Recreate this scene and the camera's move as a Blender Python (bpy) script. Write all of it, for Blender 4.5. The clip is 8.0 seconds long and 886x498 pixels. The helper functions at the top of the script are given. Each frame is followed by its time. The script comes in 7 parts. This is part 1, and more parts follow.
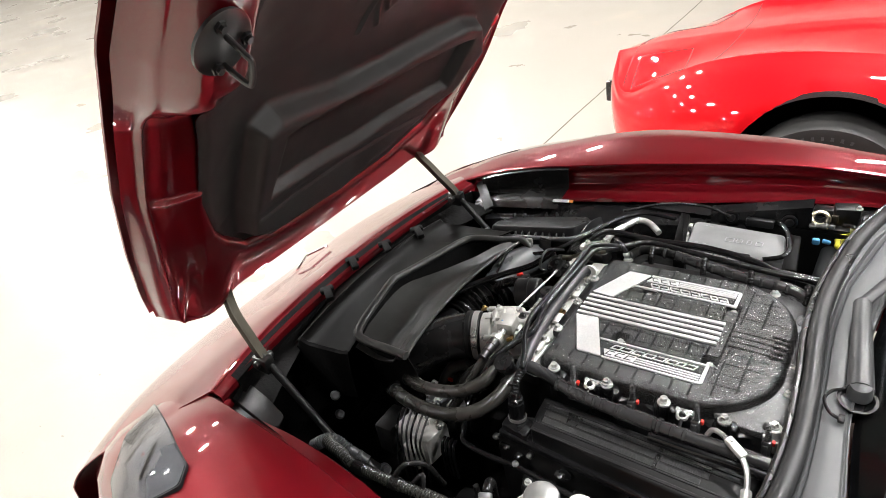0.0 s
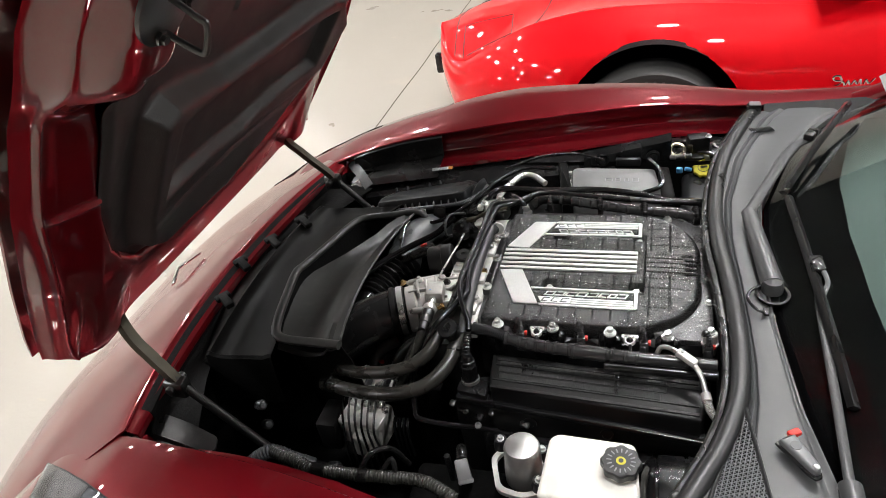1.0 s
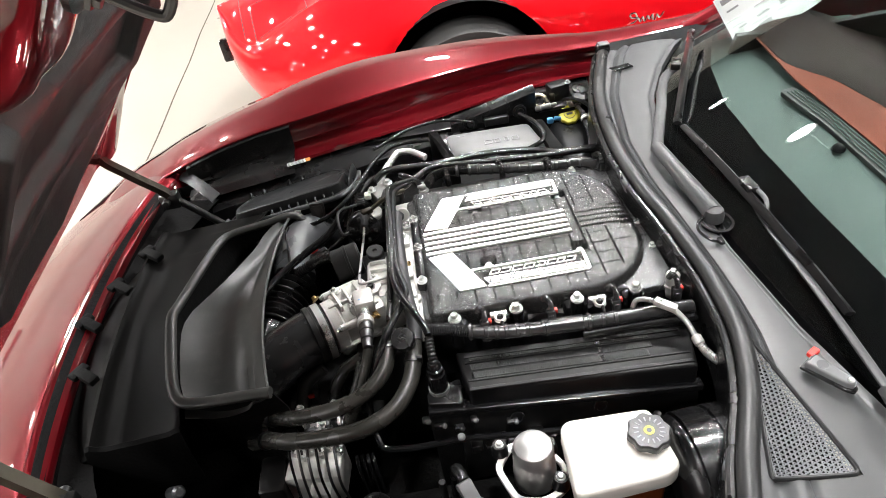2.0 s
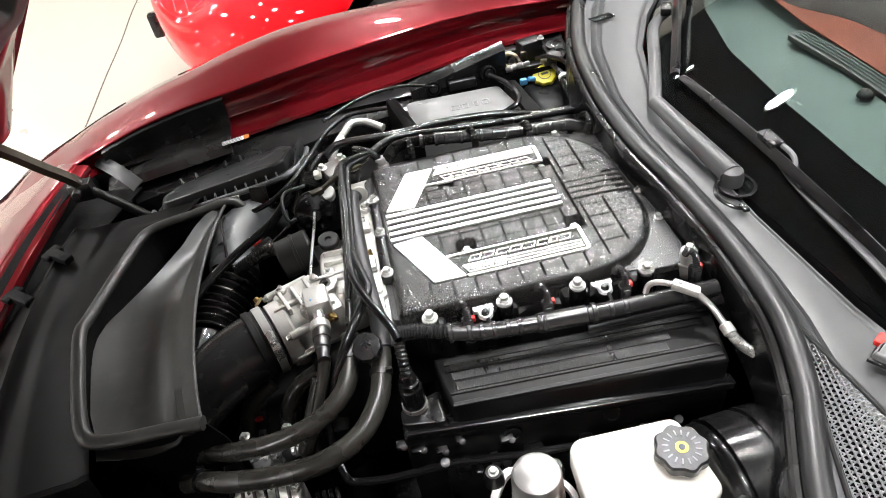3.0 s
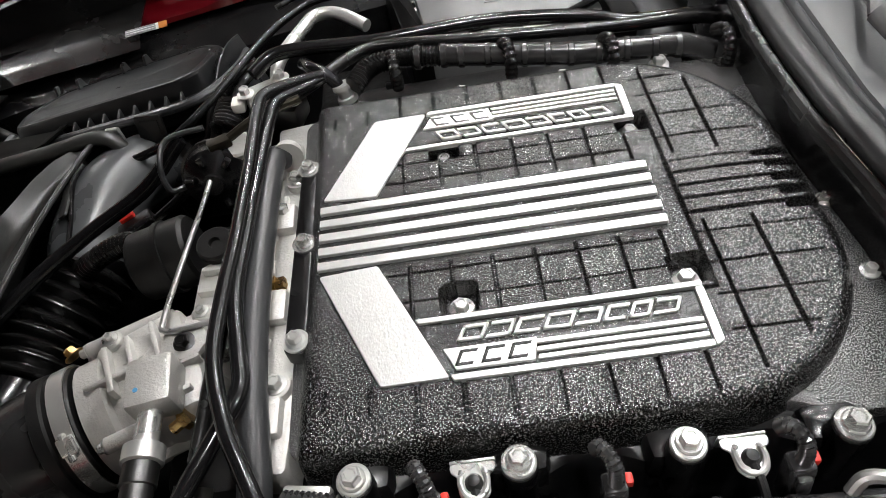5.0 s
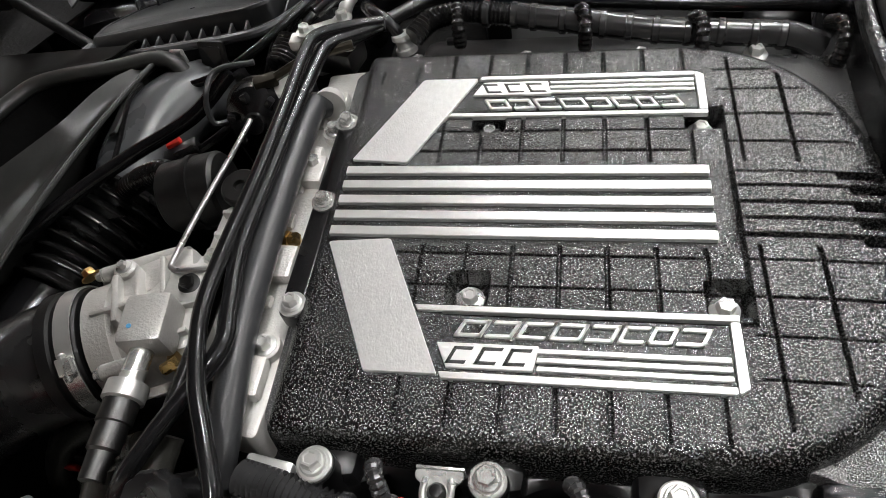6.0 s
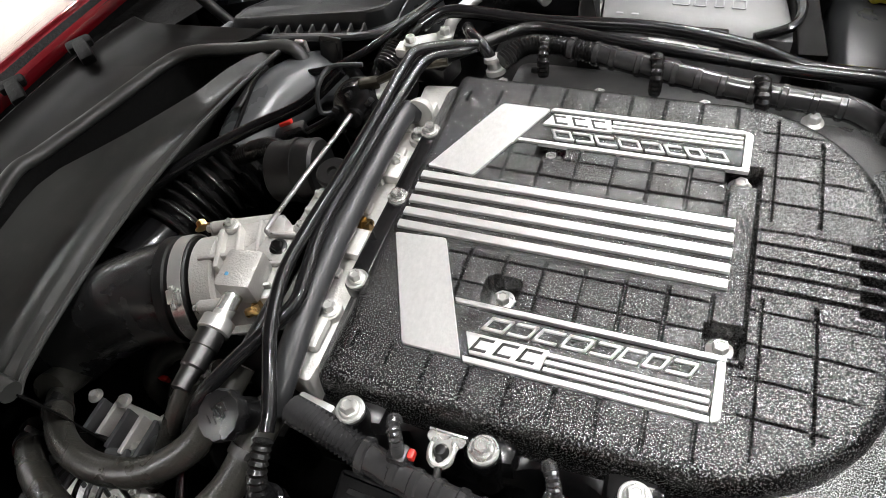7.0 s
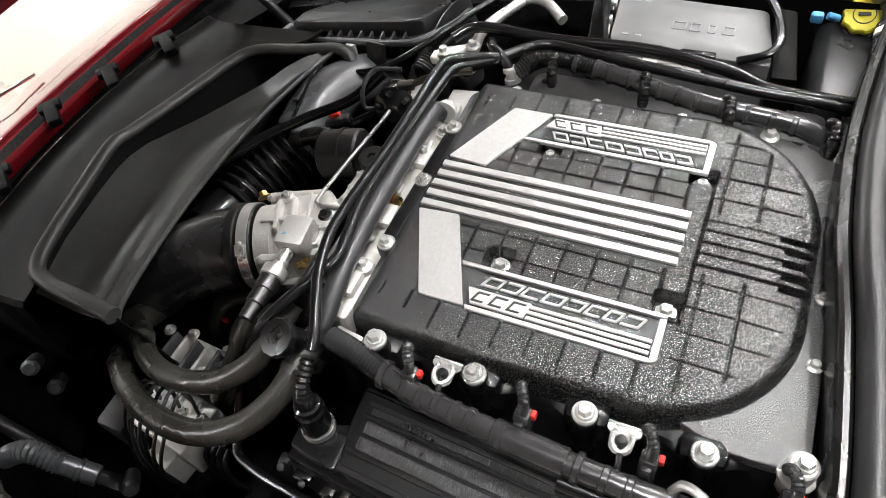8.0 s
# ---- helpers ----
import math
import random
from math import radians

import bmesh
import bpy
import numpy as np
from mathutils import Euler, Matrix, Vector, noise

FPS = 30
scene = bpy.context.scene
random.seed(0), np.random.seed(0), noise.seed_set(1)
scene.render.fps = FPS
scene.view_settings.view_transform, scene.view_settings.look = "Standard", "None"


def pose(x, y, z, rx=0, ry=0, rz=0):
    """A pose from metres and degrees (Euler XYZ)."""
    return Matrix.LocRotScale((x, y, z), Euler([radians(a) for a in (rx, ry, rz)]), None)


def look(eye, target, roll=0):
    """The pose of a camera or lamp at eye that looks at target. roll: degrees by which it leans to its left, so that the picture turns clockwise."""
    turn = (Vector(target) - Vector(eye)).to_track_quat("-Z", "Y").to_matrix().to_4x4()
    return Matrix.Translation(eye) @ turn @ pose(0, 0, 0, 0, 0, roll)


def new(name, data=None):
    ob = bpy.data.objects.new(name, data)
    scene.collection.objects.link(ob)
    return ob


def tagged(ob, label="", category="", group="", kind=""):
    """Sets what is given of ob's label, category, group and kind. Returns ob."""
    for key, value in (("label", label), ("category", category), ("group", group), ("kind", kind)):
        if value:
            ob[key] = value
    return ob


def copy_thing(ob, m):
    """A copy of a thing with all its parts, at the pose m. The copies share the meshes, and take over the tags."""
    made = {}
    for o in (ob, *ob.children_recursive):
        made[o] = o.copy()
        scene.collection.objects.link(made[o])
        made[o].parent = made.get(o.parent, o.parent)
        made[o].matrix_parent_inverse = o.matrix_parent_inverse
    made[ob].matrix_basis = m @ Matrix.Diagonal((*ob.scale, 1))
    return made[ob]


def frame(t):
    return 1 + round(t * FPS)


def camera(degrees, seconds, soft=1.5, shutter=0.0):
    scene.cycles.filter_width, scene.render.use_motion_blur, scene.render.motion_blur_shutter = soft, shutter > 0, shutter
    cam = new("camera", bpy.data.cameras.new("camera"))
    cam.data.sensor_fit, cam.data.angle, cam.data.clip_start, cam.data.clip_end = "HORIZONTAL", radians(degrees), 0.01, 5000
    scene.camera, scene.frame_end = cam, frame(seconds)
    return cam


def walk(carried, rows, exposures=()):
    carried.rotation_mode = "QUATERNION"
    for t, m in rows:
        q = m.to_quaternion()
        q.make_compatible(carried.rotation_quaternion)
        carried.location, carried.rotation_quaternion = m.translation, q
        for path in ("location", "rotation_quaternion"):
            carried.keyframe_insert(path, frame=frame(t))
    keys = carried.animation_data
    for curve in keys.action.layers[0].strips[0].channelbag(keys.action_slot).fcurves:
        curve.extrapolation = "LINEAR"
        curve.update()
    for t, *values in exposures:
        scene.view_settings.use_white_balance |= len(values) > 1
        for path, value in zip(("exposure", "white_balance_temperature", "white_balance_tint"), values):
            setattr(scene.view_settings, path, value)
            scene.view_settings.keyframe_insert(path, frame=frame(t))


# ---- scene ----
cam = camera(67.1, 8.0, soft=0.6)
PATH = [
    (0, (0.351, -1.131, 1.792), (-0.742, 0.192, 0.764), -11.0),
    (0.5, (0.266, -1.185, 1.791), (-0.594, 0.265, 0.715), -11.1),
    (1, (0.141, -1.218, 1.777), (-0.47, 0.307, 0.637), -11.0),
    (1.5, (-0.04, -1.144, 1.759), (-0.261, 0.421, 0.533), -10.3),
    (2, (-0.177, -1.08, 1.72), (-0.163, 0.462, 0.446), -9.8),
    (2.2, (-0.198, -1.051, 1.697), (-0.113, 0.47, 0.401), -9.7),
    (3.3, (-0.180, -0.824, 1.525), (-0.058, 0.665, 0.196), -9.9),
    (3.5, (-0.176, -0.764, 1.495), (-0.049, 0.719, 0.159), -9.9),
    (4, (-0.146, -0.605, 1.406), (-0.025, 0.847, 0.036), -10.3),
    (4.2, (-0.124, -0.543, 1.375), (-0.02, 0.87, -0.036), -10.5),
    (5.3, (-0.045, -0.372, 1.271), (-0.239, 0.867, -0.287), -12.4),
    (5.5, (-0.033, -0.359, 1.267), (-0.278, 0.854, -0.304), -12.7),
    (6, (-0.009, -0.349, 1.261), (-0.381, 0.805, -0.329), -13.2),
    (6.5, (0.013, -0.359, 1.279), (-0.48, 0.744, -0.315), -13.3),
    (7, (0.043, -0.383, 1.338), (-0.572, 0.681, -0.24), -13.3),
    (7.5, (0.072, -0.425, 1.382), (-0.62, 0.602, -0.188), -13.5),
    (8, (0.119, -0.478, 1.445), (-0.582, 0.538, -0.129), -13.6),
]
walk(cam, [(t, look(eye, target, roll)) for t, eye, target, roll in PATH],
     exposures=[(0, 0.22), (0.5, 0.17), (1, -0.30), (1.5, -0.26), (2, 0.32), (3.5, 0.40), (4.2, 0.26), (5.5, -0.46), (6.5, -0.22), (7, 0.12), (7.5, 0.17), (8, 0.20)])

# ---- world and lamps ----
world = bpy.data.worlds.new("hall_air")
world.use_nodes = True
world.node_tree.nodes["Background"].inputs[0].default_value = (0.9, 0.95, 1.0, 1)
world.node_tree.nodes["Background"].inputs[1].default_value = 0.01
scene.world = world
LAMP = 425.0


# ---- materials ----
def material(name, color, rough=0.5, metal=0.0, coat=0.0, spec=0.5, grain=0.0, grain_scale=400.0, mottle=0.15,
             mottle_scale=9.0, wear=0.0, spread=(1, 1, 1), rough_var=0.1, vary=0.0, coat_rough=0.03, coat_ior=1.5, depth=0.4, glint=None, glint_at=(0.54, 0.68), glint_scale=1.15, octaves=3):
    """A procedural surface: colour mottled at a large scale, fine relief, uneven gloss."""
    m = bpy.data.materials.new(name)
    m.use_nodes = True
    nt = m.node_tree
    b = nt.nodes["Principled BSDF"]
    b.inputs["Metallic"].default_value = metal
    b.inputs["Coat Weight"].default_value = coat
    b.inputs["Coat Roughness"].default_value = coat_rough
    b.inputs["Coat IOR"].default_value = coat_ior
    b.inputs["Specular IOR Level"].default_value = spec
    tc = nt.nodes.new("ShaderNodeTexCoord")
    mp = nt.nodes.new("ShaderNodeMapping")
    mp.inputs["Scale"].default_value = spread
    nt.links.new(tc.outputs["Object"], mp.inputs[0])
    big = nt.nodes.new("ShaderNodeTexNoise")
    big.inputs["Scale"].default_value, big.inputs["Detail"].default_value = mottle_scale, 6
    nt.links.new(mp.outputs[0], big.inputs["Vector"])
    fine = nt.nodes.new("ShaderNodeTexNoise")
    fine.inputs["Scale"].default_value, fine.inputs["Detail"].default_value = grain_scale, octaves
    nt.links.new(mp.outputs[0], fine.inputs["Vector"])
    ramp = nt.nodes.new("ShaderNodeMapRange")
    ramp.inputs[1].default_value, ramp.inputs[2].default_value = 0.3, 0.7
    ramp.inputs[3].default_value, ramp.inputs[4].default_value = 1 - mottle, 1 + mottle
    nt.links.new(big.outputs[0], ramp.inputs[0])
    mul = nt.nodes.new("ShaderNodeMix")
    mul.data_type, mul.blend_type = "RGBA", "MULTIPLY"
    mul.inputs[0].default_value = 1
    mul.inputs[6].default_value = (*color, 1)
    nt.links.new(ramp.outputs[0], mul.inputs[7])
    last = mul.outputs[2]
    if vary:
        info = nt.nodes.new("ShaderNodeObjectInfo")
        hsv = nt.nodes.new("ShaderNodeHueSaturation")
        r2 = nt.nodes.new("ShaderNodeMapRange")
        r2.inputs[3].default_value, r2.inputs[4].default_value = 1 - vary, 1 + vary
        nt.links.new(info.outputs["Random"], r2.inputs[0])
        nt.links.new(r2.outputs[0], hsv.inputs["Value"])
        nt.links.new(last, hsv.inputs["Color"])
        last = hsv.outputs[0]
    if wear:
        dust = nt.nodes.new("ShaderNodeTexNoise")
        dust.inputs["Scale"].default_value, dust.inputs["Detail"].default_value = 38, 8
        nt.links.new(tc.outputs["Object"], dust.inputs["Vector"])
        cut = nt.nodes.new("ShaderNodeMapRange")
        cut.inputs[1].default_value, cut.inputs[2].default_value, cut.inputs[4].default_value = 0.52, 0.75, wear
        nt.links.new(dust.outputs[0], cut.inputs[0])
        mx = nt.nodes.new("ShaderNodeMix")
        mx.data_type = "RGBA"
        mx.inputs[7].default_value = (0.16, 0.15, 0.135, 1)
        nt.links.new(cut.outputs[0], mx.inputs[0])
        nt.links.new(last, mx.inputs[6])
        last = mx.outputs[2]
    if glint:
        # pale dots in the colour stand in for glints on crackle or ribbed finishes
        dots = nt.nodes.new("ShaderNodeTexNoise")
        dots.inputs["Scale"].default_value, dots.inputs["Detail"].default_value = grain_scale * glint_scale, 1
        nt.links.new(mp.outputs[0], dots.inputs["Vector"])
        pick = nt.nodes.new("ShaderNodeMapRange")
        pick.inputs[1].default_value, pick.inputs[2].default_value = glint_at
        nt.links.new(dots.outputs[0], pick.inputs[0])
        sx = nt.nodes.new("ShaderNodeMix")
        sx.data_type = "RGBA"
        sx.inputs[7].default_value = (*glint, 1)
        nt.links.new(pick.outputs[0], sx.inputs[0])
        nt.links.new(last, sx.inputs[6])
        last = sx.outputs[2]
    nt.links.new(last, b.inputs["Base Color"])
    rr = nt.nodes.new("ShaderNodeMapRange")
    rr.inputs[1].default_value, rr.inputs[2].default_value = 0.3, 0.7
    rr.inputs[3].default_value, rr.inputs[4].default_value = max(0.02, rough - rough_var), min(1, rough + rough_var)
    nt.links.new(big.outputs[0], rr.inputs[0])
    nt.links.new(rr.outputs[0], b.inputs["Roughness"])
    if grain:
        bump = nt.nodes.new("ShaderNodeBump")
        bump.inputs["Strength"].default_value = min(1.0, grain)
        bump.inputs["Distance"].default_value = depth / grain_scale
        nt.links.new(fine.outputs[0], bump.inputs["Height"])
        nt.links.new(bump.outputs[0], b.inputs["Normal"])
    return m


def glowing(name, color, power):
    m = bpy.data.materials.new(name)
    m.use_nodes = True
    b = m.node_tree.nodes["Principled BSDF"]
    b.inputs["Base Color"].default_value = (*color, 1)
    b.inputs["Emission Color"].default_value = (*color, 1)
    b.inputs["Emission Strength"].default_value = power
    return m


def clear(name, tint, rough=0.0, ior=1.45):
    m = bpy.data.materials.new(name)
    m.use_nodes = True
    b = m.node_tree.nodes["Principled BSDF"]
    b.inputs["Base Color"].default_value = (*tint, 1)
    b.inputs["Transmission Weight"].default_value = 1
    b.inputs["Roughness"].default_value = rough
    b.inputs["IOR"].default_value = ior
    return m


M = dict(
    # both crackle paints carry their sparkle as pale dots in the colour
    crackle=material("crackle_black", (0.0018, 0.0018, 0.0018), 0.23, spec=0.85, grain=1.0, grain_scale=680, depth=0.52, glint=(0.088, 0.088, 0.088), glint_at=(0.585, 0.62), glint_scale=1.15, mottle=0.2, rough_var=0.03, octaves=1),
    crackle_grey=material("crackle_grey", (0.024, 0.024, 0.0245), 0.28, spec=0.9, grain=1.0, grain_scale=700, depth=0.40, glint=(0.19, 0.19, 0.19), glint_at=(0.535, 0.61), glint_scale=1.4, mottle=0.2, rough_var=0.04, octaves=1),
    plastic=material("black_plastic", (0.005, 0.005, 0.0055), 0.32, spec=0.45, grain=0.25, grain_scale=900, wear=0.05, mottle=0.3),
    satin=material("satin_black_plastic", (0.006, 0.006, 0.0065), 0.26, grain=0.12, grain_scale=700, wear=0.04, mottle=0.3),
    matt=material("matt_black_plastic", (0.007, 0.007, 0.0072), 0.42, spec=0.4, grain=0.4, grain_scale=800, wear=0.06, mottle=0.3),
    rubber=material("black_rubber", (0.008, 0.008, 0.008), 0.25, spec=0.5, grain=0.15, grain_scale=600, wear=0.07, mottle=0.3),
    hose=material("dusty_rubber_hose", (0.025, 0.0245, 0.0215), 0.27, spec=0.55, grain=0.35, grain_scale=320, wear=0.10, mottle=0.3),
    gloss=material("gloss_black_pipe", (0.006, 0.006, 0.0065), 0.19, grain=0.06, grain_scale=300, mottle=0.2, rough_var=0.05),
    pipe_grey=material("charcoal_plastic_pipe", (0.030, 0.031, 0.033), 0.36, grain=0.2, grain_scale=500, mottle=0.2, wear=0.05),
    tube_grey=material("smooth_grey_plastic", (0.07, 0.073, 0.077), 0.34, grain=0.1, mottle=0.15),
    shroud=material("grey_black_shroud", (0.0022, 0.0021, 0.0020), 0.42, spec=0.05, grain=0.06, grain_scale=500, mottle=0.25, mottle_scale=6),
    flap=material("grey_rubber_sheet", (0.028, 0.029, 0.0275), 0.38, grain=0.10, grain_scale=300, wear=0.08, mottle=0.5, mottle_scale=12, spread=(1, 0.18, 1), rough_var=0.06),
    lid_grey=material("dark_grey_lid", (0.016, 0.0168, 0.0178), 0.34, spec=0.35, grain=0.2, grain_scale=700, wear=0.06),
    wiper=material("satin_grey_arm", (0.06, 0.061, 0.063), 0.34, grain=0.2, grain_scale=800, mottle=0.15),
    mesh_grey=material("pale_grey_mesh", (0.16, 0.163, 0.17), 0.30, mottle=0.1),
    cap_grey=material("dark_cap_plastic", (0.026, 0.0265, 0.028), 0.38, grain=0.4, grain_scale=700, mottle=0.2, wear=0.05),
    elbow_rubber=material("smooth_black_rubber", (0.020, 0.020, 0.0205), 0.24, spec=0.6, grain=0.08, grain_scale=300, mottle=0.3),
    coil_tex=material("fine_ribbed_plastic", (0.005, 0.005, 0.005), 0.34, spec=0.6, grain=1.0, grain_scale=300, spread=(2.6, 0.5, 1), depth=0.35, glint=(0.045, 0.045, 0.045)),
    coil_black=material("coil_cover_plastic", (0.0045, 0.0045, 0.0048), 0.42, spec=0.32, grain=0.35, grain_scale=600, wear=0.03, mottle=0.2, rough_var=0.04),
    satin_alu=material("satin_aluminium", (0.50, 0.50, 0.49), 0.34, metal=0.85, grain=0.15, grain_scale=900, mottle=0.12, mottle_scale=20, wear=0.12),
    loom_skin=material("taped_loom_skin", (0.026, 0.026, 0.027), 0.21, spec=0.7, grain=0.12, grain_scale=260, depth=0.2, wear=0.03, mottle=0.15, mottle_scale=60, rough_var=0.04),
    # near-black, so that deep recesses of the bay hold their shade in the colour
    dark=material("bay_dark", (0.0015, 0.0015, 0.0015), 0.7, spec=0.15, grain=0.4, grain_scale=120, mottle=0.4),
    cowl=material("grey_cowl_plastic", (0.072, 0.074, 0.077), 0.38, grain=0.3, grain_scale=900, mottle=0.12, wear=0.04),
    seal=material("grey_black_seal", (0.016, 0.0165, 0.017), 0.34, grain=0.15, grain_scale=500, mottle=0.2),
    box_lid=material("grey_lid_plastic", (0.17, 0.17, 0.172), 0.36, grain=0.4, grain_scale=700, mottle=0.2, wear=0.05),
    maroon=material("maroon_paint", (0.168, 0.003, 0.008), 0.34, metal=0.45, spec=0.1, coat=1.0, coat_ior=2.2, coat_rough=0.010, mottle=0.05, grain=0.03, grain_scale=1500, rough_var=0.03),
    red=material("bright_red_paint", (0.66, 0.003, 0.008), 0.45, coat=1.0, coat_ior=1.6, coat_rough=0.015, spec=0.05, mottle=0.04, rough_var=0.03),
    pad=material("hood_felt", (0.022, 0.0205, 0.0195), 0.50, grain=0.6, grain_scale=350, mottle=0.25, wear=0.05),
    brushed=material("brushed_aluminium", (0.74, 0.74, 0.73), 0.36, metal=0.75, grain=0.40, grain_scale=620, spread=(1, 0.6, 1), mottle=0.06, mottle_scale=260, rough_var=0.03),
    brushed_y=material("machined_aluminium", (0.78, 0.78, 0.77), 0.36, metal=0.75, grain=0.2, grain_scale=450, spread=(0.08, 1, 1), mottle=0.06),
    cast=material("cast_aluminium", (0.60, 0.59, 0.565), 0.40, metal=0.4, grain=0.7, grain_scale=420, mottle=0.25, wear=0.2),
    steel=material("zinc_steel", (0.70, 0.70, 0.68), 0.30, metal=0.75, mottle=0.15, grain=0.1, grain_scale=500),
    chrome=material("chrome", (0.82, 0.82, 0.82), 0.09, metal=1.0, mottle=0.05, rough_var=0.03),
    dark_steel=material("dark_steel", (0.10, 0.10, 0.10), 0.34, metal=1.0, mottle=0.25, grain=0.2),
    bronze=material("passivated_arm", (0.045, 0.040, 0.030), 0.34, metal=0.8, mottle=0.3, grain=0.2),
    passivated=material("yellow_zinc", (0.62, 0.55, 0.40), 0.28, metal=0.9, mottle=0.2),
    brass=material("brass", (0.55, 0.36, 0.14), 0.30, metal=1.0, mottle=0.2, grain=0.2),
    white=material("white_tank_plastic", (0.78, 0.76, 0.70), 0.35, mottle=0.06, mottle_scale=14, grain=0.08),
    yellow=material("yellow_plastic", (0.62, 0.55, 0.03), 0.40, mottle=0.1, grain=0.15),
    red_clip=material("red_clip_plastic", (0.65, 0.03, 0.02), 0.40, mottle=0.1),
    blue_clip=material("blue_clip_plastic", (0.08, 0.30, 0.55), 0.40, mottle=0.1),
    orange=material("orange_plastic", (0.60, 0.20, 0.03), 0.45, mottle=0.1),
    fluid=material("amber_fluid_tank", (0.30, 0.07, 0.02), 0.35, mottle=0.2),
    paper=material("white_paper", (0.80, 0.81, 0.80), 0.60, mottle=0.04),
    ink=material("dark_ink", (0.03, 0.03, 0.03), 0.50),
    joint_dirt=material("joint_dirt", (0.10, 0.085, 0.065), 0.8, mottle=0.6, mottle_scale=30),
    ink_grey=material("grey_ink", (0.30, 0.30, 0.31), 0.50),
    frit=material("black_ceramic_band", (0.002, 0.002, 0.0022), 0.9, spec=0.0, mottle=0.1),
    dash=material("dash_grey", (0.042, 0.056, 0.052), 0.70, spec=0.2, grain=0.5, grain_scale=600, mottle=0.1),
    leather=material("red_brown_leather", (0.095, 0.026, 0.017), 0.8, spec=0.1, grain=0.3, grain_scale=500),
    brown_trim=material("dark_brown_trim", (0.009, 0.005, 0.0042), 0.7, spec=0.12, grain=0.4, grain_scale=500, mottle=0.3, mottle_scale=4),
    lamp_dark=material("headlamp_bezel", (0.012, 0.012, 0.014), 0.55, spec=0.2, mottle=0.6, mottle_scale=25),
    glass=clear("windscreen_glass", (0.80, 0.90, 0.86)),
    lens=clear("headlamp_lens", (0.96, 0.97, 1.0)),
    tyre=material("tyre_rubber", (0.028, 0.027, 0.026), 0.60, grain=0.3, grain_scale=300, mottle=0.2),
    wall=material("white_wall_paint", (0.74, 0.71, 0.665), 0.70, mottle=0.04, mottle_scale=1.2, grain=0.2, grain_scale=90),
    ceiling=material("ceiling_paint", (0.030, 0.030, 0.031), 0.80, mottle=0.05, mottle_scale=1.0),
    lamp=glowing("lamp_diffuser", (1.0, 0.985, 0.97), LAMP),
    amber=material("amber_marker", (0.75, 0.30, 0.02), 0.25, coat=0.6),
)


def floor_material():
    """Cream sealed concrete with scuffs, specks and hairline cracks."""
    m = material("sealed_floor", (0.350, 0.320, 0.272), 0.34, mottle=0.06, mottle_scale=1.1, grain=0.1, grain_scale=60, rough_var=0.12)
    nt = m.node_tree
    b = nt.nodes["Principled BSDF"]
    tc = nt.nodes.new("ShaderNodeTexCoord")
    src = b.inputs["Base Color"].links[0].from_socket
    for scale, lo, hi, col, stretch in ((5.5, 0.665, 0.72, (0.40, 0.35, 0.28), (1, 2.6, 1)), (26, 0.725, 0.76, (0.16, 0.14, 0.12), (1, 1, 1)),
                                        (1.3, 0.60, 0.85, (0.52, 0.44, 0.32), (1, 1, 1))):
        mp = nt.nodes.new("ShaderNodeMapping")
        mp.inputs["Scale"].default_value = stretch
        mp.inputs["Rotation"].default_value = (0, 0, 0.6)
        nt.links.new(tc.outputs["Object"], mp.inputs[0])
        n = nt.nodes.new("ShaderNodeTexNoise")
        n.inputs["Scale"].default_value, n.inputs["Detail"].default_value = scale, 7
        nt.links.new(mp.outputs[0], n.inputs["Vector"])
        r = nt.nodes.new("ShaderNodeMapRange")
        r.inputs[1].default_value, r.inputs[2].default_value, r.inputs[4].default_value = lo, hi, 0.75
        nt.links.new(n.outputs[0], r.inputs[0])
        x = nt.nodes.new("ShaderNodeMix")
        x.data_type = "RGBA"
        nt.links.new(r.outputs[0], x.inputs[0])
        nt.links.new(src, x.inputs[6])
        x.inputs[7].default_value = (*col, 1)
        src = x.outputs[2]
    nt.links.new(src, b.inputs["Base Color"])
    return m


M["floor"] = floor_material()


# ---- building blocks ----
def finish(bm, name, mat, parent=None, label="", sharp=32):
    me = bpy.data.meshes.new(name)
    bmesh.ops.recalc_face_normals(bm, faces=bm.faces)
    bm.to_mesh(me)
    bm.free()
    for p in me.polygons:
        p.use_smooth = True
    me.set_sharp_from_angle(angle=radians(sharp))
    me.materials.append(M[mat] if isinstance(mat, str) else mat)
    ob = new(name, me)
    if parent is not None:
        ob.parent = parent
        ob.matrix_parent_inverse = parent.matrix_basis.inverted()
    if label:
        ob["label"] = label
    return ob


def part(name, bm, mat, parent, label="", sharp=32):
    return finish(bm, name, mat, parent, label, sharp)


def thing(name, label, category, at=(0, 0, 0), group="", kind=""):
    ob = new(name)
    ob.empty_display_size = 0.02
    ob.location = at
    return tagged(ob, label, category, group, kind)


def box(bm, c, s, bevel=0.003, turn=None, seg=2):
    g = bmesh.ops.create_cube(bm, size=1)
    vs = g["verts"]
    bmesh.ops.scale(bm, vec=s, verts=vs)
    if bevel:
        es = list({e for v in vs for e in v.link_edges})
        r = bmesh.ops.bevel(bm, geom=es, offset=min(bevel, min(s) * 0.45), segments=seg, profile=0.5, affect="EDGES")
        vs = list({v for f in r["faces"] for v in f.verts} | {v for v in vs if v.is_valid})
    if turn is not None:
        bmesh.ops.transform(bm, matrix=turn.to_4x4(), verts=vs)
    bmesh.ops.translate(bm, vec=c, verts=vs)
    return bm


def basis(d):
    d = Vector(d).normalized()
    a = d.orthogonal().normalized()
    return a, d.cross(a).normalized(), d


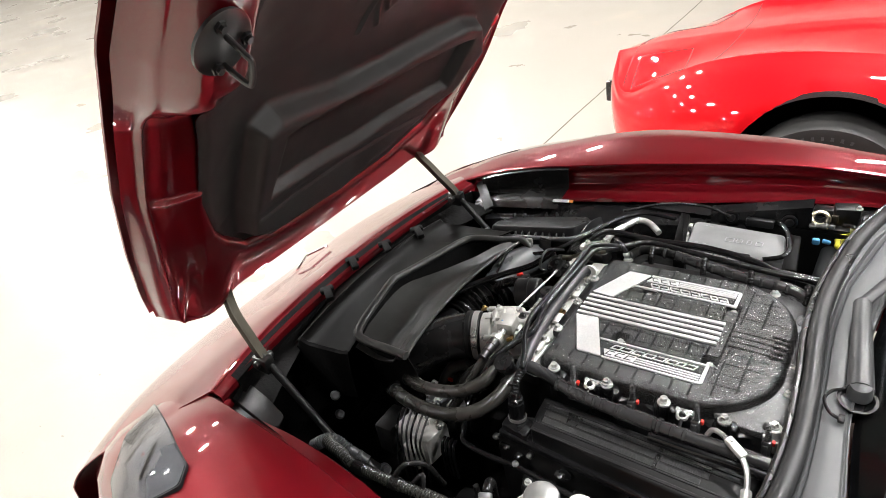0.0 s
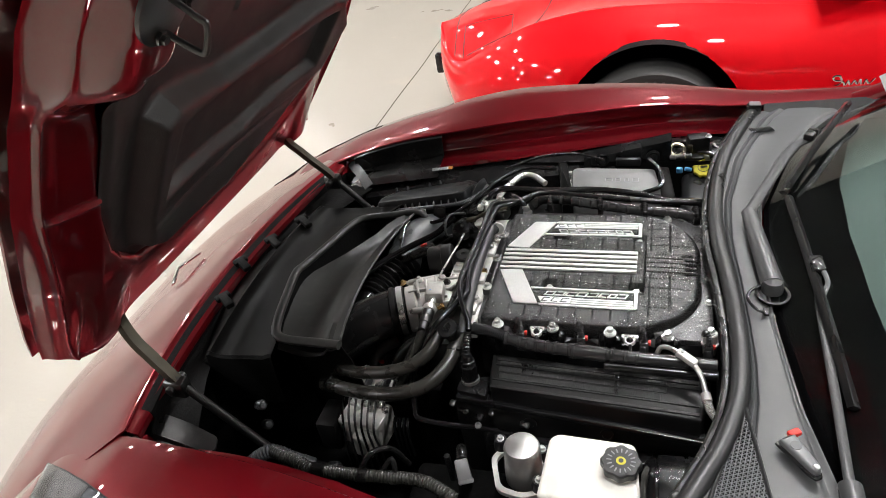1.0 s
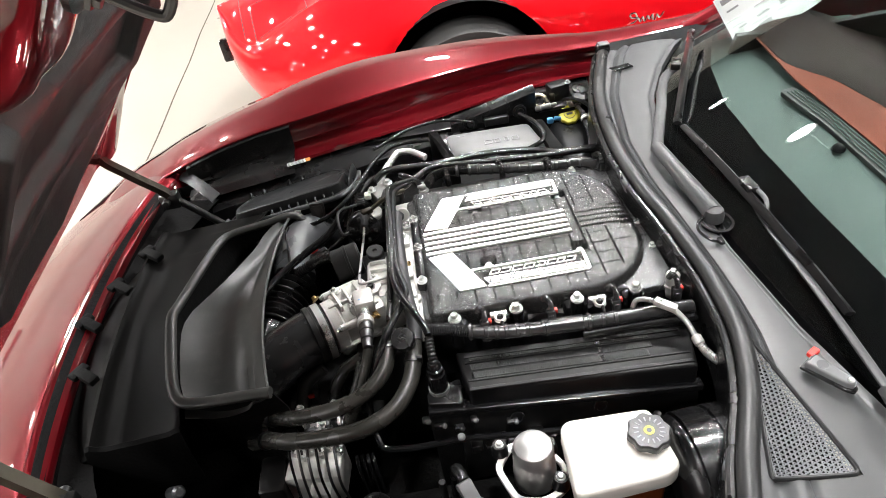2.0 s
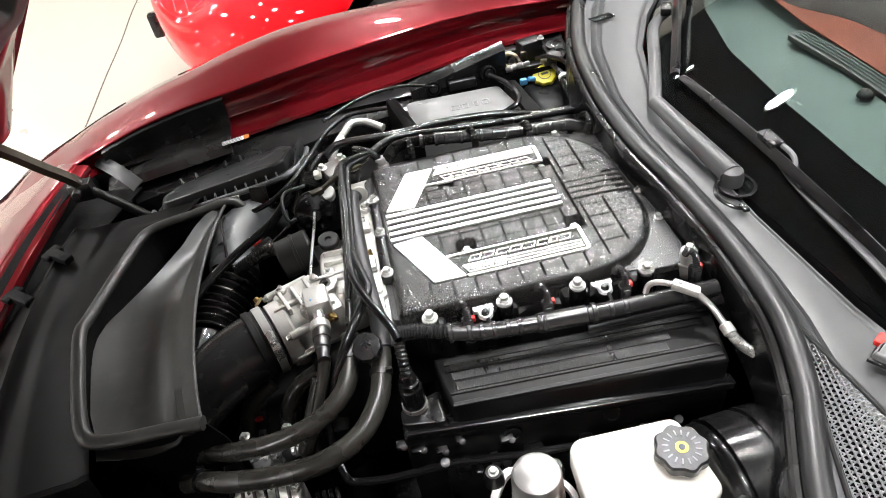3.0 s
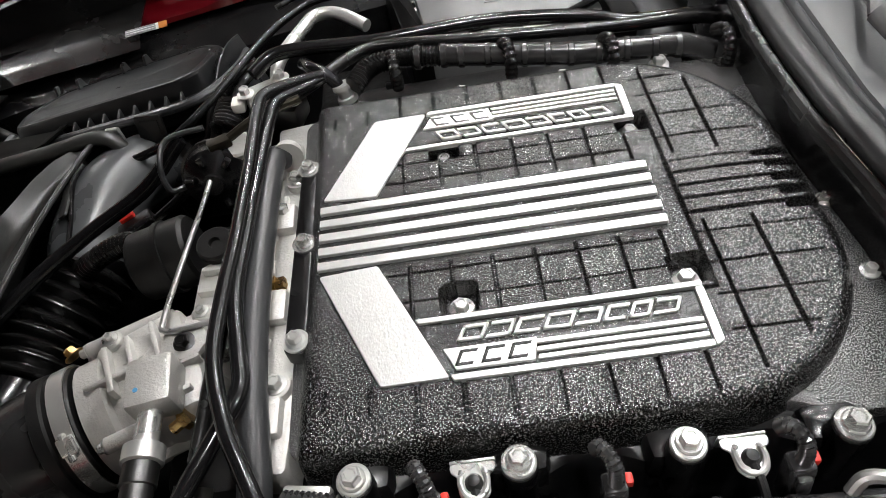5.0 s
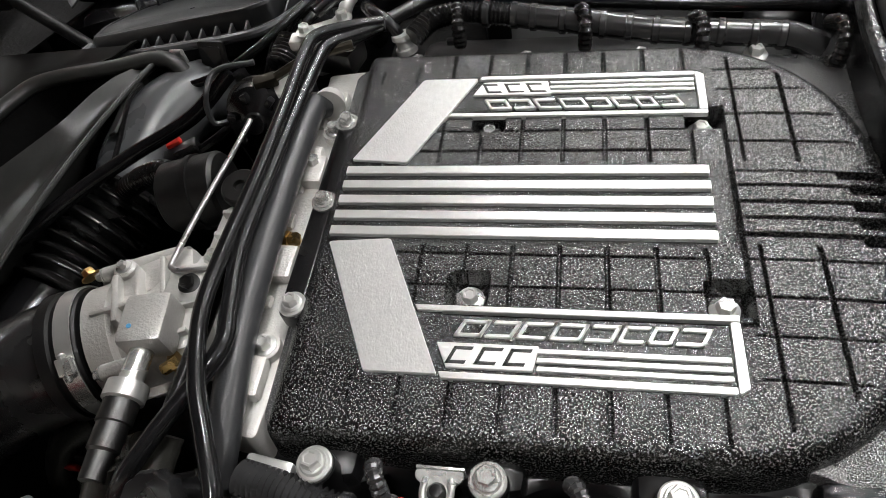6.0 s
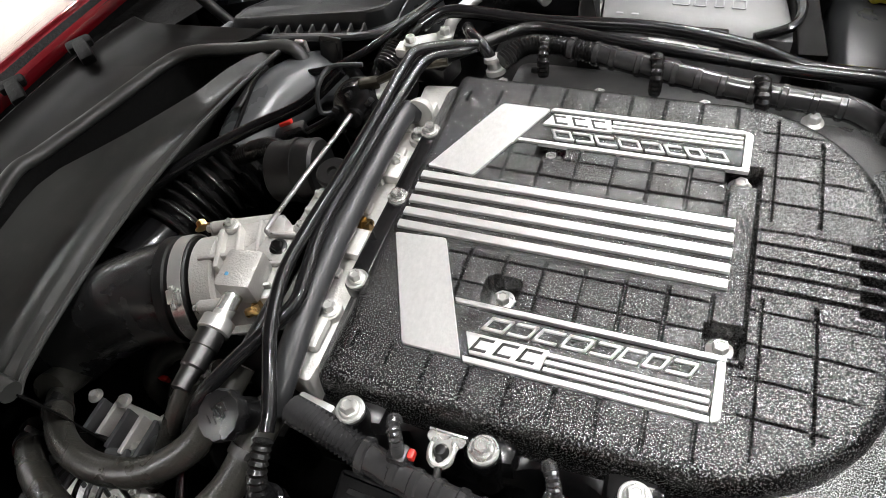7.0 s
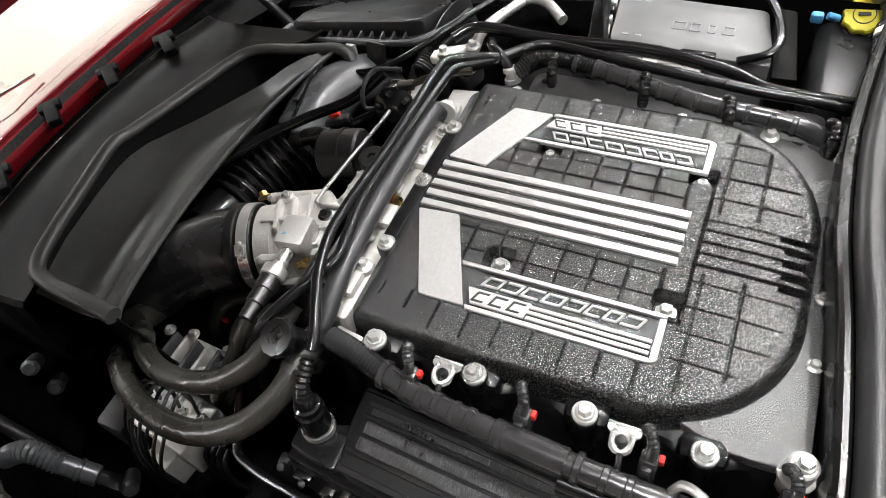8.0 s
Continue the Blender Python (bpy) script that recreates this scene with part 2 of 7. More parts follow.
def lathe(bm, base, axis, profile, seg=24, close=True):
    """A turned body: profile rows of (height along the axis, radius)."""
    a, b, d = basis(axis)
    base = Vector(base)
    rings = []
    for h, r in profile:
        rings.append([bm.verts.new(base + d * h + (a * math.cos(k * math.tau / seg) + b * math.sin(k * math.tau / seg)) * max(r, 1e-5)) for k in range(seg)])
    for r0, r1 in zip(rings, rings[1:]):
        for k in range(seg):
            bm.faces.new((r0[k], r0[(k + 1) % seg], r1[(k + 1) % seg], r1[k]))
    if close:
        bm.faces.new(rings[0][::-1])
        bm.faces.new(rings[-1])
    return bm


def rod(bm, p0, p1, r, seg=20, chamfer=0.0015):
    p0, p1 = Vector(p0), Vector(p1)
    h = (p1 - p0).length
    c = min(chamfer, r * 0.5, h * 0.3)
    return lathe(bm, p0, p1 - p0, [(0, r - c), (c, r), (h - c, r), (h, r - c)], seg)


def smooth_line(pts, sub=6):
    pts = [Vector(p) for p in pts]
    if len(pts) < 3:
        return [pts[0].lerp(pts[-1], k / sub) for k in range(sub + 1)]
    out = []
    ext = [pts[0] * 2 - pts[1]] + pts + [pts[-1] * 2 - pts[-2]]
    for i in range(1, len(ext) - 2):
        p0, p1, p2, p3 = ext[i - 1:i + 3]
        for k in range(sub):
            t = k / sub
            out.append(0.5 * (2 * p1 + (p2 - p0) * t + (2 * p0 - 5 * p1 + 4 * p2 - p3) * t * t + (3 * p1 - p0 - 3 * p2 + p3) * t ** 3))
    out.append(pts[-1])
    return out


def sweep(bm, pts, r, seg=12, sub=6, flat=1.0, radius=None, raw=False):
    """A tube along a smoothed line. flat squeezes its section; radius(s) gives the radius at s metres along."""
    line = [Vector(p) for p in pts] if raw else smooth_line(pts, sub)
    d = (line[1] - line[0]).normalized()
    a = d.cross(Vector((0, 0, 1)))
    a = a.normalized() if a.length > 0.05 else d.orthogonal().normalized()
    s, rings = 0.0, []
    for i, p in enumerate(line):
        if i:
            s += (p - line[i - 1]).length
        d = (line[min(i + 1, len(line) - 1)] - line[max(i - 1, 0)]).normalized()
        a = (a - d * a.dot(d)).normalized()
        b = d.cross(a)
        rr = radius(s) if radius else r
        rings.append([bm.verts.new(p + a * math.cos(k * math.tau / seg) * rr + b * math.sin(k * math.tau / seg) * rr * flat) for k in range(seg)])
    for r0, r1 in zip(rings, rings[1:]):
        for k in range(seg):
            bm.faces.new((r0[k], r0[(k + 1) % seg], r1[(k + 1) % seg], r1[k]))
    bm.faces.new(rings[0][::-1])
    bm.faces.new(rings[-1])
    return bm


def even(pts, step, sub=10):
    """The smoothed line cut into even steps."""
    line = smooth_line(pts, sub)
    out, left = [line[0]], step
    for p, q in zip(line, line[1:]):
        h = (q - p).length
        d = 0.0
        while h - d >= left:
            d += left
            out.append(p.lerp(q, d / h))
            left = step
        left -= h - d
    return out


def loom(bm, pts, r, pitch=0.004, depth=0.14, seg=12):
    """Corrugated conduit: ribs all along."""
    return sweep(bm, even(pts, pitch / 4), r, seg, raw=True, radius=lambda s: r * (1 - depth * (0.5 + 0.5 * math.cos(math.tau * s / pitch))))


def prism(bm, poly, z0, z1, bevel=0.0, seg=2):
    """An upright plate from an outline in x, y."""
    vs = [bm.verts.new((x, y, z0)) for x, y in poly]
    f = bm.faces.new(vs)
    g = bmesh.ops.extrude_face_region(bm, geom=[f])
    top = [v for v in g["geom"] if isinstance(v, bmesh.types.BMVert)]
    bmesh.ops.translate(bm, vec=(0, 0, z1 - z0), verts=top)
    if bevel:
        es = [e for e in bm.edges if e.verts[0] in top and e.verts[1] in top]
        bmesh.ops.bevel(bm, geom=es, offset=bevel, segments=seg, profile=0.5, affect="EDGES")
    return bm


def sheet(bm, rows, thick=0.0, closed=False):
    """A skin through rows of points; thick adds an inner face below it (along the normals)."""
    grid = [[bm.verts.new(p) for p in row] for row in rows]
    faces = []
    for r0, r1 in zip(grid, grid[1:]):
        n = len(r0)
        for k in range(n if closed else n - 1):
            faces.append(bm.faces.new((r0[k], r0[(k + 1) % n], r1[(k + 1) % n], r1[k])))
    if thick:
        bm.normal_update()
        bmesh.ops.solidify(bm, geom=faces, thickness=thick)
    return bm


def lerp_table(rows, x):
    """Linear reading of rows (x, value, value...) at x."""
    if x <= rows[0][0]:
        return rows[0][1:]
    for a, b in zip(rows, rows[1:]):
        if x <= b[0]:
            t = (x - a[0]) / (b[0] - a[0])
            return tuple(p + (q - p) * t for p, q in zip(a[1:], b[1:]))
    return rows[-1][1:]


def curve_table(rows, n):
    """Rows thickened by a smooth curve through them."""
    k = len(rows[0])
    out = []
    for i in range(n):
        u = i / (n - 1) * (len(rows) - 1)
        j = min(int(u), len(rows) - 2)
        t = u - j
        p0, p1, p2, p3 = (rows[max(j - 1, 0)], rows[j], rows[j + 1], rows[min(j + 2, len(rows) - 1)])
        out.append(tuple(0.5 * (2 * p1[c] + (p2[c] - p0[c]) * t + (2 * p0[c] - 5 * p1[c] + 4 * p2[c] - p3[c]) * t * t
                                + (3 * p1[c] - p0[c] - 3 * p2[c] + p3[c]) * t ** 3) for c in range(k)))
    return out


def bolt(parent, at, axis=(0, 0, 1), size=0.010, mat="steel", washer=1.75, name="bolt"):
    """A flanged hexagon bolt: washer face, six-sided head with a dished top."""
    bm = bmesh.new()
    s = size
    lathe(bm, at, axis, [(0, s * washer * 0.5), (s * 0.12, s * washer * 0.5), (s * 0.22, s * 0.62)], 24)
    lathe(bm, Vector(at) + Vector(axis).normalized() * s * 0.2, axis, [(0, s * 0.55), (s * 0.5, s * 0.55), (s * 0.62, s * 0.46), (s * 0.62, s * 0.34), (s * 0.52, s * 0.28)], 6)
    return part(name, bm, mat, parent, sharp=25)


def clamp(parent, at, axis, r, w=0.012, mat="steel", name="hose_clamp"):
    """A worm-drive band with its screw box."""
    bm = bmesh.new()
    a, b, d = basis(axis)
    at = Vector(at)
    lathe(bm, at - d * w / 2, d, [(0, r), (0, r + 0.0016), (w, r + 0.0016), (w, r)], 36, close=False)
    m = Matrix((a, b, d)).transposed()
    box(bm, at + b * (r + 0.004), (0.016, 0.008, w * 0.9), 0.0015, m)
    rod(bm, at + b * (r + 0.005) - a * 0.014, at + b * (r + 0.005) + a * 0.012, 0.0032, 10)
    return part(name, bm, mat, parent)


# ---- the hall ----
def slab(name, c, s, mat, label, category):
    return tagged(finish(box(bmesh.new(), c, s, 0.0), name, mat), label, category, kind="structure")


slab("floor", (-4, 2, -0.1), (36, 24, 0.2), "floor", "cream sealed concrete showroom floor with scuffs and cracks", "floor")
slab("wall_front", (-22.1, 2, 2.6), (0.2, 24, 5.2), "wall", "plain white painted showroom wall", "wall")
slab("wall_rear", (14.1, 2, 2.6), (0.2, 24, 5.2), "wall", "plain white painted showroom wall", "wall")
slab("wall_far", (-4, 14.1, 2.6), (36, 0.2, 5.2), "wall", "plain white painted showroom wall", "wall")
slab("wall_near", (-4, -10.1, 2.6), (36, 0.2, 5.2), "wall", "plain white painted showroom wall", "wall")
slab("ceiling", (-4, 2, 5.3), (36.4, 24.4, 0.2), "ceiling", "dark painted showroom ceiling", "ceiling")


def ceiling_light():
    t = thing("ceiling_light", "round white high-bay lamp hanging on a rod", "ceiling light", group="ceiling lights")
    bm = bmesh.new()
    lathe(bm, (0, 0, 0), (0, 0, 1), [(0, .175), (0, .19), (.03, .19), (.06, .13), (.14, .11), (.15, .03)], 36)
    part("housing", bm, "white", t)
    bm = bmesh.new()
    lathe(bm, (0, 0, -.012), (0, 0, 1), [(0, .001), (0, .155), (.010, .165)], 36)
    part("diffuser", bm, "lamp", t)
    bm = bmesh.new()
    rod(bm, (0, 0, .14), (0, 0, .605), .010, 10)
    part("hanger", bm, "steel", t)
    return t


first = ceiling_light()
first.location = (-4.4, -3.4, 4.6)
# rows beyond x -6 are unseen, added to light the far floor
for x, ys in ((-18.4, (-5.0, 0, 5.0, 9.5)), (-14.4, (-5.0, 0, 4.5, 9.0)), (-10.4, (-5.0, -1.0, 2.5, 6.5)), (-6.6, (-6.0, -2.2, .5, 3.2, 6.0, 9.5)), (-4.4, (-.8, 1.7, 3.7, 7.6)), (.3, (-.8, 3.7, 7.6)), (1.1, (1.6,)), (2.2, (4.3,)), (4.6, (-.8, 1.7, 4.3, 7.6))):
    for y in ys:
        copy_thing(first, pose(x, y, 4.6))

# hairline joint in the floor
crack = bmesh.new()
random.seed(5)
line = [(-1.64 + random.uniform(-0.008, 0.008), -1.5 + 0.5 * k, 0.001) for k in range(18)]
sweep(crack, line, 0.005, 6, 4, flat=0.12)
tagged(finish(crack, "floor_joint", "joint_dirt"), "thin dark joint line in the cream floor", "floor joint", kind="structure")

from mathutils import bvhtree

# ---- the maroon car: body ----
car = thing("sports_car", "dark red low sports car with its front hood raised", "car", (0, 0, 0))

# x, inner edge y and z, crest y and z, side y
FENDER = [(-1.34, .500, .455, .600, .440, .690), (-1.26, .520, .575, .650, .562, .760), (-1.18, .540, .652, .690, .644, .805), (-1.10, .552, .705, .715, .699, .838), (-1.03, .558, .738, .728, .735, .860), (-.95, .561, .766, .732, .764, .885),
          (-.865, .565, .790, .738, .790, .905), (-.73, .575, .812, .765, .825, .940), (-.617, .583, .822, .805, .852, .955),
          (-.47, .603, .832, .860, .874, .970), (-.29, .640, .843, .900, .886, .975), (0, .702, .860, .905, .886, .975),
          (.15, .730, .866, .890, .881, .965), (.31, .745, .869, .855, .876, .950), (.45, .745, .870, .825, .872, .935),
          (.75, .740, .885, .800, .890, .920), (1.05, .735, .900, .795, .905, .915)]


def rounded_xy(poly, n=3, r=.02):
    out = []
    for i, p in enumerate(poly):
        p = Vector(p)
        a, b = Vector(poly[i - 1]) - p, Vector(poly[(i + 1) % len(poly)]) - p
        p0, p1 = p + a.normalized() * r, p + b.normalized() * r
        out += [tuple(p0 * (1 - q / n) ** 2 + p * 2 * (q / n) * (1 - q / n) + p1 * (q / n) ** 2) for q in range(n + 1)]
    return out


def rounded(poly, r, n=4):
    """An outline with rounded corners."""
    out = []
    for i, p in enumerate(poly):
        p = Vector(p)
        a, b = Vector(poly[i - 1]) - p, Vector(poly[(i + 1) % len(poly)]) - p
        k = min(r, a.length * .45, b.length * .45)
        p0, p1 = p + a.normalized() * k, p + b.normalized() * k
        for q in range(n + 1):
            t = q / n
            out.append(tuple(p0 * (1 - t) ** 2 + p * 2 * t * (1 - t) + p1 * t * t))
    return out


EDGE = [(-.95, 0), (-.865, .3), (-.73, .7), (-.617, .95), (-.47, 1), (-.29, 1), (0, .7), (.15, .45), (.31, .05), (.45, 0)]


def fender(side):
    rows = []
    for x, ye, ze, yc, zc, ys in curve_table(FENDER, 84):
        zl = ze - (0.052 if x > -0.86 else 0.02) - 0.012 * max(0, min(1, (x + .5) / .4))
        s, yl = lerp_table(EDGE, x)[0], ye
        ye, ze = ye + .040 * s, ze + .028 * s
        zc = max(zc, ze + .004)
        kink = .006 * math.exp(-((x + .40) / .02) ** 2)
        pr = [(yl - 0.026, zl - 0.014), (yl - 0.022, zl - 0.008 + kink), (yl - .008, zl - .004 + kink), (ye + 0.004, zl + 0.001), (ye + 0.016, zl + 0.008), (ye + .022, zl + .35 * (ze - zl)), (ye + .019, zl + .65 * (ze - zl)), (ye + 0.004, ze - 0.007), (ye - .001, ze - .003), (ye + 0.001, ze - 0.0005), (ye + 0.006, ze + 0.001),
              (ye + (yc - ye) * 0.3, ze + (zc - ze) * 0.55), (ye + (yc - ye) * 0.65, ze + (zc - ze) * 0.92), (yc, zc),
              (yc + (ys - yc) * 0.4, zc - 0.014), (yc + (ys - yc) * 0.75, zc - 0.05), (ys, zc - 0.13)] + [(ys + .010 * math.sin(q * .5) - .004 * max(0, q - 6), zc - .13 - .042 * q) for q in range(1, 13)]
        rows.append([(x, side * y, max(z, 0.12)) for y, z in pr])
    bm = bmesh.new()
    sheet(bm, rows)
    arch = [f for f in bm.faces if math.hypot(f.calc_center_median().x + .38, f.calc_center_median().z - .345) < .375 and abs(f.calc_center_median().y) > .8]
    bmesh.ops.delete(bm, geom=arch, context="FACES")
    return part("front_fender", bm, "maroon", car, "glossy dark red fender")


wings = {1: fender(1), -1: fender(-1)}


def opening(y):
    """The front rim of the engine bay: x and z at y."""
    a = abs(y)
    return -0.985 + 0.26 * a * a + 0.10 * a ** 4, 0.782 + 0.03 * a * a


NOSE_CUT = [(.036, -.030), (.034, -.014), (.006, -.006), (0, -.002), (-.008, -.003), (-.06, -.026), (-.12, -.056), (-.20, -.098), (-.28, -.142), (-.36, -.194), (-.43, -.26), (-.475, -.35), (-.48, -.45), (-.44, -.55), (-.36, -.62)]
bm = bmesh.new()
rows = []
for k in range(61):
    v = -1 + k / 30
    a = abs(v)
    row = []
    for q, (dx, dz) in enumerate(curve_table(NOSE_CUT, 46)):
        s = min(1, max(0, -dx / .46))
        y0 = v * .562
        xo, zo = opening(y0)
        y = v * (.562 + .27 * s ** .85)
        row.append((xo + dx * (1.12 - .36 * a ** 3), y, zo + dz * (1 - .25 * a * a)))
    rows.append(row)
sheet(bm, rows, 0.003)
bumper = part("front_bumper", bm, "maroon", car, "glossy dark red nose and bumper skin")

# rubber edge along the front rim of the bay
bm = bmesh.new()
sweep(bm, [(opening(y)[0] + 0.008, y, opening(y)[1] - 0.012) for y in [-.56 + .04 * k for k in range(29)]], 0.007, 8, 2)
part("rim_seal", bm, "matt", car)


def skin_height(side):
    """A reader of the painted skin's height over x, y at one front corner."""
    trees = [bvhtree.BVHTree.FromPolygons([v.co for v in ob.data.vertices], [p.vertices for p in ob.data.polygons]) for ob in (bumper, wings[side])]

    def read(x, y):
        found = [t.ray_cast(Vector((x, side * y, 1.5)), Vector((0, 0, -1)))[0] for t in trees]
        return max([p.z for p in found if p is not None], default=.60)
    return read


def headlamp(side):
    poly = rounded_xy([(-1.095, .617), (-.98, .655), (-.877, .692), (-.783, .728), (-.70, .757), (-.665, .80), (-.74, .86), (-.84, .87), (-.93, .83), (-1.02, .735)], 3, .010)
    if side > 0:
        poly = [(x - .13, y + .035) for x, y in poly]
    cx, cy = (-.87, .765) if side < 0 else (-1.0, .80)
    skin = skin_height(side)

    lift = 1 if side < 0 else .25

    def ring(f, dz):
        dz = dz * lift if dz > 0 else dz
        return [(cx + (x - cx) * f, side * (cy + (y - cy) * f), skin(cx + (x - cx) * f, cy + (y - cy) * f) + dz) for x, y in poly]
    bm = bmesh.new()
    sheet(bm, [ring(f, .0075) for f in (.985, .95, .9, .85, .8, .75, .7, .62, .55, .48, .4, .32, .25, .1, .02)], 0.002, closed=True)
    lens = part("headlight", bm, "lens", car, "clear angular headlight lens over dark bezel")
    lens.visible_shadow = False
    bm = bmesh.new()
    sheet(bm, [ring(f, dz) for f, dz in ((1.02, -.01), (1.02, .003), (1.01, .0085), (.99, .0085), (.98, .006), (.95, .0045), (.9, .0045), (.85, .0045), (.8, .0045), (.75, .0045), (.7, .0045), (.62, .0045), (.55, .0045), (.48, .0045), (.4, .0045), (.32, .0045), (.25, .0045), (.05, .0045))], closed=True)
    part("bezel", bm, "lamp_dark", lens, "black headlight bezel")
    # dark reflector bars seen through the lens
    for (xa, ya), (xb, yb), w in (((-1.03, .660), (-.975, .752), .026), ((-.945, .70), (-.90, .80), .012), ((-.86, .735), (-.80, .815), .010)):
        ox = -.13 if side > 0 else 0
        oy = .035 if side > 0 else 0
        bm = bmesh.new()
        rows = []
        for q in range(9):
            x, y = xa + (xb - xa) * q / 8 + ox, ya + (yb - ya) * q / 8 + oy
            rows.append([(x + d * w, side * (y - d * w * .5), skin(x + d * w, y - d * w * .5) + .0060 * lift) for d in (-.5, 0, .5)])
        sheet(bm, rows)
        part("reflector_bar", bm, "frit", lens)


headlamp(1)
headlamp(-1)

# badge on the nose: two small crossed flag shapes, plain
badge = thing("nose_badge", "chrome crossed badge lying on the car's nose", "badge")
for k, (a, dy) in enumerate(((38, -.035), (-38, .035))):
    bm = bmesh.new()
    box(bm, (-1.235, dy + .09, .694), (.016, .085, .006), .002, Euler((radians(2), radians(-28), radians(a * .6))).to_matrix())
    part("wing", bm, "chrome", badge)

for wx in (-.38, 2.33):
    for side in (1, -1):
        bm = bmesh.new()
        lathe(bm, (wx, side * .68, .345), (0, side, 0), [(0, .24), (0, .33), (.02, .345), (.22, .345), (.24, .33), (.235, .24)], 48)
        tyre = part("tyre", bm, "tyre", car)
        bm = bmesh.new()
        lathe(bm, (wx, side * .70, .345), (0, side, 0), [(0, .24), (.19, .24), (.20, .225), (.17, .20), (.15, .05), (.16, .001)], 36)
        part("rim", bm, "dark_steel", tyre)

# plain rest of the body: sides, doors, rear deck, arches
for side in (1, -1):
    bm = bmesh.new()
    rows = []
    for k in range(66):
        x = .98 + 2.0 * k / 65
        hw = .915 + .035 * math.exp(-((x - 2.33) / .38) ** 2) - .16 * max(0, (x - 2.62) / .36) ** 2
        zs = .895 + .035 * math.exp(-((x - 2.25) / .45) ** 2) - .07 * max(0, (x - 2.5) / .48)
        pr = [(hw - .06, .15), (hw - .025, .20)] + [(hw - .03 + .03 * math.sin((z - .2) * 4.2), z) for z in (.26, .32, .38, .44, .50, .56, .62, .68, .74, .80)] + [(hw - .05, zs - .03), (hw - .10, zs), (.735 - .2 * max(0, x - 2.2), zs + .012)]
        rows.append([(x, side * y, z) for y, z in pr])
    sheet(bm, rows)
    arch = [f for f in bm.faces if math.hypot(f.calc_center_median().x - 2.33, f.calc_center_median().z - .345) < .375]
    bmesh.ops.delete(bm, geom=arch, context="FACES")
    part("body_side", bm, "maroon", car)
    for wx in (-.38, 2.33):
        bm = bmesh.new()
        lathe(bm, (wx, side * .62, .345), (0, side, 0), [(0, .05), (0, .385), (.28, .385)], 40, close=False)
        part("arch_liner", bm, "dark", car)
bm = bmesh.new()
sheet(bm, [[(x, y, z - .03 * (y / .8) ** 2) for y in (-.73 + d, -.5, -.25, 0, .25, .5, .73 - d)] for x, z, d in ((2.02, 1.20, .12), (2.25, 1.10, .06), (2.5, 1.0, .04), (2.75, .93, .08), (2.95, .87, .12), (3.0, .80, .12), (2.98, .5, .12), (2.92, .2, .12))])
part("rear_deck", bm, "maroon", car)

# engine bay liner: dark tub below everything, the bay's shade put into its colour
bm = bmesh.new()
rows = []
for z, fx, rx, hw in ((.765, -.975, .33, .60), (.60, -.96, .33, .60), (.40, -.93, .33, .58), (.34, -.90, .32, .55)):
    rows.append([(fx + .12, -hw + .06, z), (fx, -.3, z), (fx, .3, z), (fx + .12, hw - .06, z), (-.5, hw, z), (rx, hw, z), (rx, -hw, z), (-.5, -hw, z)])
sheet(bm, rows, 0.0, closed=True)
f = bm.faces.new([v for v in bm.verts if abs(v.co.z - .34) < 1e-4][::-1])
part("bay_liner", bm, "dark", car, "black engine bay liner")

# inner wing shelves, black, along each flank of the bay
def wing_shelf(side):
    bm = bmesh.new()
    rows = []
    for x, ye, ze, yc, zc, ys in curve_table(FENDER, 60):
        if -.84 < x < .36:
            zl = ze - .064 - .012 * max(0, min(1, (x + .5) / .4))
            wv = 0.008 * math.sin(x * 16)
            if side < 0:
                rows.append([(x, -ye + .004, zl - .006), (x, -ye + .008, zl - .05), (x, -ye + .016, zl - .14), (x, -ye + .02, zl - .30)])
                continue
            rows.append([(x, side * (ye - .008), zl - .008), (x, side * (ye - .045), zl - .016), (x, side * (ye - .075 + wv), zl - .024), (x, side * (ye - .105 + wv), zl - .034), (x, side * (ye - .115), zl - .09), (x, side * (ye - .115), zl - .30)])
    sheet(bm, rows, .002)
    part("inner_wing", bm, "satin" if side > 0 else "matt", car, "black inner wing panel")


wing_shelf(1)
wing_shelf(-1)

# black weather strip over the front half of the far inner wing, ending in a curled tongue
bm = bmesh.new()
rows = []
for x, ye, ze, yc, zc, ys in curve_table(FENDER, 90):
    if -.83 < x < -.52:
        f = lerp_table(EDGE, x)[0]
        yt, zt = ye + .040 * f, ze + .028 * f
        rows.append([(x, yt - .001, zt - .006), (x, yt - .010, zt - .010), (x, yt - .010, (zt + ze - .044) / 2), (x, yt - .014, ze - .044), (x, ye - .040, ze - .053), (x, ye - .052, ze - .060), (x, ye - .070, ze - .070)])
sheet(bm, rows, .003)
part("wing_strip", bm, "rubber", car, "black rubber strip")
bm = bmesh.new()
sheet(bm, [[(-.862 + .115 * a + b * .6, .594 - .135 * a + b * .45, .766 - .012 * a + .008 * math.sin(a * 3.1) + .012 * math.sin(b * 45) - .10 * b)
            for b in (-.008, 0, .008, .018, .030)] for a in [q / 12 for q in range(13)]], .003)
part("strip_tongue", bm, "lid_grey", car, "grey curled rubber tongue at the strip's front end")
bm = bmesh.new()
prism(bm, rounded_xy([(-.93, -.545), (-.80, -.560), (-.70, -.548), (-.715, -.515), (-.80, -.49), (-.875, -.475)], 3, .010), .742, .747, .001)
part("corner_trim", bm, "matt", car, "dark grey corner trim")

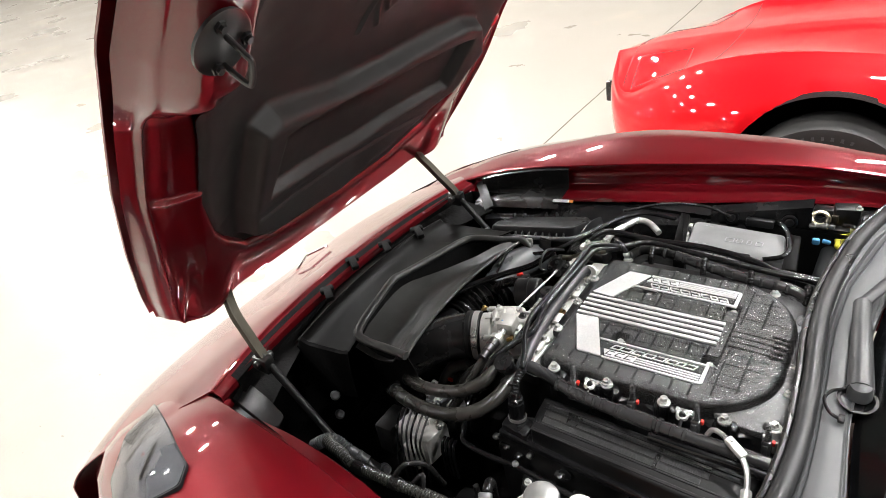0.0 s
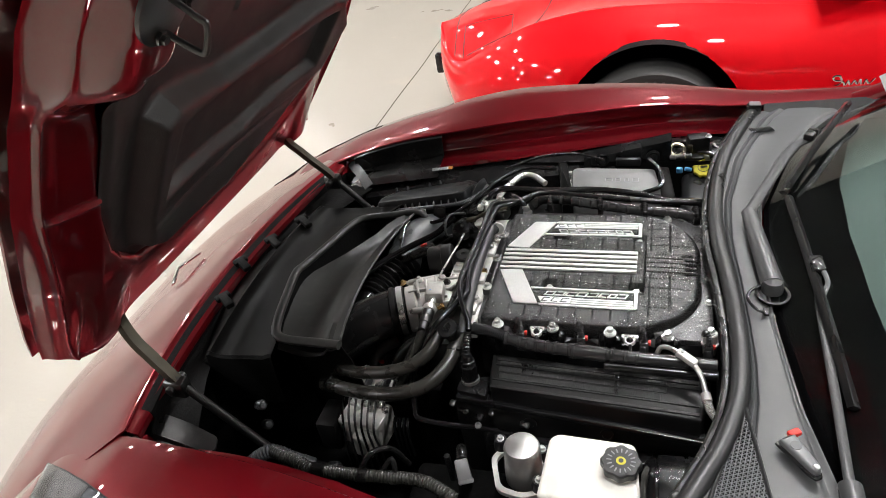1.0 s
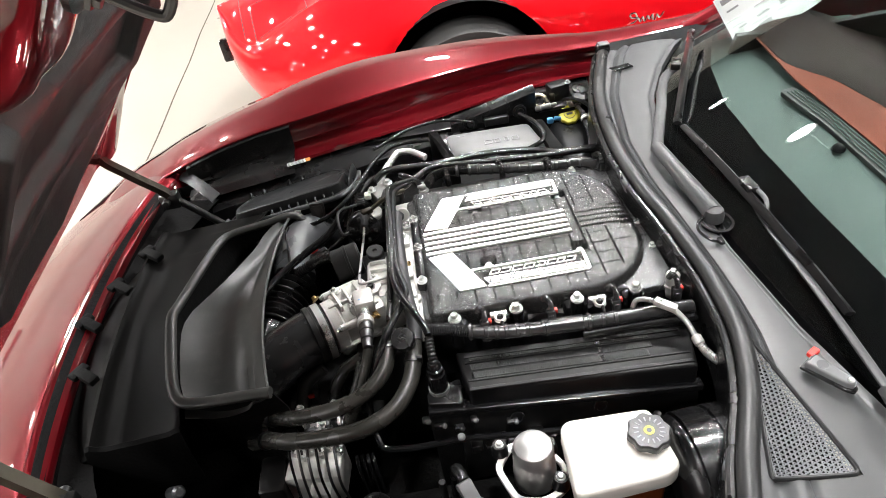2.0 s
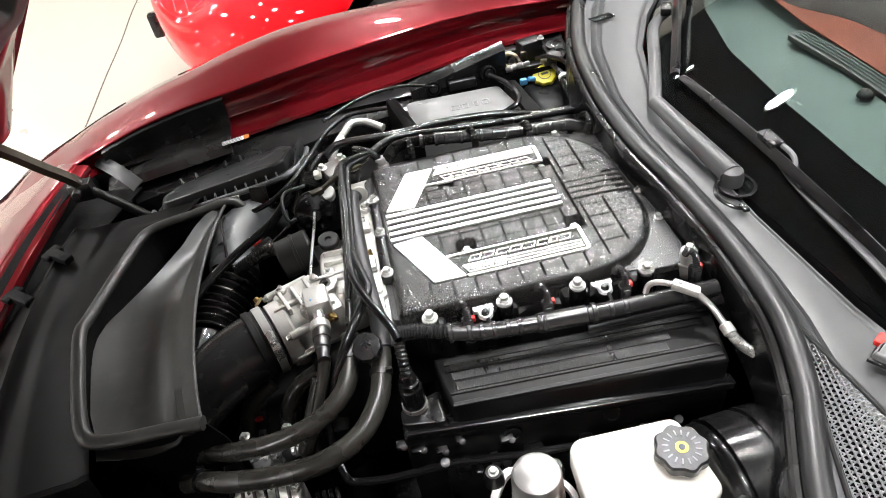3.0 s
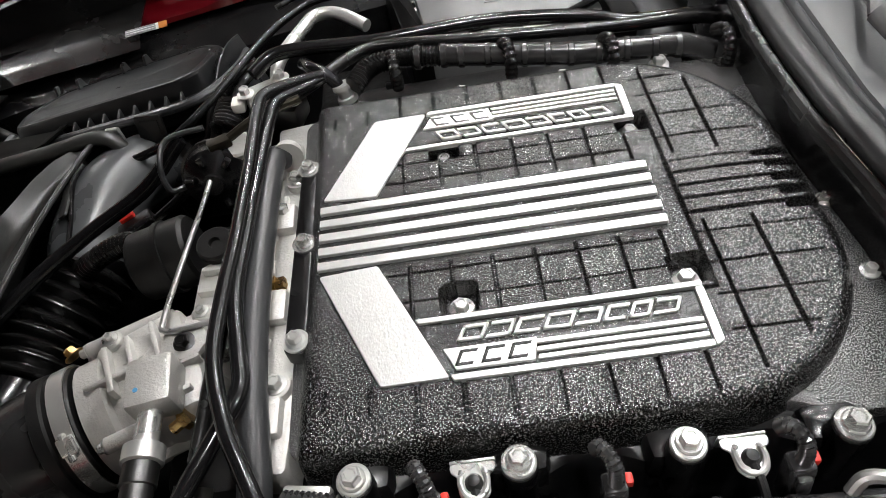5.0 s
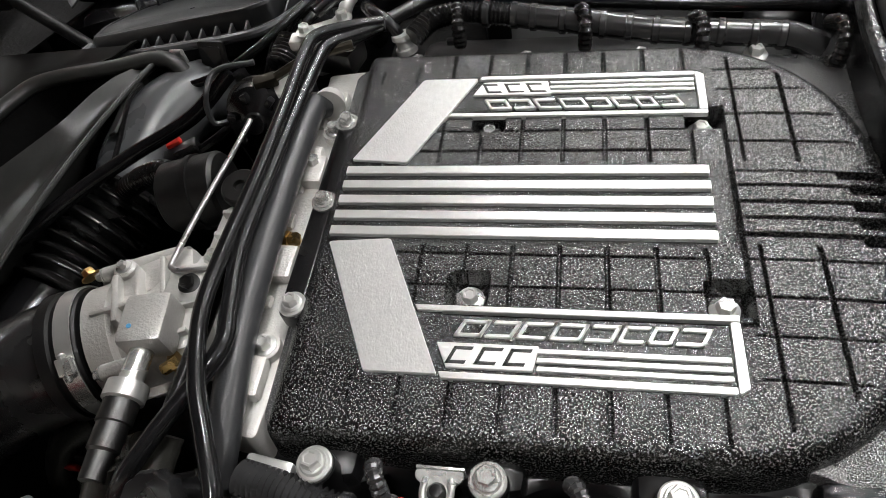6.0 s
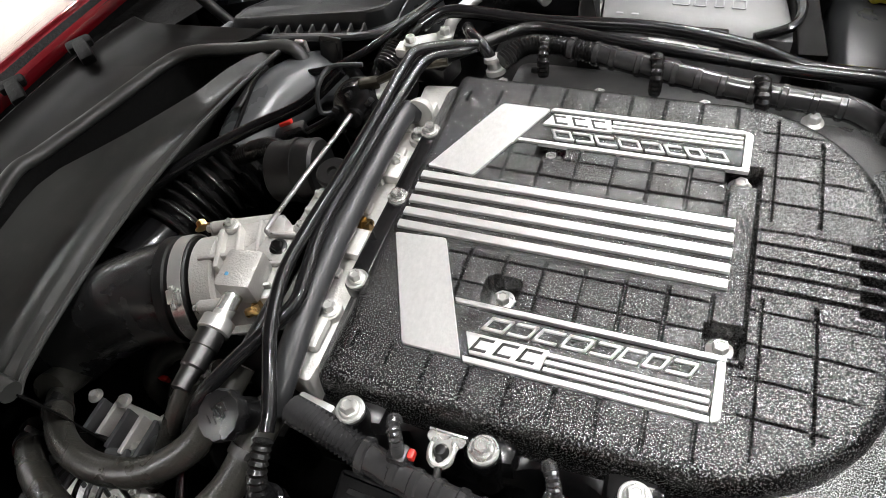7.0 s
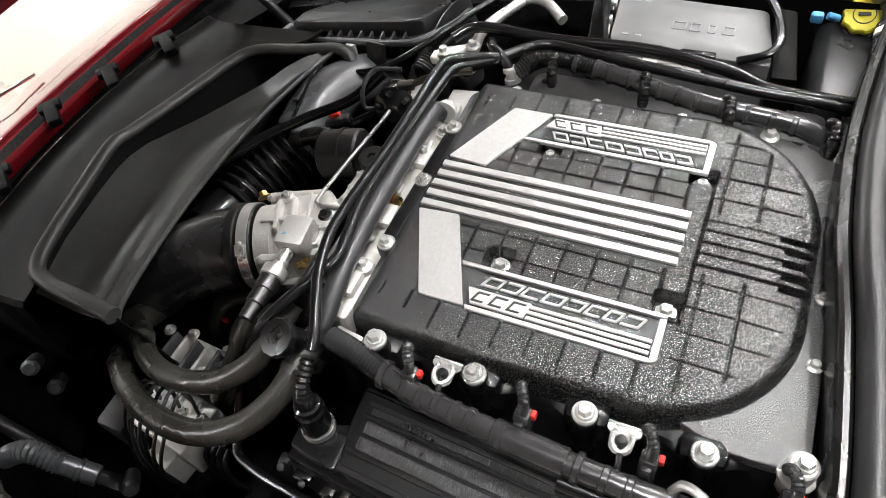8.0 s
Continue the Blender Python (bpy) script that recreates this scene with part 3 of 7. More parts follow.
# ---- cowl, seal and windscreen ----
SEAL = [(.715, .397, .862), (.66, .372, .868), (.44, .300, .870), (.22, .268, .872), (.06, .266, .872), (-.08, .279, .872), (-.215, .287, .871), (-.316, .285, .870),
        (-.40, .275, .869), (-.49, .246, .868), (-.55, .217, .866), (-.61, .187, .864), (-.70, .150, .860)]
SEAL_LINE = [(x, y, z) for y, x, z in SEAL]
bm = bmesh.new()
sweep(bm, SEAL_LINE, .016, 14, 8, flat=.8)
part("cowl_seal", bm, "seal", car, "thick grey-black rubber cowl seal")
bm = bmesh.new()
sweep(bm, [(x - .022, y, z - .010) for x, y, z in SEAL_LINE], .008, 10, 8)
part("seal_bead", bm, "rubber", car)
bm = bmesh.new()
sheet(bm, [[(p.x - .030 + .006 * q, p.y, p.z - .014 - (.05 if q == 0 else 0) - (.0 if q else .04)) for q in range(3)] for p in smooth_line(SEAL_LINE, 6)], .002)
part("seal_channel", bm, "satin", car)

# y, glass foot x, z
FOOT = [(-.75, .50, .872), (-.60, .445, .880), (-.40, .405, .884), (-.20, .386, .886), (0, .382, .887), (.20, .400, .886), (.40, .462, .884), (.55, .540, .882), (.66, .615, .878), (.72, .67, .875)]


def foot(y):
    return lerp_table(FOOT, y)


def seal_x(y):
    rows = sorted((yy, xx, zz) for yy, xx, zz in SEAL)
    return lerp_table(rows, y)


# outline of the mesh grille let into the cowl
TRI = [(.284, -.402), (.207, -.640), (.317, -.655)]


def in_tri(p):
    s = []
    for i in range(3):
        a, b = TRI[i], TRI[(i + 1) % 3]
        s.append((b[0] - a[0]) * (p[1] - a[1]) - (b[1] - a[1]) * (p[0] - a[0]))
    return all(v >= 0 for v in s) or all(v <= 0 for v in s)


bm = bmesh.new()
rows = []
for k in range(361):
    y = -.72 + 1.44 * k / 360
    xs, zs = seal_x(y)
    xf, zf = foot(y)
    xf -= .035
    if xf < xs + .03:
        xf = xs + .03
    row = []
    for q in range(37):
        s = q / 36
        z = zs - .004 + (zf - zs - .008) * s + .006 * math.sin(s * math.pi)
        z -= .007 * math.exp(-((s - .16) / .05) ** 2)
        z += .004 * math.exp(-((s - .24) / .06) ** 2)
        z -= .006 * math.exp(-((s - .30) / .02) ** 2) + .004 * math.exp(-((s - .90) / .03) ** 2)
        if q == 36:
            z -= .03
        row.append((xs + (xf - xs) * min(s * 36 / 35, 1.0), y, z))
    rows.append(row)
sheet(bm, rows)
bmesh.ops.delete(bm, geom=[f for f in bm.faces if in_tri(f.calc_center_median().xy)], context="FACES")
bmesh.ops.solidify(bm, geom=bm.faces[:], thickness=.003)
cowl = part("cowl_panel", bm, "cowl", car, "grey plastic cowl panel below the windscreen")

RAKE = 0.50


def screen(y, d):
    """A point on the windscreen, d metres of x behind its foot."""
    xf, zf = foot(y)
    return (xf + d - .02, y * (1 - .10 * d), zf - .012 + RAKE * d - .12 * d * d)


bm = bmesh.new()
sheet(bm, [[screen(-.72 + 1.44 * k / 48, q * .06) for q in range(17)] for k in range(49)], .004)
ws = part("windscreen", bm, "glass", car, "greenish windscreen glass")
ws.visible_shadow = False


def frit_depth(y):
    return .125 + .02 * math.cos(y * 3)


bm = bmesh.new()
rows = []
for k in range(61):
    y = -.715 + 1.43 * k / 60
    e = max(0, abs(y) - .60) / .115
    dd = frit_depth(y) + .9 * e ** 2
    rows.append([(lambda p: (p[0], p[1], p[2] - .007))(screen(y, dd * q / 8 - .01)) for q in range(9)])
sheet(bm, rows)
part("frit_band", bm, "frit", ws, "black ceramic band under the glass edge")

# pillars and roof header
for side in (1, -1):
    bm = bmesh.new()
    sweep(bm, [(lambda p: (p[0], p[1] + side * .03, p[2] + .004))(screen(side * .72, d)) for d in (0.0, .2, .45, .7, .96)], .032, 12, 6, flat=.7)
    part("pillar", bm, "maroon", car)
bm = bmesh.new()
sheet(bm, [[(lambda p: (p[0] + .10 * q, p[1], p[2] + (.012 if q else .0)))(screen(-.72 + 1.44 * k / 20, .96)) for q in range(8)] for k in range(21)], .01)
part("roof", bm, "maroon", car)

for side in (1, -1):
    bm = bmesh.new()
    sheet(bm, [[(x, side * (.735 + (.655 - .735) * q / 4), zb + (zt - zb) * q / 4) for q in range(5)] for x, zb, zt in ((.80, .90, .965), (1.1, .905, 1.10), (1.45, .908, 1.23), (1.8, .912, 1.25), (2.1, .92, 1.17), (2.35, .93, 1.06))], .003)
    pane = part("side_window", bm, "glass", car)
    pane.visible_shadow = False

# cabin seen through the glass: dash top, vent, door trim
bm = bmesh.new()
rows = []
for k in range(41):
    y = -.68 + 1.36 * k / 40
    xf, zf = foot(y)
    rows.append([(xf + .03 + d, y, zf - .03 + .10 * min(d, .25) - 1.6 * max(0, d - .42) ** 1.5 + .012 * math.cos(y * 5) * min(1, d * 4)) for d in (0, .06, .12, .2, .3, .38, .44, .50, .58, .66)])
sheet(bm, rows, .004)
part("dashboard", bm, "dash", car, "grey dashboard top behind the windscreen")
bm = bmesh.new()
prism(bm, rounded([(.672, .262), (.712, .268), (.724, .10), (.722, -.10), (.715, -.30), (.678, -.30), (.684, -.10), (.686, .10)], .014, 4), .893, .9035, .002)
vent_body = part("defroster_vent", bm, "matt", car, "black slotted defroster vent")
for k in range(4):
    bm = bmesh.new()
    sweep(bm, [(.683 + .0085 * k + (.010 if abs(y) < .2 else .0), y, .9055) for y in (-.28, -.15, 0, .12, .245)], .0017, 6, 4)
    part("slat", bm, "dash", vent_body)
bm = bmesh.new()
WEDGE = [(-.66, .10), (-.10, .095), (.06, .080), (.24, .058), (.37, .012), (.42, .006), (.66, .004)]
pad_y = [-.66 + .04 * k for k in range(33)]


def pad_top(y, d):
    """The leather-wrapped upper dash, d behind its front seam."""
    return (.729 + .10 * max(0, y - .30) + d, y, .904 + .035 * math.sin(min(d, .2) * 8) - .5 * max(0, d - .15))


sheet(bm, [[pad_top(y, lerp_table(WEDGE, y)[0] * q / 6) for q in range(7)] for y in pad_y], .004)
part("dash_hood", bm, "leather", car, "red-brown leather dash pad")
bm = bmesh.new()
sheet(bm, [[(lambda p: (p[0], p[1], p[2] - .001 + .006 * math.sin(math.pi * min(1, q / 3))))(pad_top(y, lerp_table(WEDGE, y)[0] + .002 + (.58 - lerp_table(WEDGE, y)[0]) * (q / 10) ** 1.5)) for q in range(11)] for y in pad_y], .004)
part("dash_back", bm, "brown_trim", car, "dark brown upper dash")
bm = bmesh.new()
lathe(bm, (.664, .005, .897), (0, 0, 1), [(0, .014), (.006, .013), (.011, .008), (.012, .001)], 18)
part("light_sensor", bm, "gloss", car)
for side in (1, -1):
    bm = bmesh.new()
    sheet(bm, [[(x, side * (.70 - .05 * q), .60 + .11 * q + .02 * math.sin(x * 5)) for q in range(4)] for x in (.7, .9, 1.1, 1.3, 1.5, 1.7)], .01)
    part("door_trim", bm, "matt", car)
bm = bmesh.new()
box(bm, (1.3, 0, .55), (.9, 1.3, .3), .05)
part("cabin_floor", bm, "matt", car)

# ---- raised hood ----
HANG = radians(58)
HP, HU, HW = Vector((-.93, 0, .92)), Vector((math.cos(HANG), 0, math.sin(HANG))), Vector((math.sin(HANG), 0, -math.cos(HANG)))


def hood_at(u, v, w):
    return HP + HU * u + Vector((0, v + .008 * (1 + v / .64), 0)) + HW * w


HALF = [(.004, .36), (.012, .50), (.022, .555), (.03, .569), (.12, .592), (.31, .628), (.50, .652), (.67, .664), (.84, .687), (1.10, .690), (1.22, .665), (1.28, .60)]
RIM = [(-.05, -.092), (.03, -.086), (.31, -.067), (.50, -.059), (.67, -.046), (.84, -.012), (1.0, .030), (1.28, .110)]


def soft(d, width):
    """1 well below d = 0, falling to 0 above it."""
    return 1 / (1 + math.exp(max(-40, min(40, d / width))))


def half_width(u):
    return lerp_table(HALF, u)[0]


def crown(u, v):
    """Depth of the hood's skin below the chord plane."""
    dome = -.045 + .105 * max(0, min(1, (u + .05) / .35))
    return lerp_table(RIM, u)[0] - dome * (1 - min(1, (v / half_width(u)) ** 2))


hood = thing("car_hood", "raised dark red car hood showing its lined underside", "car hood", HP)


def hood_skin(w_out, inset, nv=44, nu=48):
    rows = []
    for i in range(nu + 1):
        u = .004 + 1.276 * i / nu
        h = half_width(u) - inset
        rows.append([hood_at(u, h * (-1 + 2 * k / nv), crown(u, h * (-1 + 2 * k / nv)) + w_out) for k in range(nv + 1)])
    return rows


bm = bmesh.new()
sheet(bm, hood_skin(-.014, 0), .004)
part("outer_skin", bm, "maroon", hood, "glossy dark red outer hood skin")

PAD_SIDE = [(.12, .20), (.165, .36), (.24, .43), (.30, .468), (.43, .514), (.61, .536), (.70, .560), (.79, .594), (.805, .53), (.84, .475), (1.02, .455), (1.14, .40)]
PAD = [(.112, 0)] + [(u, -v) for u, v in PAD_SIDE] + [(1.18, 0)] + PAD_SIDE[::-1]


def sd_poly(x, y, poly):
    """Signed distance to an outline, negative inside."""
    d, inside = 1e9, False
    n = len(poly)
    for i in range(n):
        (ax, ay), (bx, by) = poly[i], poly[(i + 1) % n]
        ex, ey, px, py = bx - ax, by - ay, x - ax, y - ay
        t = max(0, min(1, (px * ex + py * ey) / (ex * ex + ey * ey)))
        d = min(d, math.hypot(px - ex * t, py - ey * t))
        if (ay > y) != (by > y) and x < (bx - ax) * (y - ay) / (by - ay) + ax:
            inside = not inside
    return -d if inside else d


def inner_depth(u, v):
    """Pressed inner frame: flat rim, thin ridge, stepped block, latch tower, hinge horn."""
    e, a = half_width(u) - abs(v), abs(v)
    base, edge = crown(u, v), lerp_table(RIM, u)[0]
    w = edge + .002 + .45 * max(0, min(e, .032)) + .022 * soft(u - .42, .04) * soft(.012 - e, .003) + .007 * math.exp(-((e - .034) / .005) ** 2)
    # the block beside the liner, creased once across, falling to a channel along the ridge
    top = .70 + .05 * min(1, e / .12)
    block = soft(.050 - e, .005) * soft(u - top, .010)
    face = edge + .024 + .26 * max(0, min(e, .13) - .05) + .006 * soft(u - .468, .003) + .006 * math.exp(-((u - .470) / .005) ** 2)
    w += (face - w) * block
    # tower that carries the latch
    tower = soft(.045 - e, .014) * soft(a - .69, .01) * soft(.735 - u - .25 * max(0, .09 - e), .016) * soft(u - 1.12, .02) * soft(.515 - a, .012)
    w += (.100 + .05 * (u - .85) - w) * tower
    # horn that takes the hinge arm
    horn = math.exp(-((a - .455) / .060) ** 4) * soft(u - .20 + .3 * abs(a - .455), .016) * soft(-.030 - u, .008)
    w += (-.014 - .05 * u - w) * horn * .95
    fold = math.exp(-((a - .53) / .008) ** 2) * soft(u - .18, .02)
    w += .012 * fold
    w = max(w, base + .004)
    inside = soft(sd_poly(u, v, PAD) + .014, .004)
    return w + (base + .006 - w) * inside


rows = []
for i in range(231):
    u = .006 + 1.269 * i / 230
    h = half_width(u) - .003
    row = []
    for k in range(261):
        q = -1 + k / 130
        v = h * (q + .16 * math.sin(math.pi * q))
        row.append(hood_at(u, v, inner_depth(u, v)))
    rows.append(row)
bm = bmesh.new()
sheet(bm, rows)
part("inner_frame", bm, "maroon", hood, "dark red pressed inner hood frame", sharp=60)


RAISED = [(.545, -.385), (.560, -.335), (.505, -.12), (.500, .06), (.525, .36), (.515, .42), (.43, .46), (.29, .41), (.215, .17), (.18, -.06), (.20, -.32), (.235, -.375)]
POCKET = [(.50, -.305), (.468, .05), (.480, .385), (.33, .355), (.30, 0), (.33, -.32)]
FLAG = [((.78, -.10), (.73, -.11)), ((.73, -.11), (.72, -.04)), ((.72, -.04), (.76, -.02)), ((.76, -.02), (.78, -.10)), ((.73, -.02), (.66, .02)), ((.66, .02), (.68, .06)),
        ((.68, .06), (.76, .05)), ((.76, .05), (.73, -.02)), ((.70, -.03), (.49, .042)), ((.72, -.04), (.62, -.07))]


def seg_d(x, y, a, b):
    ex, ey = b[0] - a[0], b[1] - a[1]
    t = max(0, min(1, ((x - a[0]) * ex + (y - a[1]) * ey) / (ex * ex + ey * ey)))
    return math.hypot(x - a[0] - ex * t, y - a[1] - ey * t)


bm = bmesh.new()
grid = {}
NU, NV = 260, 290
for i in range(NU + 1):
    for k in range(NV + 1):
        u, v = .105 + 1.085 * i / NU, -.60 + 1.20 * k / NV
        d = sd_poly(u, v, PAD)
        if d > .006:
            continue
        w = crown(u, v) + .040 + .010 * soft(d + .008, .003) + .030 * soft(.45 - abs(v), .03) + .055 * soft(.55 - abs(v), .016) * soft(.72 - u, .02)
        if .15 < u < .62 and abs(v) < .5:
            r = sd_poly(u, v, RAISED)
            w += .054 * soft(r, .004) - .030 * soft(sd_poly(u, v, POCKET), .0022)
            w -= .004 * math.exp(-((u - .275 + .02 * v) / .004) ** 2) * soft(r + .02, .004)
        elif .45 < u < .82 and -.14 < v < .10:
            w += .006 * soft(min(seg_d(u, v, a, b) for a, b in FLAG) - .006, .0015)
        grid[i, k] = bm.verts.new(hood_at(u, v, w))
for (i, k), a in grid.items():
    q = [grid.get(c) for c in ((i + 1, k), (i + 1, k + 1), (i, k + 1))]
    if all(q):
        bm.faces.new((a, *q))
part("insulation_pad", bm, "pad", hood, "black moulded felt hood liner with a raised duct", sharp=60)


def striker(side):
    bm = bmesh.new()
    c = hood_at(.905, side * .612, .106)
    lathe(bm, c, HW, [(0, .046), (.005, .046), (.008, .041), (.008, .004)], 28)
    for du, dv in ((-.03, .012), (.03, .012), (0, -.032)):
        lathe(bm, c + HU * du + Vector((0, dv * side, 0)) + HW * .009, HW, [(0, .009), (.004, .009), (.004, .006), (.009, .006), (.009, .001)], 6)
    plate = part("latch_plate", bm, "dark_steel", hood, "dark steel latch striker plate")
    bm = bmesh.new()
    pts = [c + HU * .012 + HW * .006, c + HU * .006 + HW * .040, c + HU * .002 + HW * .052, c - HU * .026 + HW * .056, c - HU * .032 + HW * .046, c - HU * .030 + HW * .006]
    sweep(bm, pts, .0042, 10, 5)
    part("striker_loop", bm, "dark_steel", plate, "steel striker loop")


striker(1)
striker(-1)


def hinge(side):
    """Bent arm from the hood's lower corner to its pivot, with the gas strut behind it."""
    bm = bmesh.new()
    pts = [(-.955, side * .395, .985), (-.948, side * .405, .945), (-.925, side * .418, .905), (-.895, side * .425, .865), (-.862, side * .432, .825), (-.845, side * .434, .800)]
    line = smooth_line(pts, 5)
    rows = []
    for p in line:
        rows.append([(p.x + .0, p.y - .008, p.z + .004), (p.x + .010, p.y - .0065, p.z + .008), (p.x + .010, p.y + .0065, p.z + .008), (p.x, p.y + .008, p.z + .004)])
    sheet(bm, rows, .005)
    part("hinge_arm", bm, "bronze", hood, "olive-grey bent steel hinge arm")
    bm = bmesh.new()
    box(bm, (-.845, side * .436, .795), (.05, .030, .045), .006)
    rod(bm, (-.85, side * .46, .80), (-.85, side * .405, .80), .010)
    part("hinge_pivot", bm, "dark_steel", hood)
    bm = bmesh.new()
    rod(bm, (-.858, side * .434, .828), (-.835, side * .4345, .800), .0120, 18)
    rod(bm, (-.840, side * .434, .806), (-.640, side * .438, .575), .0098, 18)
    part("gas_strut", bm, "matt", hood, "black gas strut")


hinge(1)
hinge(-1)


# ---- engine cover ----
cover = thing("engine_cover", "black crackle supercharger cover with machined aluminium bars", "engine cover", (0, 0, .80))
CX = [-.193 + .0353 * k for k in range(12)]


def build_cover():
    gx = CX + [-.210, .116, .127, .1675]
    rib_y = [.0365, .0205, .0045, -.0115, -.0275]
    mid_y = [-.079, -.050, .060, .085]
    rear_y = [-.144, -.112, -.081, -.049, .070, .102, .134, .160]
    gy = mid_y + rear_y + rib_y + [-.104, .110]

    def lines(lo, hi, step, marks):
        base = list(np.arange(lo, hi, step))
        near = [m + s for m in marks for s in (-.0022, -.0011, -.0006, 0, .0006, .0011, .0022)]
        out = sorted(base + near)
        keep_ = [out[0]]
        for v in out[1:]:
            if v - keep_[-1] > .00028:
                keep_.append(v)
        return np.array(keep_)
    xs = lines(-.222, .2385, .0021, gx)
    ys = lines(-.210, .2101, .0021, gy)
    X, Y = np.meshgrid(xs, ys, indexing="ij")
    # distance inside the rounded outline
    cxr, cyr = .085, .055
    qx, qy = np.maximum(X - cxr, 0) / .148, np.maximum(np.abs(Y) - cyr, 0) / .149
    corner = (1 - np.sqrt(qx ** 2 + qy ** 2)) * .1485
    d = np.minimum(corner, np.minimum(X + .216, 1))
    fx, fy = X + .216, .204 - np.abs(Y)
    r = .012
    front = np.where((fx < r) & (fy < r), r - np.hypot(r - fx, r - fy), np.minimum(fx, fy))
    d = np.minimum(d, front)
    # rounded shoulder
    R = .017
    t = np.clip(d / R, 0, 1)
    Z = .8440 - (R * (1 - np.sqrt(np.clip(1 - (1 - t) ** 2, 0, 1)))) - np.where(d < 0, np.clip(-d, 0, .006) * 9, 0)
    Z -= .0045 * np.clip((X - .13) / .10, 0, 1) ** 2

    def groove(dist, depth=.0052, w=.0012):
        return depth / (1 + np.exp(np.clip((np.abs(dist) - w) / .00016, -40, 40)))
    inside = d > .013
    mid = (X > -.205) & (X < .113) & (np.abs(Y) < .157)
    cut = np.zeros_like(Z)
    # margins beside the bright plates
    for k, x in enumerate(CX):
        edge = (np.abs(Y) > .153) & (np.abs(Y) < .192 - (.016 if k < 2 else 0) - (.008 if k == 0 else 0)) & (X < .118)
        cut = np.maximum(cut, groove(X - x) * edge)
        if 2 <= k <= 8:
            cut = np.maximum(cut, groove(X - x) * ((np.abs(Y - .003) > .045) & (np.abs(Y) < .106) & (X < .1)))
    for x in (.127, .1675):
        cut = np.maximum(cut, groove(X - x) * (np.abs(Y - .006) > .042) * (d > .02))
    for y in mid_y:
        cut = np.maximum(cut, groove(Y - y, .0044, .0008) * ((X > -.150) & (X < .085)))
    for y in rear_y:
        cut = np.maximum(cut, groove(Y - y, .0044, .0008) * (X > .114) * (d > .02))
    frame_ = np.maximum(np.abs(X + .047) - .163, np.abs(Y - .003) - .107)
    cut = np.maximum(cut, groove(frame_, .0044, .0010) * ((X > -.1)))
    Z -= cut * inside
    # lowered bed under the bright bars
    Z -= .0012 * (mid & (np.abs(Y - .003) < .043))
    # ribs running over the rear edge, with dark pockets between their ends
    for y in rib_y:
        Z -= groove(Y - y, .0040, .0011) * (X > .116)
        pocket = (X > .192 + .006 * (y < .03)) & (Y < y + .0008) & (Y > y - .0075)
        Z = np.where(pocket & (d > .001), Z - .020, Z)
    Z += .0012 * ((X > .118) & (Y < .0385) & (Y > -.0255))
    # four screw wells
    for wx, wy, sx, sy in ((-.083, -.081, .0145, .0135), (.101, -.083, .0145, .0135), (-.083, .0965, .0135, .012), (.101, .0985, .0145, .0125)):
        ax, ay = np.abs(X - wx) - sx + .004, np.abs(Y - wy) - sy + .004
        wd = np.hypot(np.maximum(ax, 0), np.maximum(ay, 0)) + np.minimum(np.maximum(ax, ay), 0) - .004
        Z -= .020 / (1 + np.exp(np.clip(wd / .0004, -40, 40)))
    keep = d > -.006
    idx = -np.ones(X.shape, int)
    idx[keep] = np.arange(keep.sum())
    verts = np.stack([X[keep], Y[keep], Z[keep]], 1)
    a, b, c, e = idx[:-1, :-1], idx[1:, :-1], idx[1:, 1:], idx[:-1, 1:]
    ok = (a >= 0) & (b >= 0) & (c >= 0) & (e >= 0)
    faces = np.stack([a[ok], b[ok], c[ok], e[ok]], 1)
    me = bpy.data.meshes.new("cover_shell")
    me.from_pydata(verts.tolist(), [], faces.tolist())
    for p in me.polygons:
        p.use_smooth = True
    me.set_sharp_from_angle(angle=radians(40))
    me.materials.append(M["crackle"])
    ob = new("cover_shell", me)
    ob.parent = cover
    ob.matrix_parent_inverse = cover.matrix_basis.inverted()
    ob["label"] = "black crackle-finish cover shell with grid grooves"


bpy.context.view_layer.update()
build_cover()
ZT = .8465
for wx, wy in ((-.083, -.081), (.101, -.083), (-.083, .0965), (.101, .0985)):
    bolt(cover, (wx, wy, .8255), size=.0125, name="cover_screw")


def bright(name, poly, z0=.8415, z1=ZT, r=.003, mat="brushed", label=""):
    bm = bmesh.new()
    prism(bm, rounded(poly, r), z0, z1, .0005, 1)
    return part(name, bm, mat, cover, label)


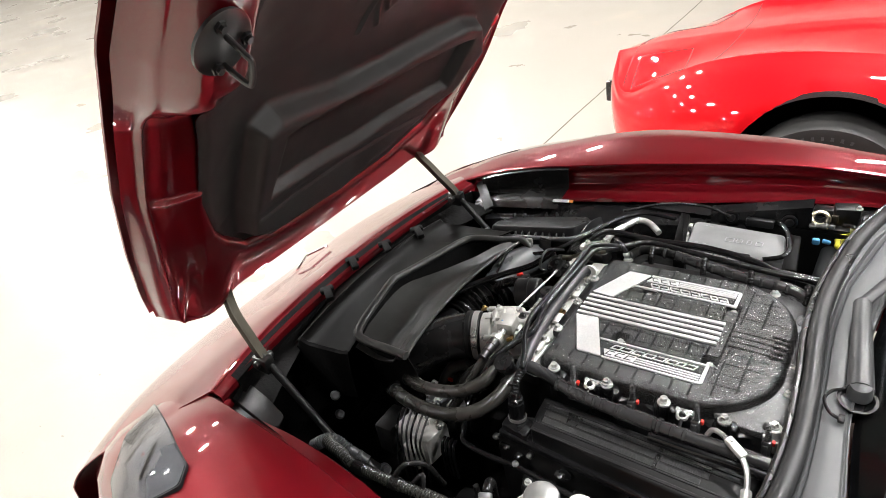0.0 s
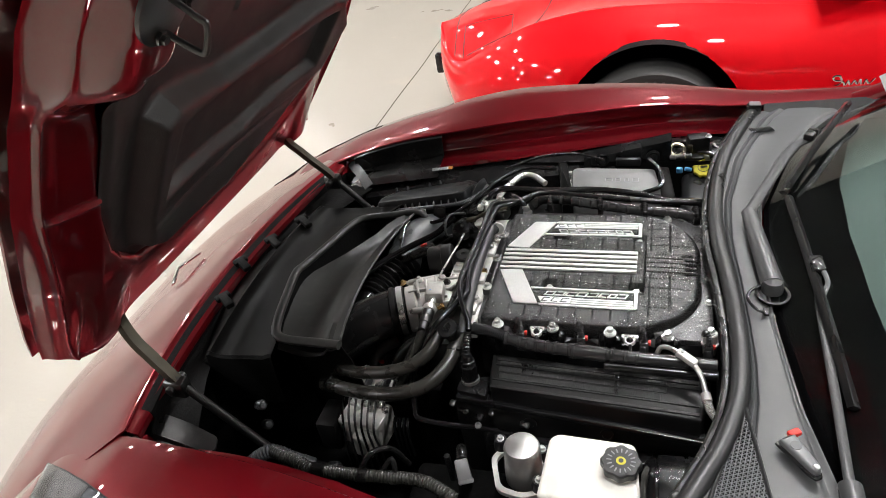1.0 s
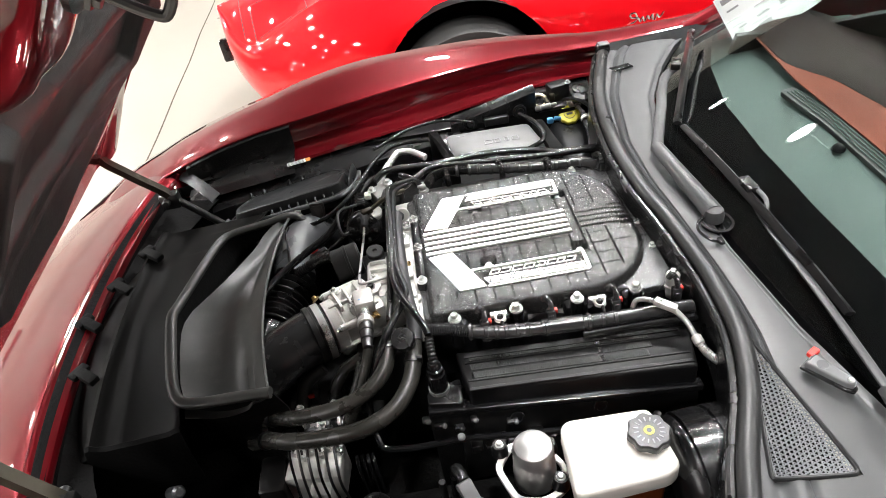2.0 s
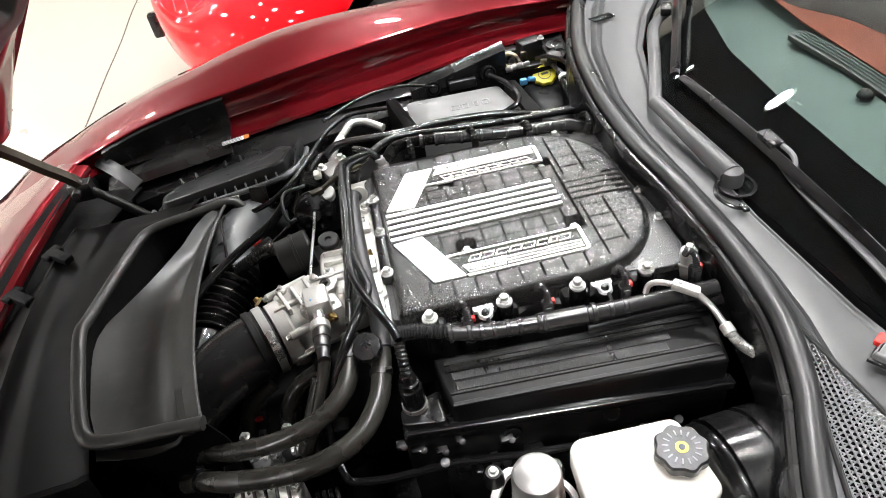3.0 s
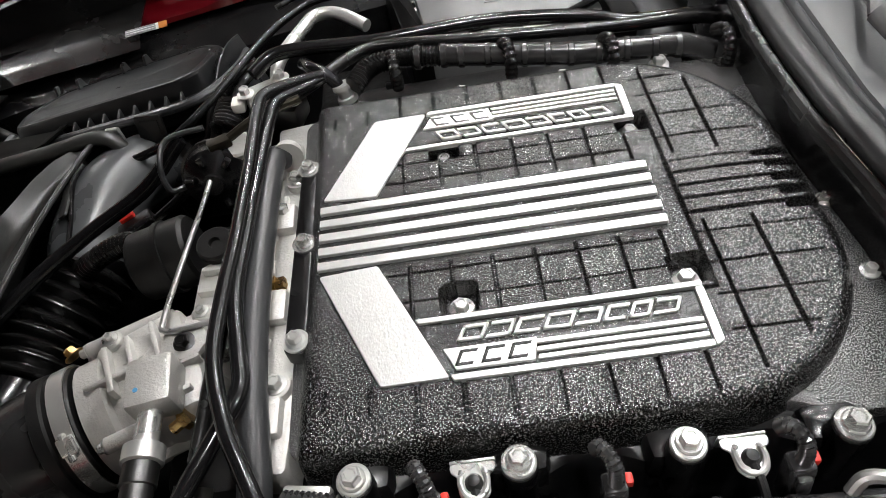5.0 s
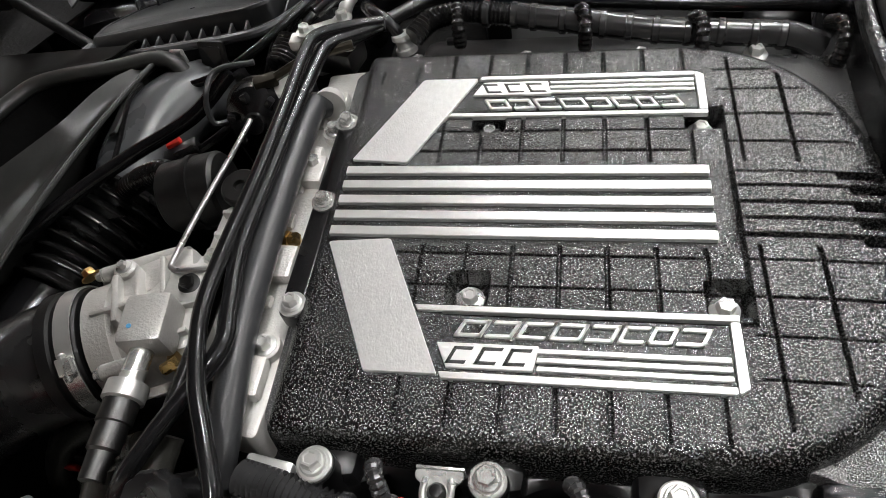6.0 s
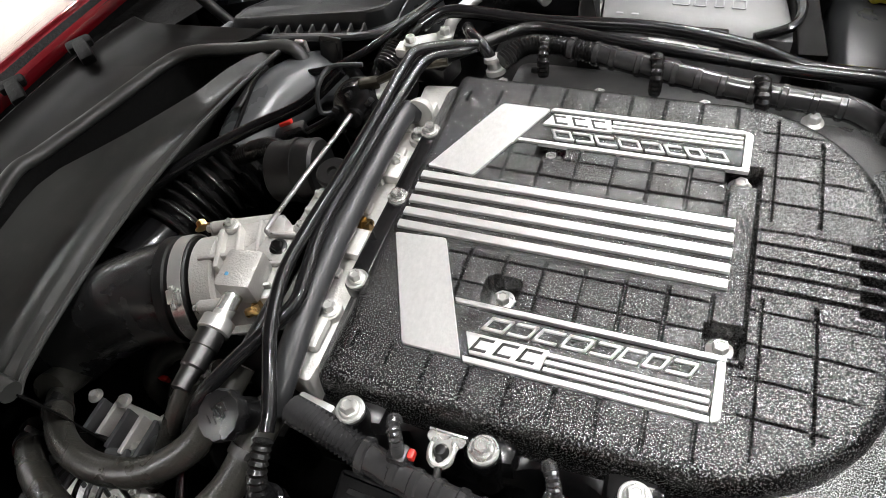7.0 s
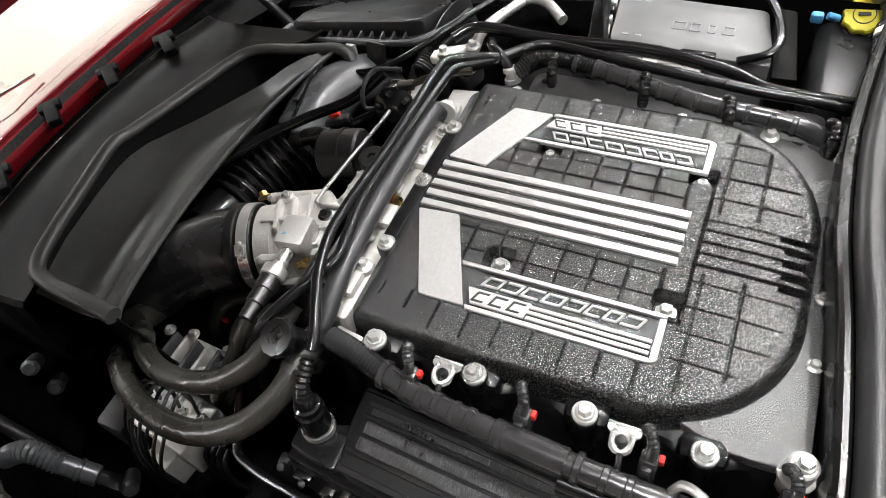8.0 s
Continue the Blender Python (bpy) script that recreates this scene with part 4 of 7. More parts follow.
for k in range(5):
    y = .0362 - .0166 * k
    bright("stripe", [(-.203, y - .0045), (-.203, y + .0045), (.099, y + .0045), (.099, y - .0045)], r=.0008, mat="brushed_y", label="bright machined aluminium bar" if k == 0 else "")
for s in (-1, 1):
    m = (lambda pts: [(x + .002, .0077 - 1.08 * y if s < 0 else .0014 + 1.014 * y) for x, y in pts])
    bright("badge_block", m([(-.203, .046), (-.152, .0425), (-.099, .150), (-.152, .150)]), label="brushed aluminium wing of the badge" if s < 0 else "")
    bright("badge_rail", m([(-.1225, .0985), (.103, .0985), (.103, .103), (-.120, .103)]), r=.001, mat="brushed_y")
    bright("badge_end", m([(.0965, .1035), (.103, .1035), (.1035, .148), (.0985, .1515), (.0965, .1515)]), r=.002, mat="brushed_y")
    bright("badge_foot", m([(-.0985, .1475), (.096, .1475), (.096, .1525), (-.096, .1525)]), r=.001, mat="brushed_y")
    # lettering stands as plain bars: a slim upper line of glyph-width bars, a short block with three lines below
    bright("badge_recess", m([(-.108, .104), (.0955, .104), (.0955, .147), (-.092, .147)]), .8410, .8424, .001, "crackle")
    widths = [.020, .019, .020, .022, .019, .017, .016, .019]
    x0 = -.088
    for k, w in enumerate(widths):
        # slanted frames, each with one side left open in turn
        bars = [((0, .1085), (w, .1085), (w, .1113), (0, .1113)), ((0, .1187), (w, .1187), (w, .1215), (0, .1215))]
        bars += [((0, .1085), (.0028, .1085), (.0028, .1215), (0, .1215))] if k % 3 != 1 else []
        bars += [((w - .0028, .1085), (w, .1085), (w, .1215), (w - .0028, .1215))] if k % 3 != 2 else []
        for b in bars:
            bright("mark_bar", m([(x0 + x + (.1150 - y) * .55, y) for x, y in b]), .8422, .8458, .0008, "brushed_y")
        x0 += w + .0026
    bright("mark_block", m([(-.1025, .1265), (-.030, .1265), (-.034, .1445), (-.0935, .1445)]), .8422, .8462, .001, "brushed_y")
    for a, w in ((-.092, .014), (-.072, .015), (-.052, .015)):
        for b in (((0, .1290), (w, .1290), (w, .1317), (0, .1317)), ((0, .1391), (w, .1391), (w, .1418), (0, .1418)), ((0, .1290), (.0030, .1290), (.0030, .1418), (0, .1418))):
            bright("mark_cut", m([(a + x + (.1354 - y) * .45, y) for x, y in b]), .8460, .8466, .0003, "ink")
    for k in range(3):
        bright("badge_line", m([(-.031, .1282 + .0062 * k), (.0945, .1282 + .0062 * k), (.0945, .1318 + .0062 * k), (-.032, .1318 + .0062 * k)]), .8422, .8462, .0005, "brushed_y")


# ---- supercharger case under the cover ----
case = thing("supercharger_case", "black and grey cast supercharger case bolted below the cover", "engine case")
bm = bmesh.new()
prism(bm, rounded([(-.226, -.190), (-.150, -.193), (.140, -.193), (.175, -.208), (.215, -.208), (.252, -.205), (.252, .120), (.246, .205), (.10, .214), (-.20, .214), (-.232, .196)], .012), .806, .8205, .002)
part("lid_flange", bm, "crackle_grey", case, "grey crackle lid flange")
bm = bmesh.new()
prism(bm, rounded([(-.215, -.200), (.235, -.200), (.240, .200), (-.215, .200)], .02), .68, .8055, .004)
part("case_body", bm, "matt", case, "black cast case body")
BOLTS = [(-.170, -.221), (-.056, -.2225), (.057, -.225), (.165, -.2255)]
for i, (x, y) in enumerate(BOLTS):
    bm = bmesh.new()
    lathe(bm, (x, y, .775), (0, 0, 1), [(0, .0125), (.045, .0123), (.049, .013), (.064, .013), (.066, .0115)], 24)
    box(bm, (x, y + .014, .800), (.046, .030, .046), .010)
    part("bolt_boss", bm, "satin", case)
    bm = bmesh.new()
    lathe(bm, (x, y, .8405), (0, 0, 1), [(0, .0122), (.003, .0122), (.004, .011)], 28)
    part("washer", bm, "steel", case)
    bolt(case, (x, y, .8445), size=.0132, washer=1.4)
bm = bmesh.new()
lathe(bm, (.243, -.206, .790), (0, 0, 1), [(0, .013), (.05, .013), (.052, .011)], 20)
lathe(bm, (.243, -.206, .815), (0, 0, 1), [(0, .017), (.004, .017)], 20)
part("bolt_boss", bm, "cast", case)
bolt(case, (.243, -.206, .842), size=.0125, washer=1.4)
for x, y in ((.238, .165), (.2365, .070), (.2375, -.015), (.2385, -.095)):
    bolt(case, (x + .006, y, .8205), size=.009)
for x in (-.168, -.056, .056, .162):
    bolt(case, (x, .208, .8205), size=.0125)
# scalloped lower skirt along the near side
bm = bmesh.new()
rows = []
for k in range(80):
    x = -.215 + .46 * k / 79
    b = .010 * math.exp(-(min(abs(x - c[0]) for c in BOLTS) / .022) ** 2) - .004 * math.cos(x * 56)
    rows.append([(x, -.192, .8045), (x, -.207 - b * .4, .8040), (x, -.212 - b, .800), (x, -.215 - b, .785), (x, -.220, .755), (x, -.225, .70)])
sheet(bm, rows, .003)
part("case_skirt", bm, "plastic", case, "black scalloped casting")

# ---- near cylinder bank: harness, connectors, clips, coil cover ----
conduit = thing("wiring_loom", "black corrugated wiring loom with taped joints along the engine", "wiring loom")
LOOM = [(-.222, -.232, .836), (-.185, -.240, .838), (-.145, -.250, .832), (-.095, -.260, .829), (-.01, -.268, .828), (.10, -.274, .828), (.17, -.276, .828), (.252, -.277, .826)]
bm = bmesh.new()
loom(bm, LOOM[:3], .0132, .0042, .22, 14)
part("corrugated_sleeve", bm, "loom_skin", conduit)
bm = bmesh.new()
sweep(bm, LOOM[2:], .0125, 14, 8)
part("loom_tube", bm, "loom_skin", conduit)
for x in (-.146, -.118, -.10, -.082, -.062, -.045, -.01, .012, .065, .09, .112, .20):
    y, z = lerp_table([(p[0], p[1], p[2]) for p in LOOM], x)
    bm = bmesh.new()
    rod(bm, (x - .004, y, z), (x + .004, y - .0006, z), .0138 if x not in (-.146, -.01, .065) else .0158, 16)
    part("tape_ring", bm, "loom_skin", conduit)
bm = bmesh.new()
rod(bm, (-.02, -.267, .828), (.055, -.272, .828), .0148, 18)
part("sleeve_joint", bm, "loom_skin", conduit)
bm = bmesh.new()
sweep(bm, [(.05, -.285, .811), (.13, -.287, .811), (.255, -.290, .812)], .010, 12)
part("lower_pipe", bm, "gloss", conduit)


def injector_lead():
    t = thing("injector_connector", "black plug with a ribbed bent lead and red lock", "connector", group="injector connectors")
    bm = bmesh.new()
    box(bm, (0, -.004, -.012), (.017, .017, .044), .004, Euler((radians(-10), 0, 0)).to_matrix())
    box(bm, (-.001, -.013, -.006), (.010, .006, .024), .002, Euler((radians(-10), 0, 0)).to_matrix())
    part("plug", bm, "loom_skin", t)
    bm = bmesh.new()
    loom(bm, [(0, -.002, .006), (.001, .000, .016), (.000, .004, .026), (-.003, .010, .030), (-.006, .016, .027), (-.008, .020, .016)], .0058, .0032, .2, 10)
    part("ribbed_lead", bm, "loom_skin", t)
    bm = bmesh.new()
    box(bm, (.0100, .0015, .004), (.0055, .008, .009), .0015)
    part("lock_tab", bm, "red_clip", t, "red lock tab")
    return t


lead = injector_lead()
lead.location = (-.118, -.243, .838)
for p in ((.003, -.244, .836), (.122, -.245, .836), (.238, -.236, .828)):
    copy_thing(lead, pose(*p))


def clip_bracket():
    t = thing("loom_clip", "shiny tin bracket holding a black push clip", "clip", group="loom clips")
    bm = bmesh.new()
    prism(bm, rounded([(-.016, .010), (.016, .010), (.016, .004), (.011, .001), (.011, -.012), (.005, -.018), (-.005, -.018), (-.011, -.012), (-.011, .001), (-.016, .004)], .003), 0, .0018, .0005, 1)
    box(bm, (0, .0115, -.006), (.032, .002, .016), .0006)
    part("bracket", bm, "steel", t, "shiny tin bracket")
    bm = bmesh.new()
    sweep(bm, [(.0078, .004, .0035), (.0092, -.004, .0035), (.0075, -.011, .0035), (.003, -.0150, .0035), (-.003, -.0150, .0035), (-.0075, -.011, .0035), (-.0092, -.004, .0035), (-.0078, .004, .0035)], .0024, 8)
    part("spring_ring", bm, "steel", t, "bright spring ring")
    bm = bmesh.new()
    lathe(bm, (0, -.005, .001), (0, 0, 1), [(0, .0062), (.004, .0062), (.0075, .004), (.008, .001)], 18)
    sweep(bm, [(0, -.008, .004), (.002, -.022, .0), (.003, -.034, -.008)], .0032, 8)
    box(bm, (.003, -.036, -.010), (.016, .010, .012), .002)
    part("push_clip", bm, "plastic", t)
    return t


cb = clip_bracket()
cb.location = (-.088, -.226, .834)
copy_thing(cb, pose(.095, -.232, .834))

coil = thing("coil_cover", "black ribbed coil cover along the cylinder bank", "engine cover")
bm = bmesh.new()
prism(bm, rounded([(-.180, -.252), (.245, -.280), (.226, -.378), (-.168, -.344), (-.176, -.30)], .006), .742, .788, .006, 3)
part("cover_shell", bm, "coil_black", coil)
for y, w in ((.267, .006), (.282, .004), (.3225, .004), (.340, .007)):
    bm = bmesh.new()
    prism(bm, rounded([(-.166, -y), (.222, -y - .022), (.222, -y - .022 - w), (-.166, -y - w)], .001), .7872, .7900, .0008, 1)
    part("flute", bm, "coil_black", coil)
bm = bmesh.new()
prism(bm, rounded([(-.243, -.308), (-.180, -.288), (-.180, -.345), (-.243, -.336)], .008), .735, .758, .003)
part("front_shelf", bm, "plastic", coil)
bm = bmesh.new()
prism(bm, rounded([(-.245, -.320), (.235, -.370), (.235, -.392), (-.245, -.346)], .004), .735, .747, .003)
part("lower_edge", bm, "gloss", coil)
for y, w, x1 in ((.2735, .0075, .165), (.2885, .014, .165), (.3065, .014, .155)):
    bm = bmesh.new()
    prism(bm, rounded([(-.158, -y), (x1, -y - .0185), (x1, -y - .0185 - w), (-.158, -y - w)], .0015), .7872, .7894, .0004, 1)
    part("ribbed_band", bm, "coil_tex", coil, "finely ribbed band")
bm = bmesh.new()
rows = [[(x, -.345 - .10 * (x + .245) * .5, .735), (x, -.352 - .10 * (x + .245) * .5, .70), (x, -.350 - .10 * (x + .245) * .5, .64), (x, -.34, .50)] for x in (-.245, -.15, 0, .15, .235)]
sheet(bm, rows, .004)
part("side_wall", bm, "matt", coil)
for x in (-.09, .06):
    bm = bmesh.new()
    lathe(bm, (x, -.360 - .05 * (x + .1), .71), (0, -1, .3), [(0, .013), (.004, .013), (.004, .009), (.001, .009)], 18)
    part("plug_boss", bm, "plastic", coil)
for x, w in ((-.17, .022), (-.12, .014), (-.06, .03), (.02, .02), (.09, .016), (.13, .03)):
    bm = bmesh.new()
    box(bm, (x, -.366 - .05 * (x + .2), .662), (w, .03, .022), .005)
    lathe(bm, (x + w, -.378, .665), (0, -.4, 1), [(0, .007), (.012, .007), (.012, .004)], 6)
    part("exhaust_stud", bm, "plastic", coil)

for x, y, z, w in ((-.252, -.350, .728, .014), (-.228, -.356, .716, .024), (-.196, -.360, .706, .018), (-.168, -.360, .722, .012), (-.10, -.368, .708, .020)):
    bm = bmesh.new()
    box(bm, (x, y + .004, z), (w, .014, .009), .003)
    lathe(bm, (x + w * .3, y - .004, z + .004), (0, -.5, 1), [(0, .005), (.008, .005), (.009, .003)], 8)
    part("manifold_lug", bm, "dark_steel", coil)

# silver crimped pipe at the rear of the bank
crimp = thing("crimped_pipe", "silver pipe with crimped ends and a clamp block", "pipe")
bm = bmesh.new()
sweep(bm, [(.146, -.266, .836), (.153, -.262, .848), (.166, -.266, .853), (.184, -.277, .853)], .0046, 10)
sweep(bm, [(.212, -.296, .842), (.224, -.314, .832), (.229, -.334, .824), (.232, -.352, .819)], .0050, 12)
part("bare_pipe", bm, "satin_alu", crimp)
bm = bmesh.new()
box(bm, (.198, -.285, .849), (.040, .015, .013), .003, Euler((0, radians(14), radians(-32))).to_matrix())
bm2 = bolt(crimp, (.191, -.281, .857), size=.006)
part("clamp_block", bm, "cast", crimp, "cast clamp block")
bm = bmesh.new()
loom(bm, [(.232, -.354, .818), (.238, -.374, .813), (.250, -.390, .808), (.268, -.400, .802), (.290, -.404, .796)], .0078, .0026, .10, 12)
part("braided_end", bm, "steel", crimp, "braided silver hose end")
for a, b in (((.230, -.342, .822), (.233, -.358, .817)),):
    bm = bmesh.new()
    rod(bm, a, b, .0090, 16)
    part("ferrule", bm, "cast", crimp)

# fuel pump canister at the front of the bank
can = thing("fuel_line_fitting", "black quick-connect fitting with pale collar on its pipe", "pipe fitting")
bm = bmesh.new()
lathe(bm, (-.219, -.308, .745), (-.02, .10, 1), [(0, .0185), (.010, .0185), (.012, .0172), (.055, .0172), (.058, .0150), (.066, .0150), (.068, .0118), (.080, .0112), (.084, .0090)], 28)
part("body", bm, "gloss", can)
bm = bmesh.new()
lathe(bm, (-.2193, -.3065, .758), (-.02, .10, 1), [(0, .0174), (0, .0192), (.007, .0192), (.007, .0174)], 28, close=False)
part("collar", bm, "satin_alu", can, "pale metal collar")
bm = bmesh.new()
loom(bm, [(-.2205, -.300, .826), (-.221, -.290, .842), (-.221, -.268, .857)], .0088, .0060, .2, 14)
part("boot", bm, "rubber", can)

# oil filler cap
oil = thing("oil_cap", "round black filler cap with raised marks", "cap")
bm = bmesh.new()
ax = Vector((-.10, -.42, .9)).normalized()
c = Vector((-0.266, -0.255, 0.846))
n = 44
prof = []
a, b, d = basis(ax)
rings = []
for h, r, am in ((0, .019, 0), (.002, .0212, .0009), (.011, .0212, .0009), (.014, .0198, .0005), (.0145, .014, 0)):
    rings.append([bm.verts.new(c + d * h + (a * math.cos(k * math.tau / n) + b * math.sin(k * math.tau / n)) * (r + am * math.cos(k * math.tau / n * 11))) for k in range(n)])
for r0, r1 in zip(rings, rings[1:]):
    for k in range(n):
        bm.faces.new((r0[k], r0[(k + 1) % n], r1[(k + 1) % n], r1[k]))
bm.faces.new(rings[-1])
bm.faces.new(rings[0][::-1])
part("cap", bm, "satin", oil)
for k in range(5):
    bm = bmesh.new()
    turn = Matrix((a, b, d)).transposed()
    box(bm, c + d * .0148 + a * (-.009 + .0045 * k) + b * (.002 * (-1) ** k), (.002, .008, .0012), .0004, turn)
    part("mark_bar", bm, "plastic", oil)
bm = bmesh.new()
rod(bm, c - d * .05, c, .016, 20)
part("neck", bm, "satin", oil)

# ---- coolant hoses ----
def hose(label, pts, r, mat="hose", clamps=()):
    t = thing("coolant_hose", label, "hose", group="coolant hoses")
    bm = bmesh.new()
    sweep(bm, pts, r, 18, 8)
    part("tube", bm, mat, t)
    line = smooth_line(pts, 8)
    for q in clamps:
        i = min(max(1, int(q * (len(line) - 1))), len(line) - 2)
        d = (line[i + 1] - line[i - 1]).normalized()
        bm = bmesh.new()
        lathe(bm, line[i] - d * .0045, d, [(0, r + .0005), (0, r + .0022), (.009, r + .0022), (.009, r + .0005)], 24, close=False)
        aa, bb, dd = basis(d)
        box(bm, line[i] + aa * (r + .004), (.010, .006, .008), .001)
        part("spring_clamp", bm, "dark_steel", t)
    return t


hose("dusty black curved coolant hose", [(-.575, -.252, .690), (-.534, -.275, .721), (-.495, -.298, .740), (-.45, -.313, .758), (-.40, -.317, .771), (-.35, -.306, .784), (-.312, -.278, .801), (-.298, -.238, .818), (-.292, -.205, .828)], .0142, clamps=(.12, .88))
hose("dusty black curved coolant hose", [(-.585, -.292, .682), (-.545, -.316, .712), (-.50, -.340, .730), (-.43, -.362, .751), (-.36, -.366, .763), (-.302, -.345, .775), (-.268, -.305, .791), (-.256, -.265, .806), (-.250, -.225, .816)], .0152, clamps=(.12, .86))
hose("short black hose dropping into the bay", [(-.585, -.25, .70), (-.60, -.20, .66), (-.64, -.14, .60)], .020)
hose("thin dusty hose across the bay", [(-.40, -.30, .70), (-.37, -.262, .755), (-.352, -.240, .79)], .011, "hose")
hose("black bent heater hose", [(-.44, -.24, .56), (-.43, -.22, .68), (-.40, -.20, .73), (-.36, -.19, .75)], .013)
hose("black bent heater hose", [(-.52, -.22, .50), (-.51, -.20, .62), (-.49, -.17, .68), (-.45, -.15, .70)], .015)


# ---- radiator shroud ----
shroud = thing("radiator_shroud", "grey-black moulded shroud with a rolled lip and deep air scoop", "shroud")
FRONT = [(-.36, -.880), (-.30, -.902), (-.20, -.930), (-.10, -.945), (0, -.950), (.10, -.942), (.20, -.920), (.30, -.882), (.36, -.850)]
LIP = [(-.516, -.286, .808), (-.58, -.279, .803), (-.656, -.271, .797), (-.694, -.254, .796), (-.716, -.20, .796), (-.735, -.11, .799), (-.746, -.035, .803), (-.743, .005, .796), (-.728, .085, .788), (-.712, .15, .785), (-.694, .213, .783), (-.676, .242, .783), (-.640, .257, .783), (-.58, .270, .783), (-.516, .282, .785), (-.49, .276, .765), (-.475, .268, .725)]


def lip_x(y):
    return lerp_table([(-.30, -.69), (-.25, -.697), (-.20, -.716), (-.11, -.735), (-.03, -.746), (.085, -.728), (.213, -.694), (.245, -.66), (.30, -.60), (.36, -.58)], y)[0]


bm = bmesh.new()
rows = []
for k in range(59):
    y = -.300 + .645 * k / 58
    xf = lerp_table(FRONT, y)[0]
    xl = lip_x(y)
    zc = .800 - .22 * y * y
    xr = min(-.872 + .10 * y * y, xl - .05)
    fx = min(xf, xr - .03)
    pr = [(fx + .004, zc - .062), (fx + .008, zc - .050), (xr - .016, zc - .040), (xr - .010, zc - .037), (xr - .005, zc - .016), (xr + .004, zc - .012), (xr + .012, zc - .018),
          (xr + .03, zc - .022), ((xr + xl) / 2, zc - .018), (xl - .022, zc - .012), (xl - .010, zc - .006), (xl, zc - .004)]
    rows.append([(x, y, z) for x, z in pr])
sheet(bm, rows, .003)
part("front_panel", bm, "shroud", shroud, "flat stepped front panel", sharp=25)
# near and far ends of the panel fall away, shade put into their near-black colour
for y, rr in ((-.300, rows[0]), (.345, rows[-1])):
    bm = bmesh.new()
    s = 1 if y > 0 else -1
    sheet(bm, [[(x, y + s * d, z - e) for x, _, z in rr[1:]] for d, e in ((0, .0), (.006, .006), (.012, .05), (.016, .14))], .002)
    part("end_wall", bm, "dark", shroud)
bm = bmesh.new()
sweep(bm, LIP, .0115, 16, 9, flat=.8)
part("rolled_lip", bm, "flap", shroud, "thick rolled lip")
bm = bmesh.new()
rows = []
NS = 22
for k in range(81):
    t = k / 80
    y = -.283 + .562 * t
    xe = -.520 - .036 * math.sin(math.pi * t) ** .8
    ze = .800 - .014 * t
    fx = lip_x(y) + .012
    turn_ = lerp_table([(-.30, 1.0), (-.06, .995), (0, .93), (.075, .62), (.16, .36), (.28, .20)], y)[0]
    row = []
    for q in range(NS + 1):
        s = turn_ * q / 14 if q <= 14 else turn_ + (1 - turn_) * (q - 14) / (NS - 14)
        x = xe + (fx - xe) * s
        fall = max(0, s - turn_)
        z = ze - .020 * s - .026 * math.sin(min(1, s / max(.25, turn_)) * math.pi) * (1 - .5 * t) - 1.8 * fall ** 1.15
        fold = math.exp(-((s - .20 - .25 * t) / .07) ** 2) + .8 * math.exp(-((s - .48 - .10 * t) / .05) ** 2) - .7 * math.exp(-((s - .33 - .2 * t) / .06) ** 2)
        z += (.008 * fold + .002 * math.sin(s * 31 - t * 3)) * math.sin(math.pi * min(1, s * 3)) * (1 - .7 * t)
        if t < .03:
            z -= (.03 - t) * .18
        row.append((x, y, max(z, .60)))
    rows.append(row)
sheet(bm, rows, .003)
part("scoop_flap", bm, "flap", shroud, "curved flexible grey rubber scoop flap")
bm = bmesh.new()
sweep(bm, [(r[0][0], r[0][1], r[0][2] - .001) for r in rows], .0028, 8, 1)
part("flap_edge", bm, "flap", shroud)
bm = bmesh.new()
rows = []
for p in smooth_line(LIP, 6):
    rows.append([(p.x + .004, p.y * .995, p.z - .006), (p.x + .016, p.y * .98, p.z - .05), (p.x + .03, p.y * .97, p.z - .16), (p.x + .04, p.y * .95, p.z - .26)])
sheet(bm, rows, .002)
# the shade inside the scoop is put into this wall's near-black colour
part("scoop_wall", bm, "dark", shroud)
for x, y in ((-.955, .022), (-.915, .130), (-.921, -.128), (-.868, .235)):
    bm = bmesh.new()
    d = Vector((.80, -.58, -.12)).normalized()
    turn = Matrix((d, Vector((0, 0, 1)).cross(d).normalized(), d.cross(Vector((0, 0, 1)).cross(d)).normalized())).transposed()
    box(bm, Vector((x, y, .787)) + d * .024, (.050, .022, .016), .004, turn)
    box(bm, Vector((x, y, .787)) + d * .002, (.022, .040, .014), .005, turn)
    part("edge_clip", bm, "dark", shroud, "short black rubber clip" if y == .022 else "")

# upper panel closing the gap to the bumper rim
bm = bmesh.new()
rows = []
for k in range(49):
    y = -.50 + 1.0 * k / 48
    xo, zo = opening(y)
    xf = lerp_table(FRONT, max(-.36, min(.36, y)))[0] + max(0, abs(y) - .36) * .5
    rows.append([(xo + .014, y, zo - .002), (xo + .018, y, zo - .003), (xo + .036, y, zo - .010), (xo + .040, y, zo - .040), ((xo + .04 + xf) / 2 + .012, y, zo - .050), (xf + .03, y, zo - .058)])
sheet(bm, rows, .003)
# near-black colour paints the dark gap behind the rim onto the panel
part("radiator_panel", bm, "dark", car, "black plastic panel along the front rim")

# ---- intake: air box, tube, bellows, elbow ----
ab = thing("air_box", "grey-black ribbed air filter box with clipped lid", "air box")
OUT = [(-.695, .345), (-.415, .322), (-.380, .345), (-.360, .455), (-.395, .490), (-.50, .494), (-.665, .480), (-.705, .42)]


def lid_z(x, y):
    return .770 + (x + .525) * .16 - (y - .35) * .24


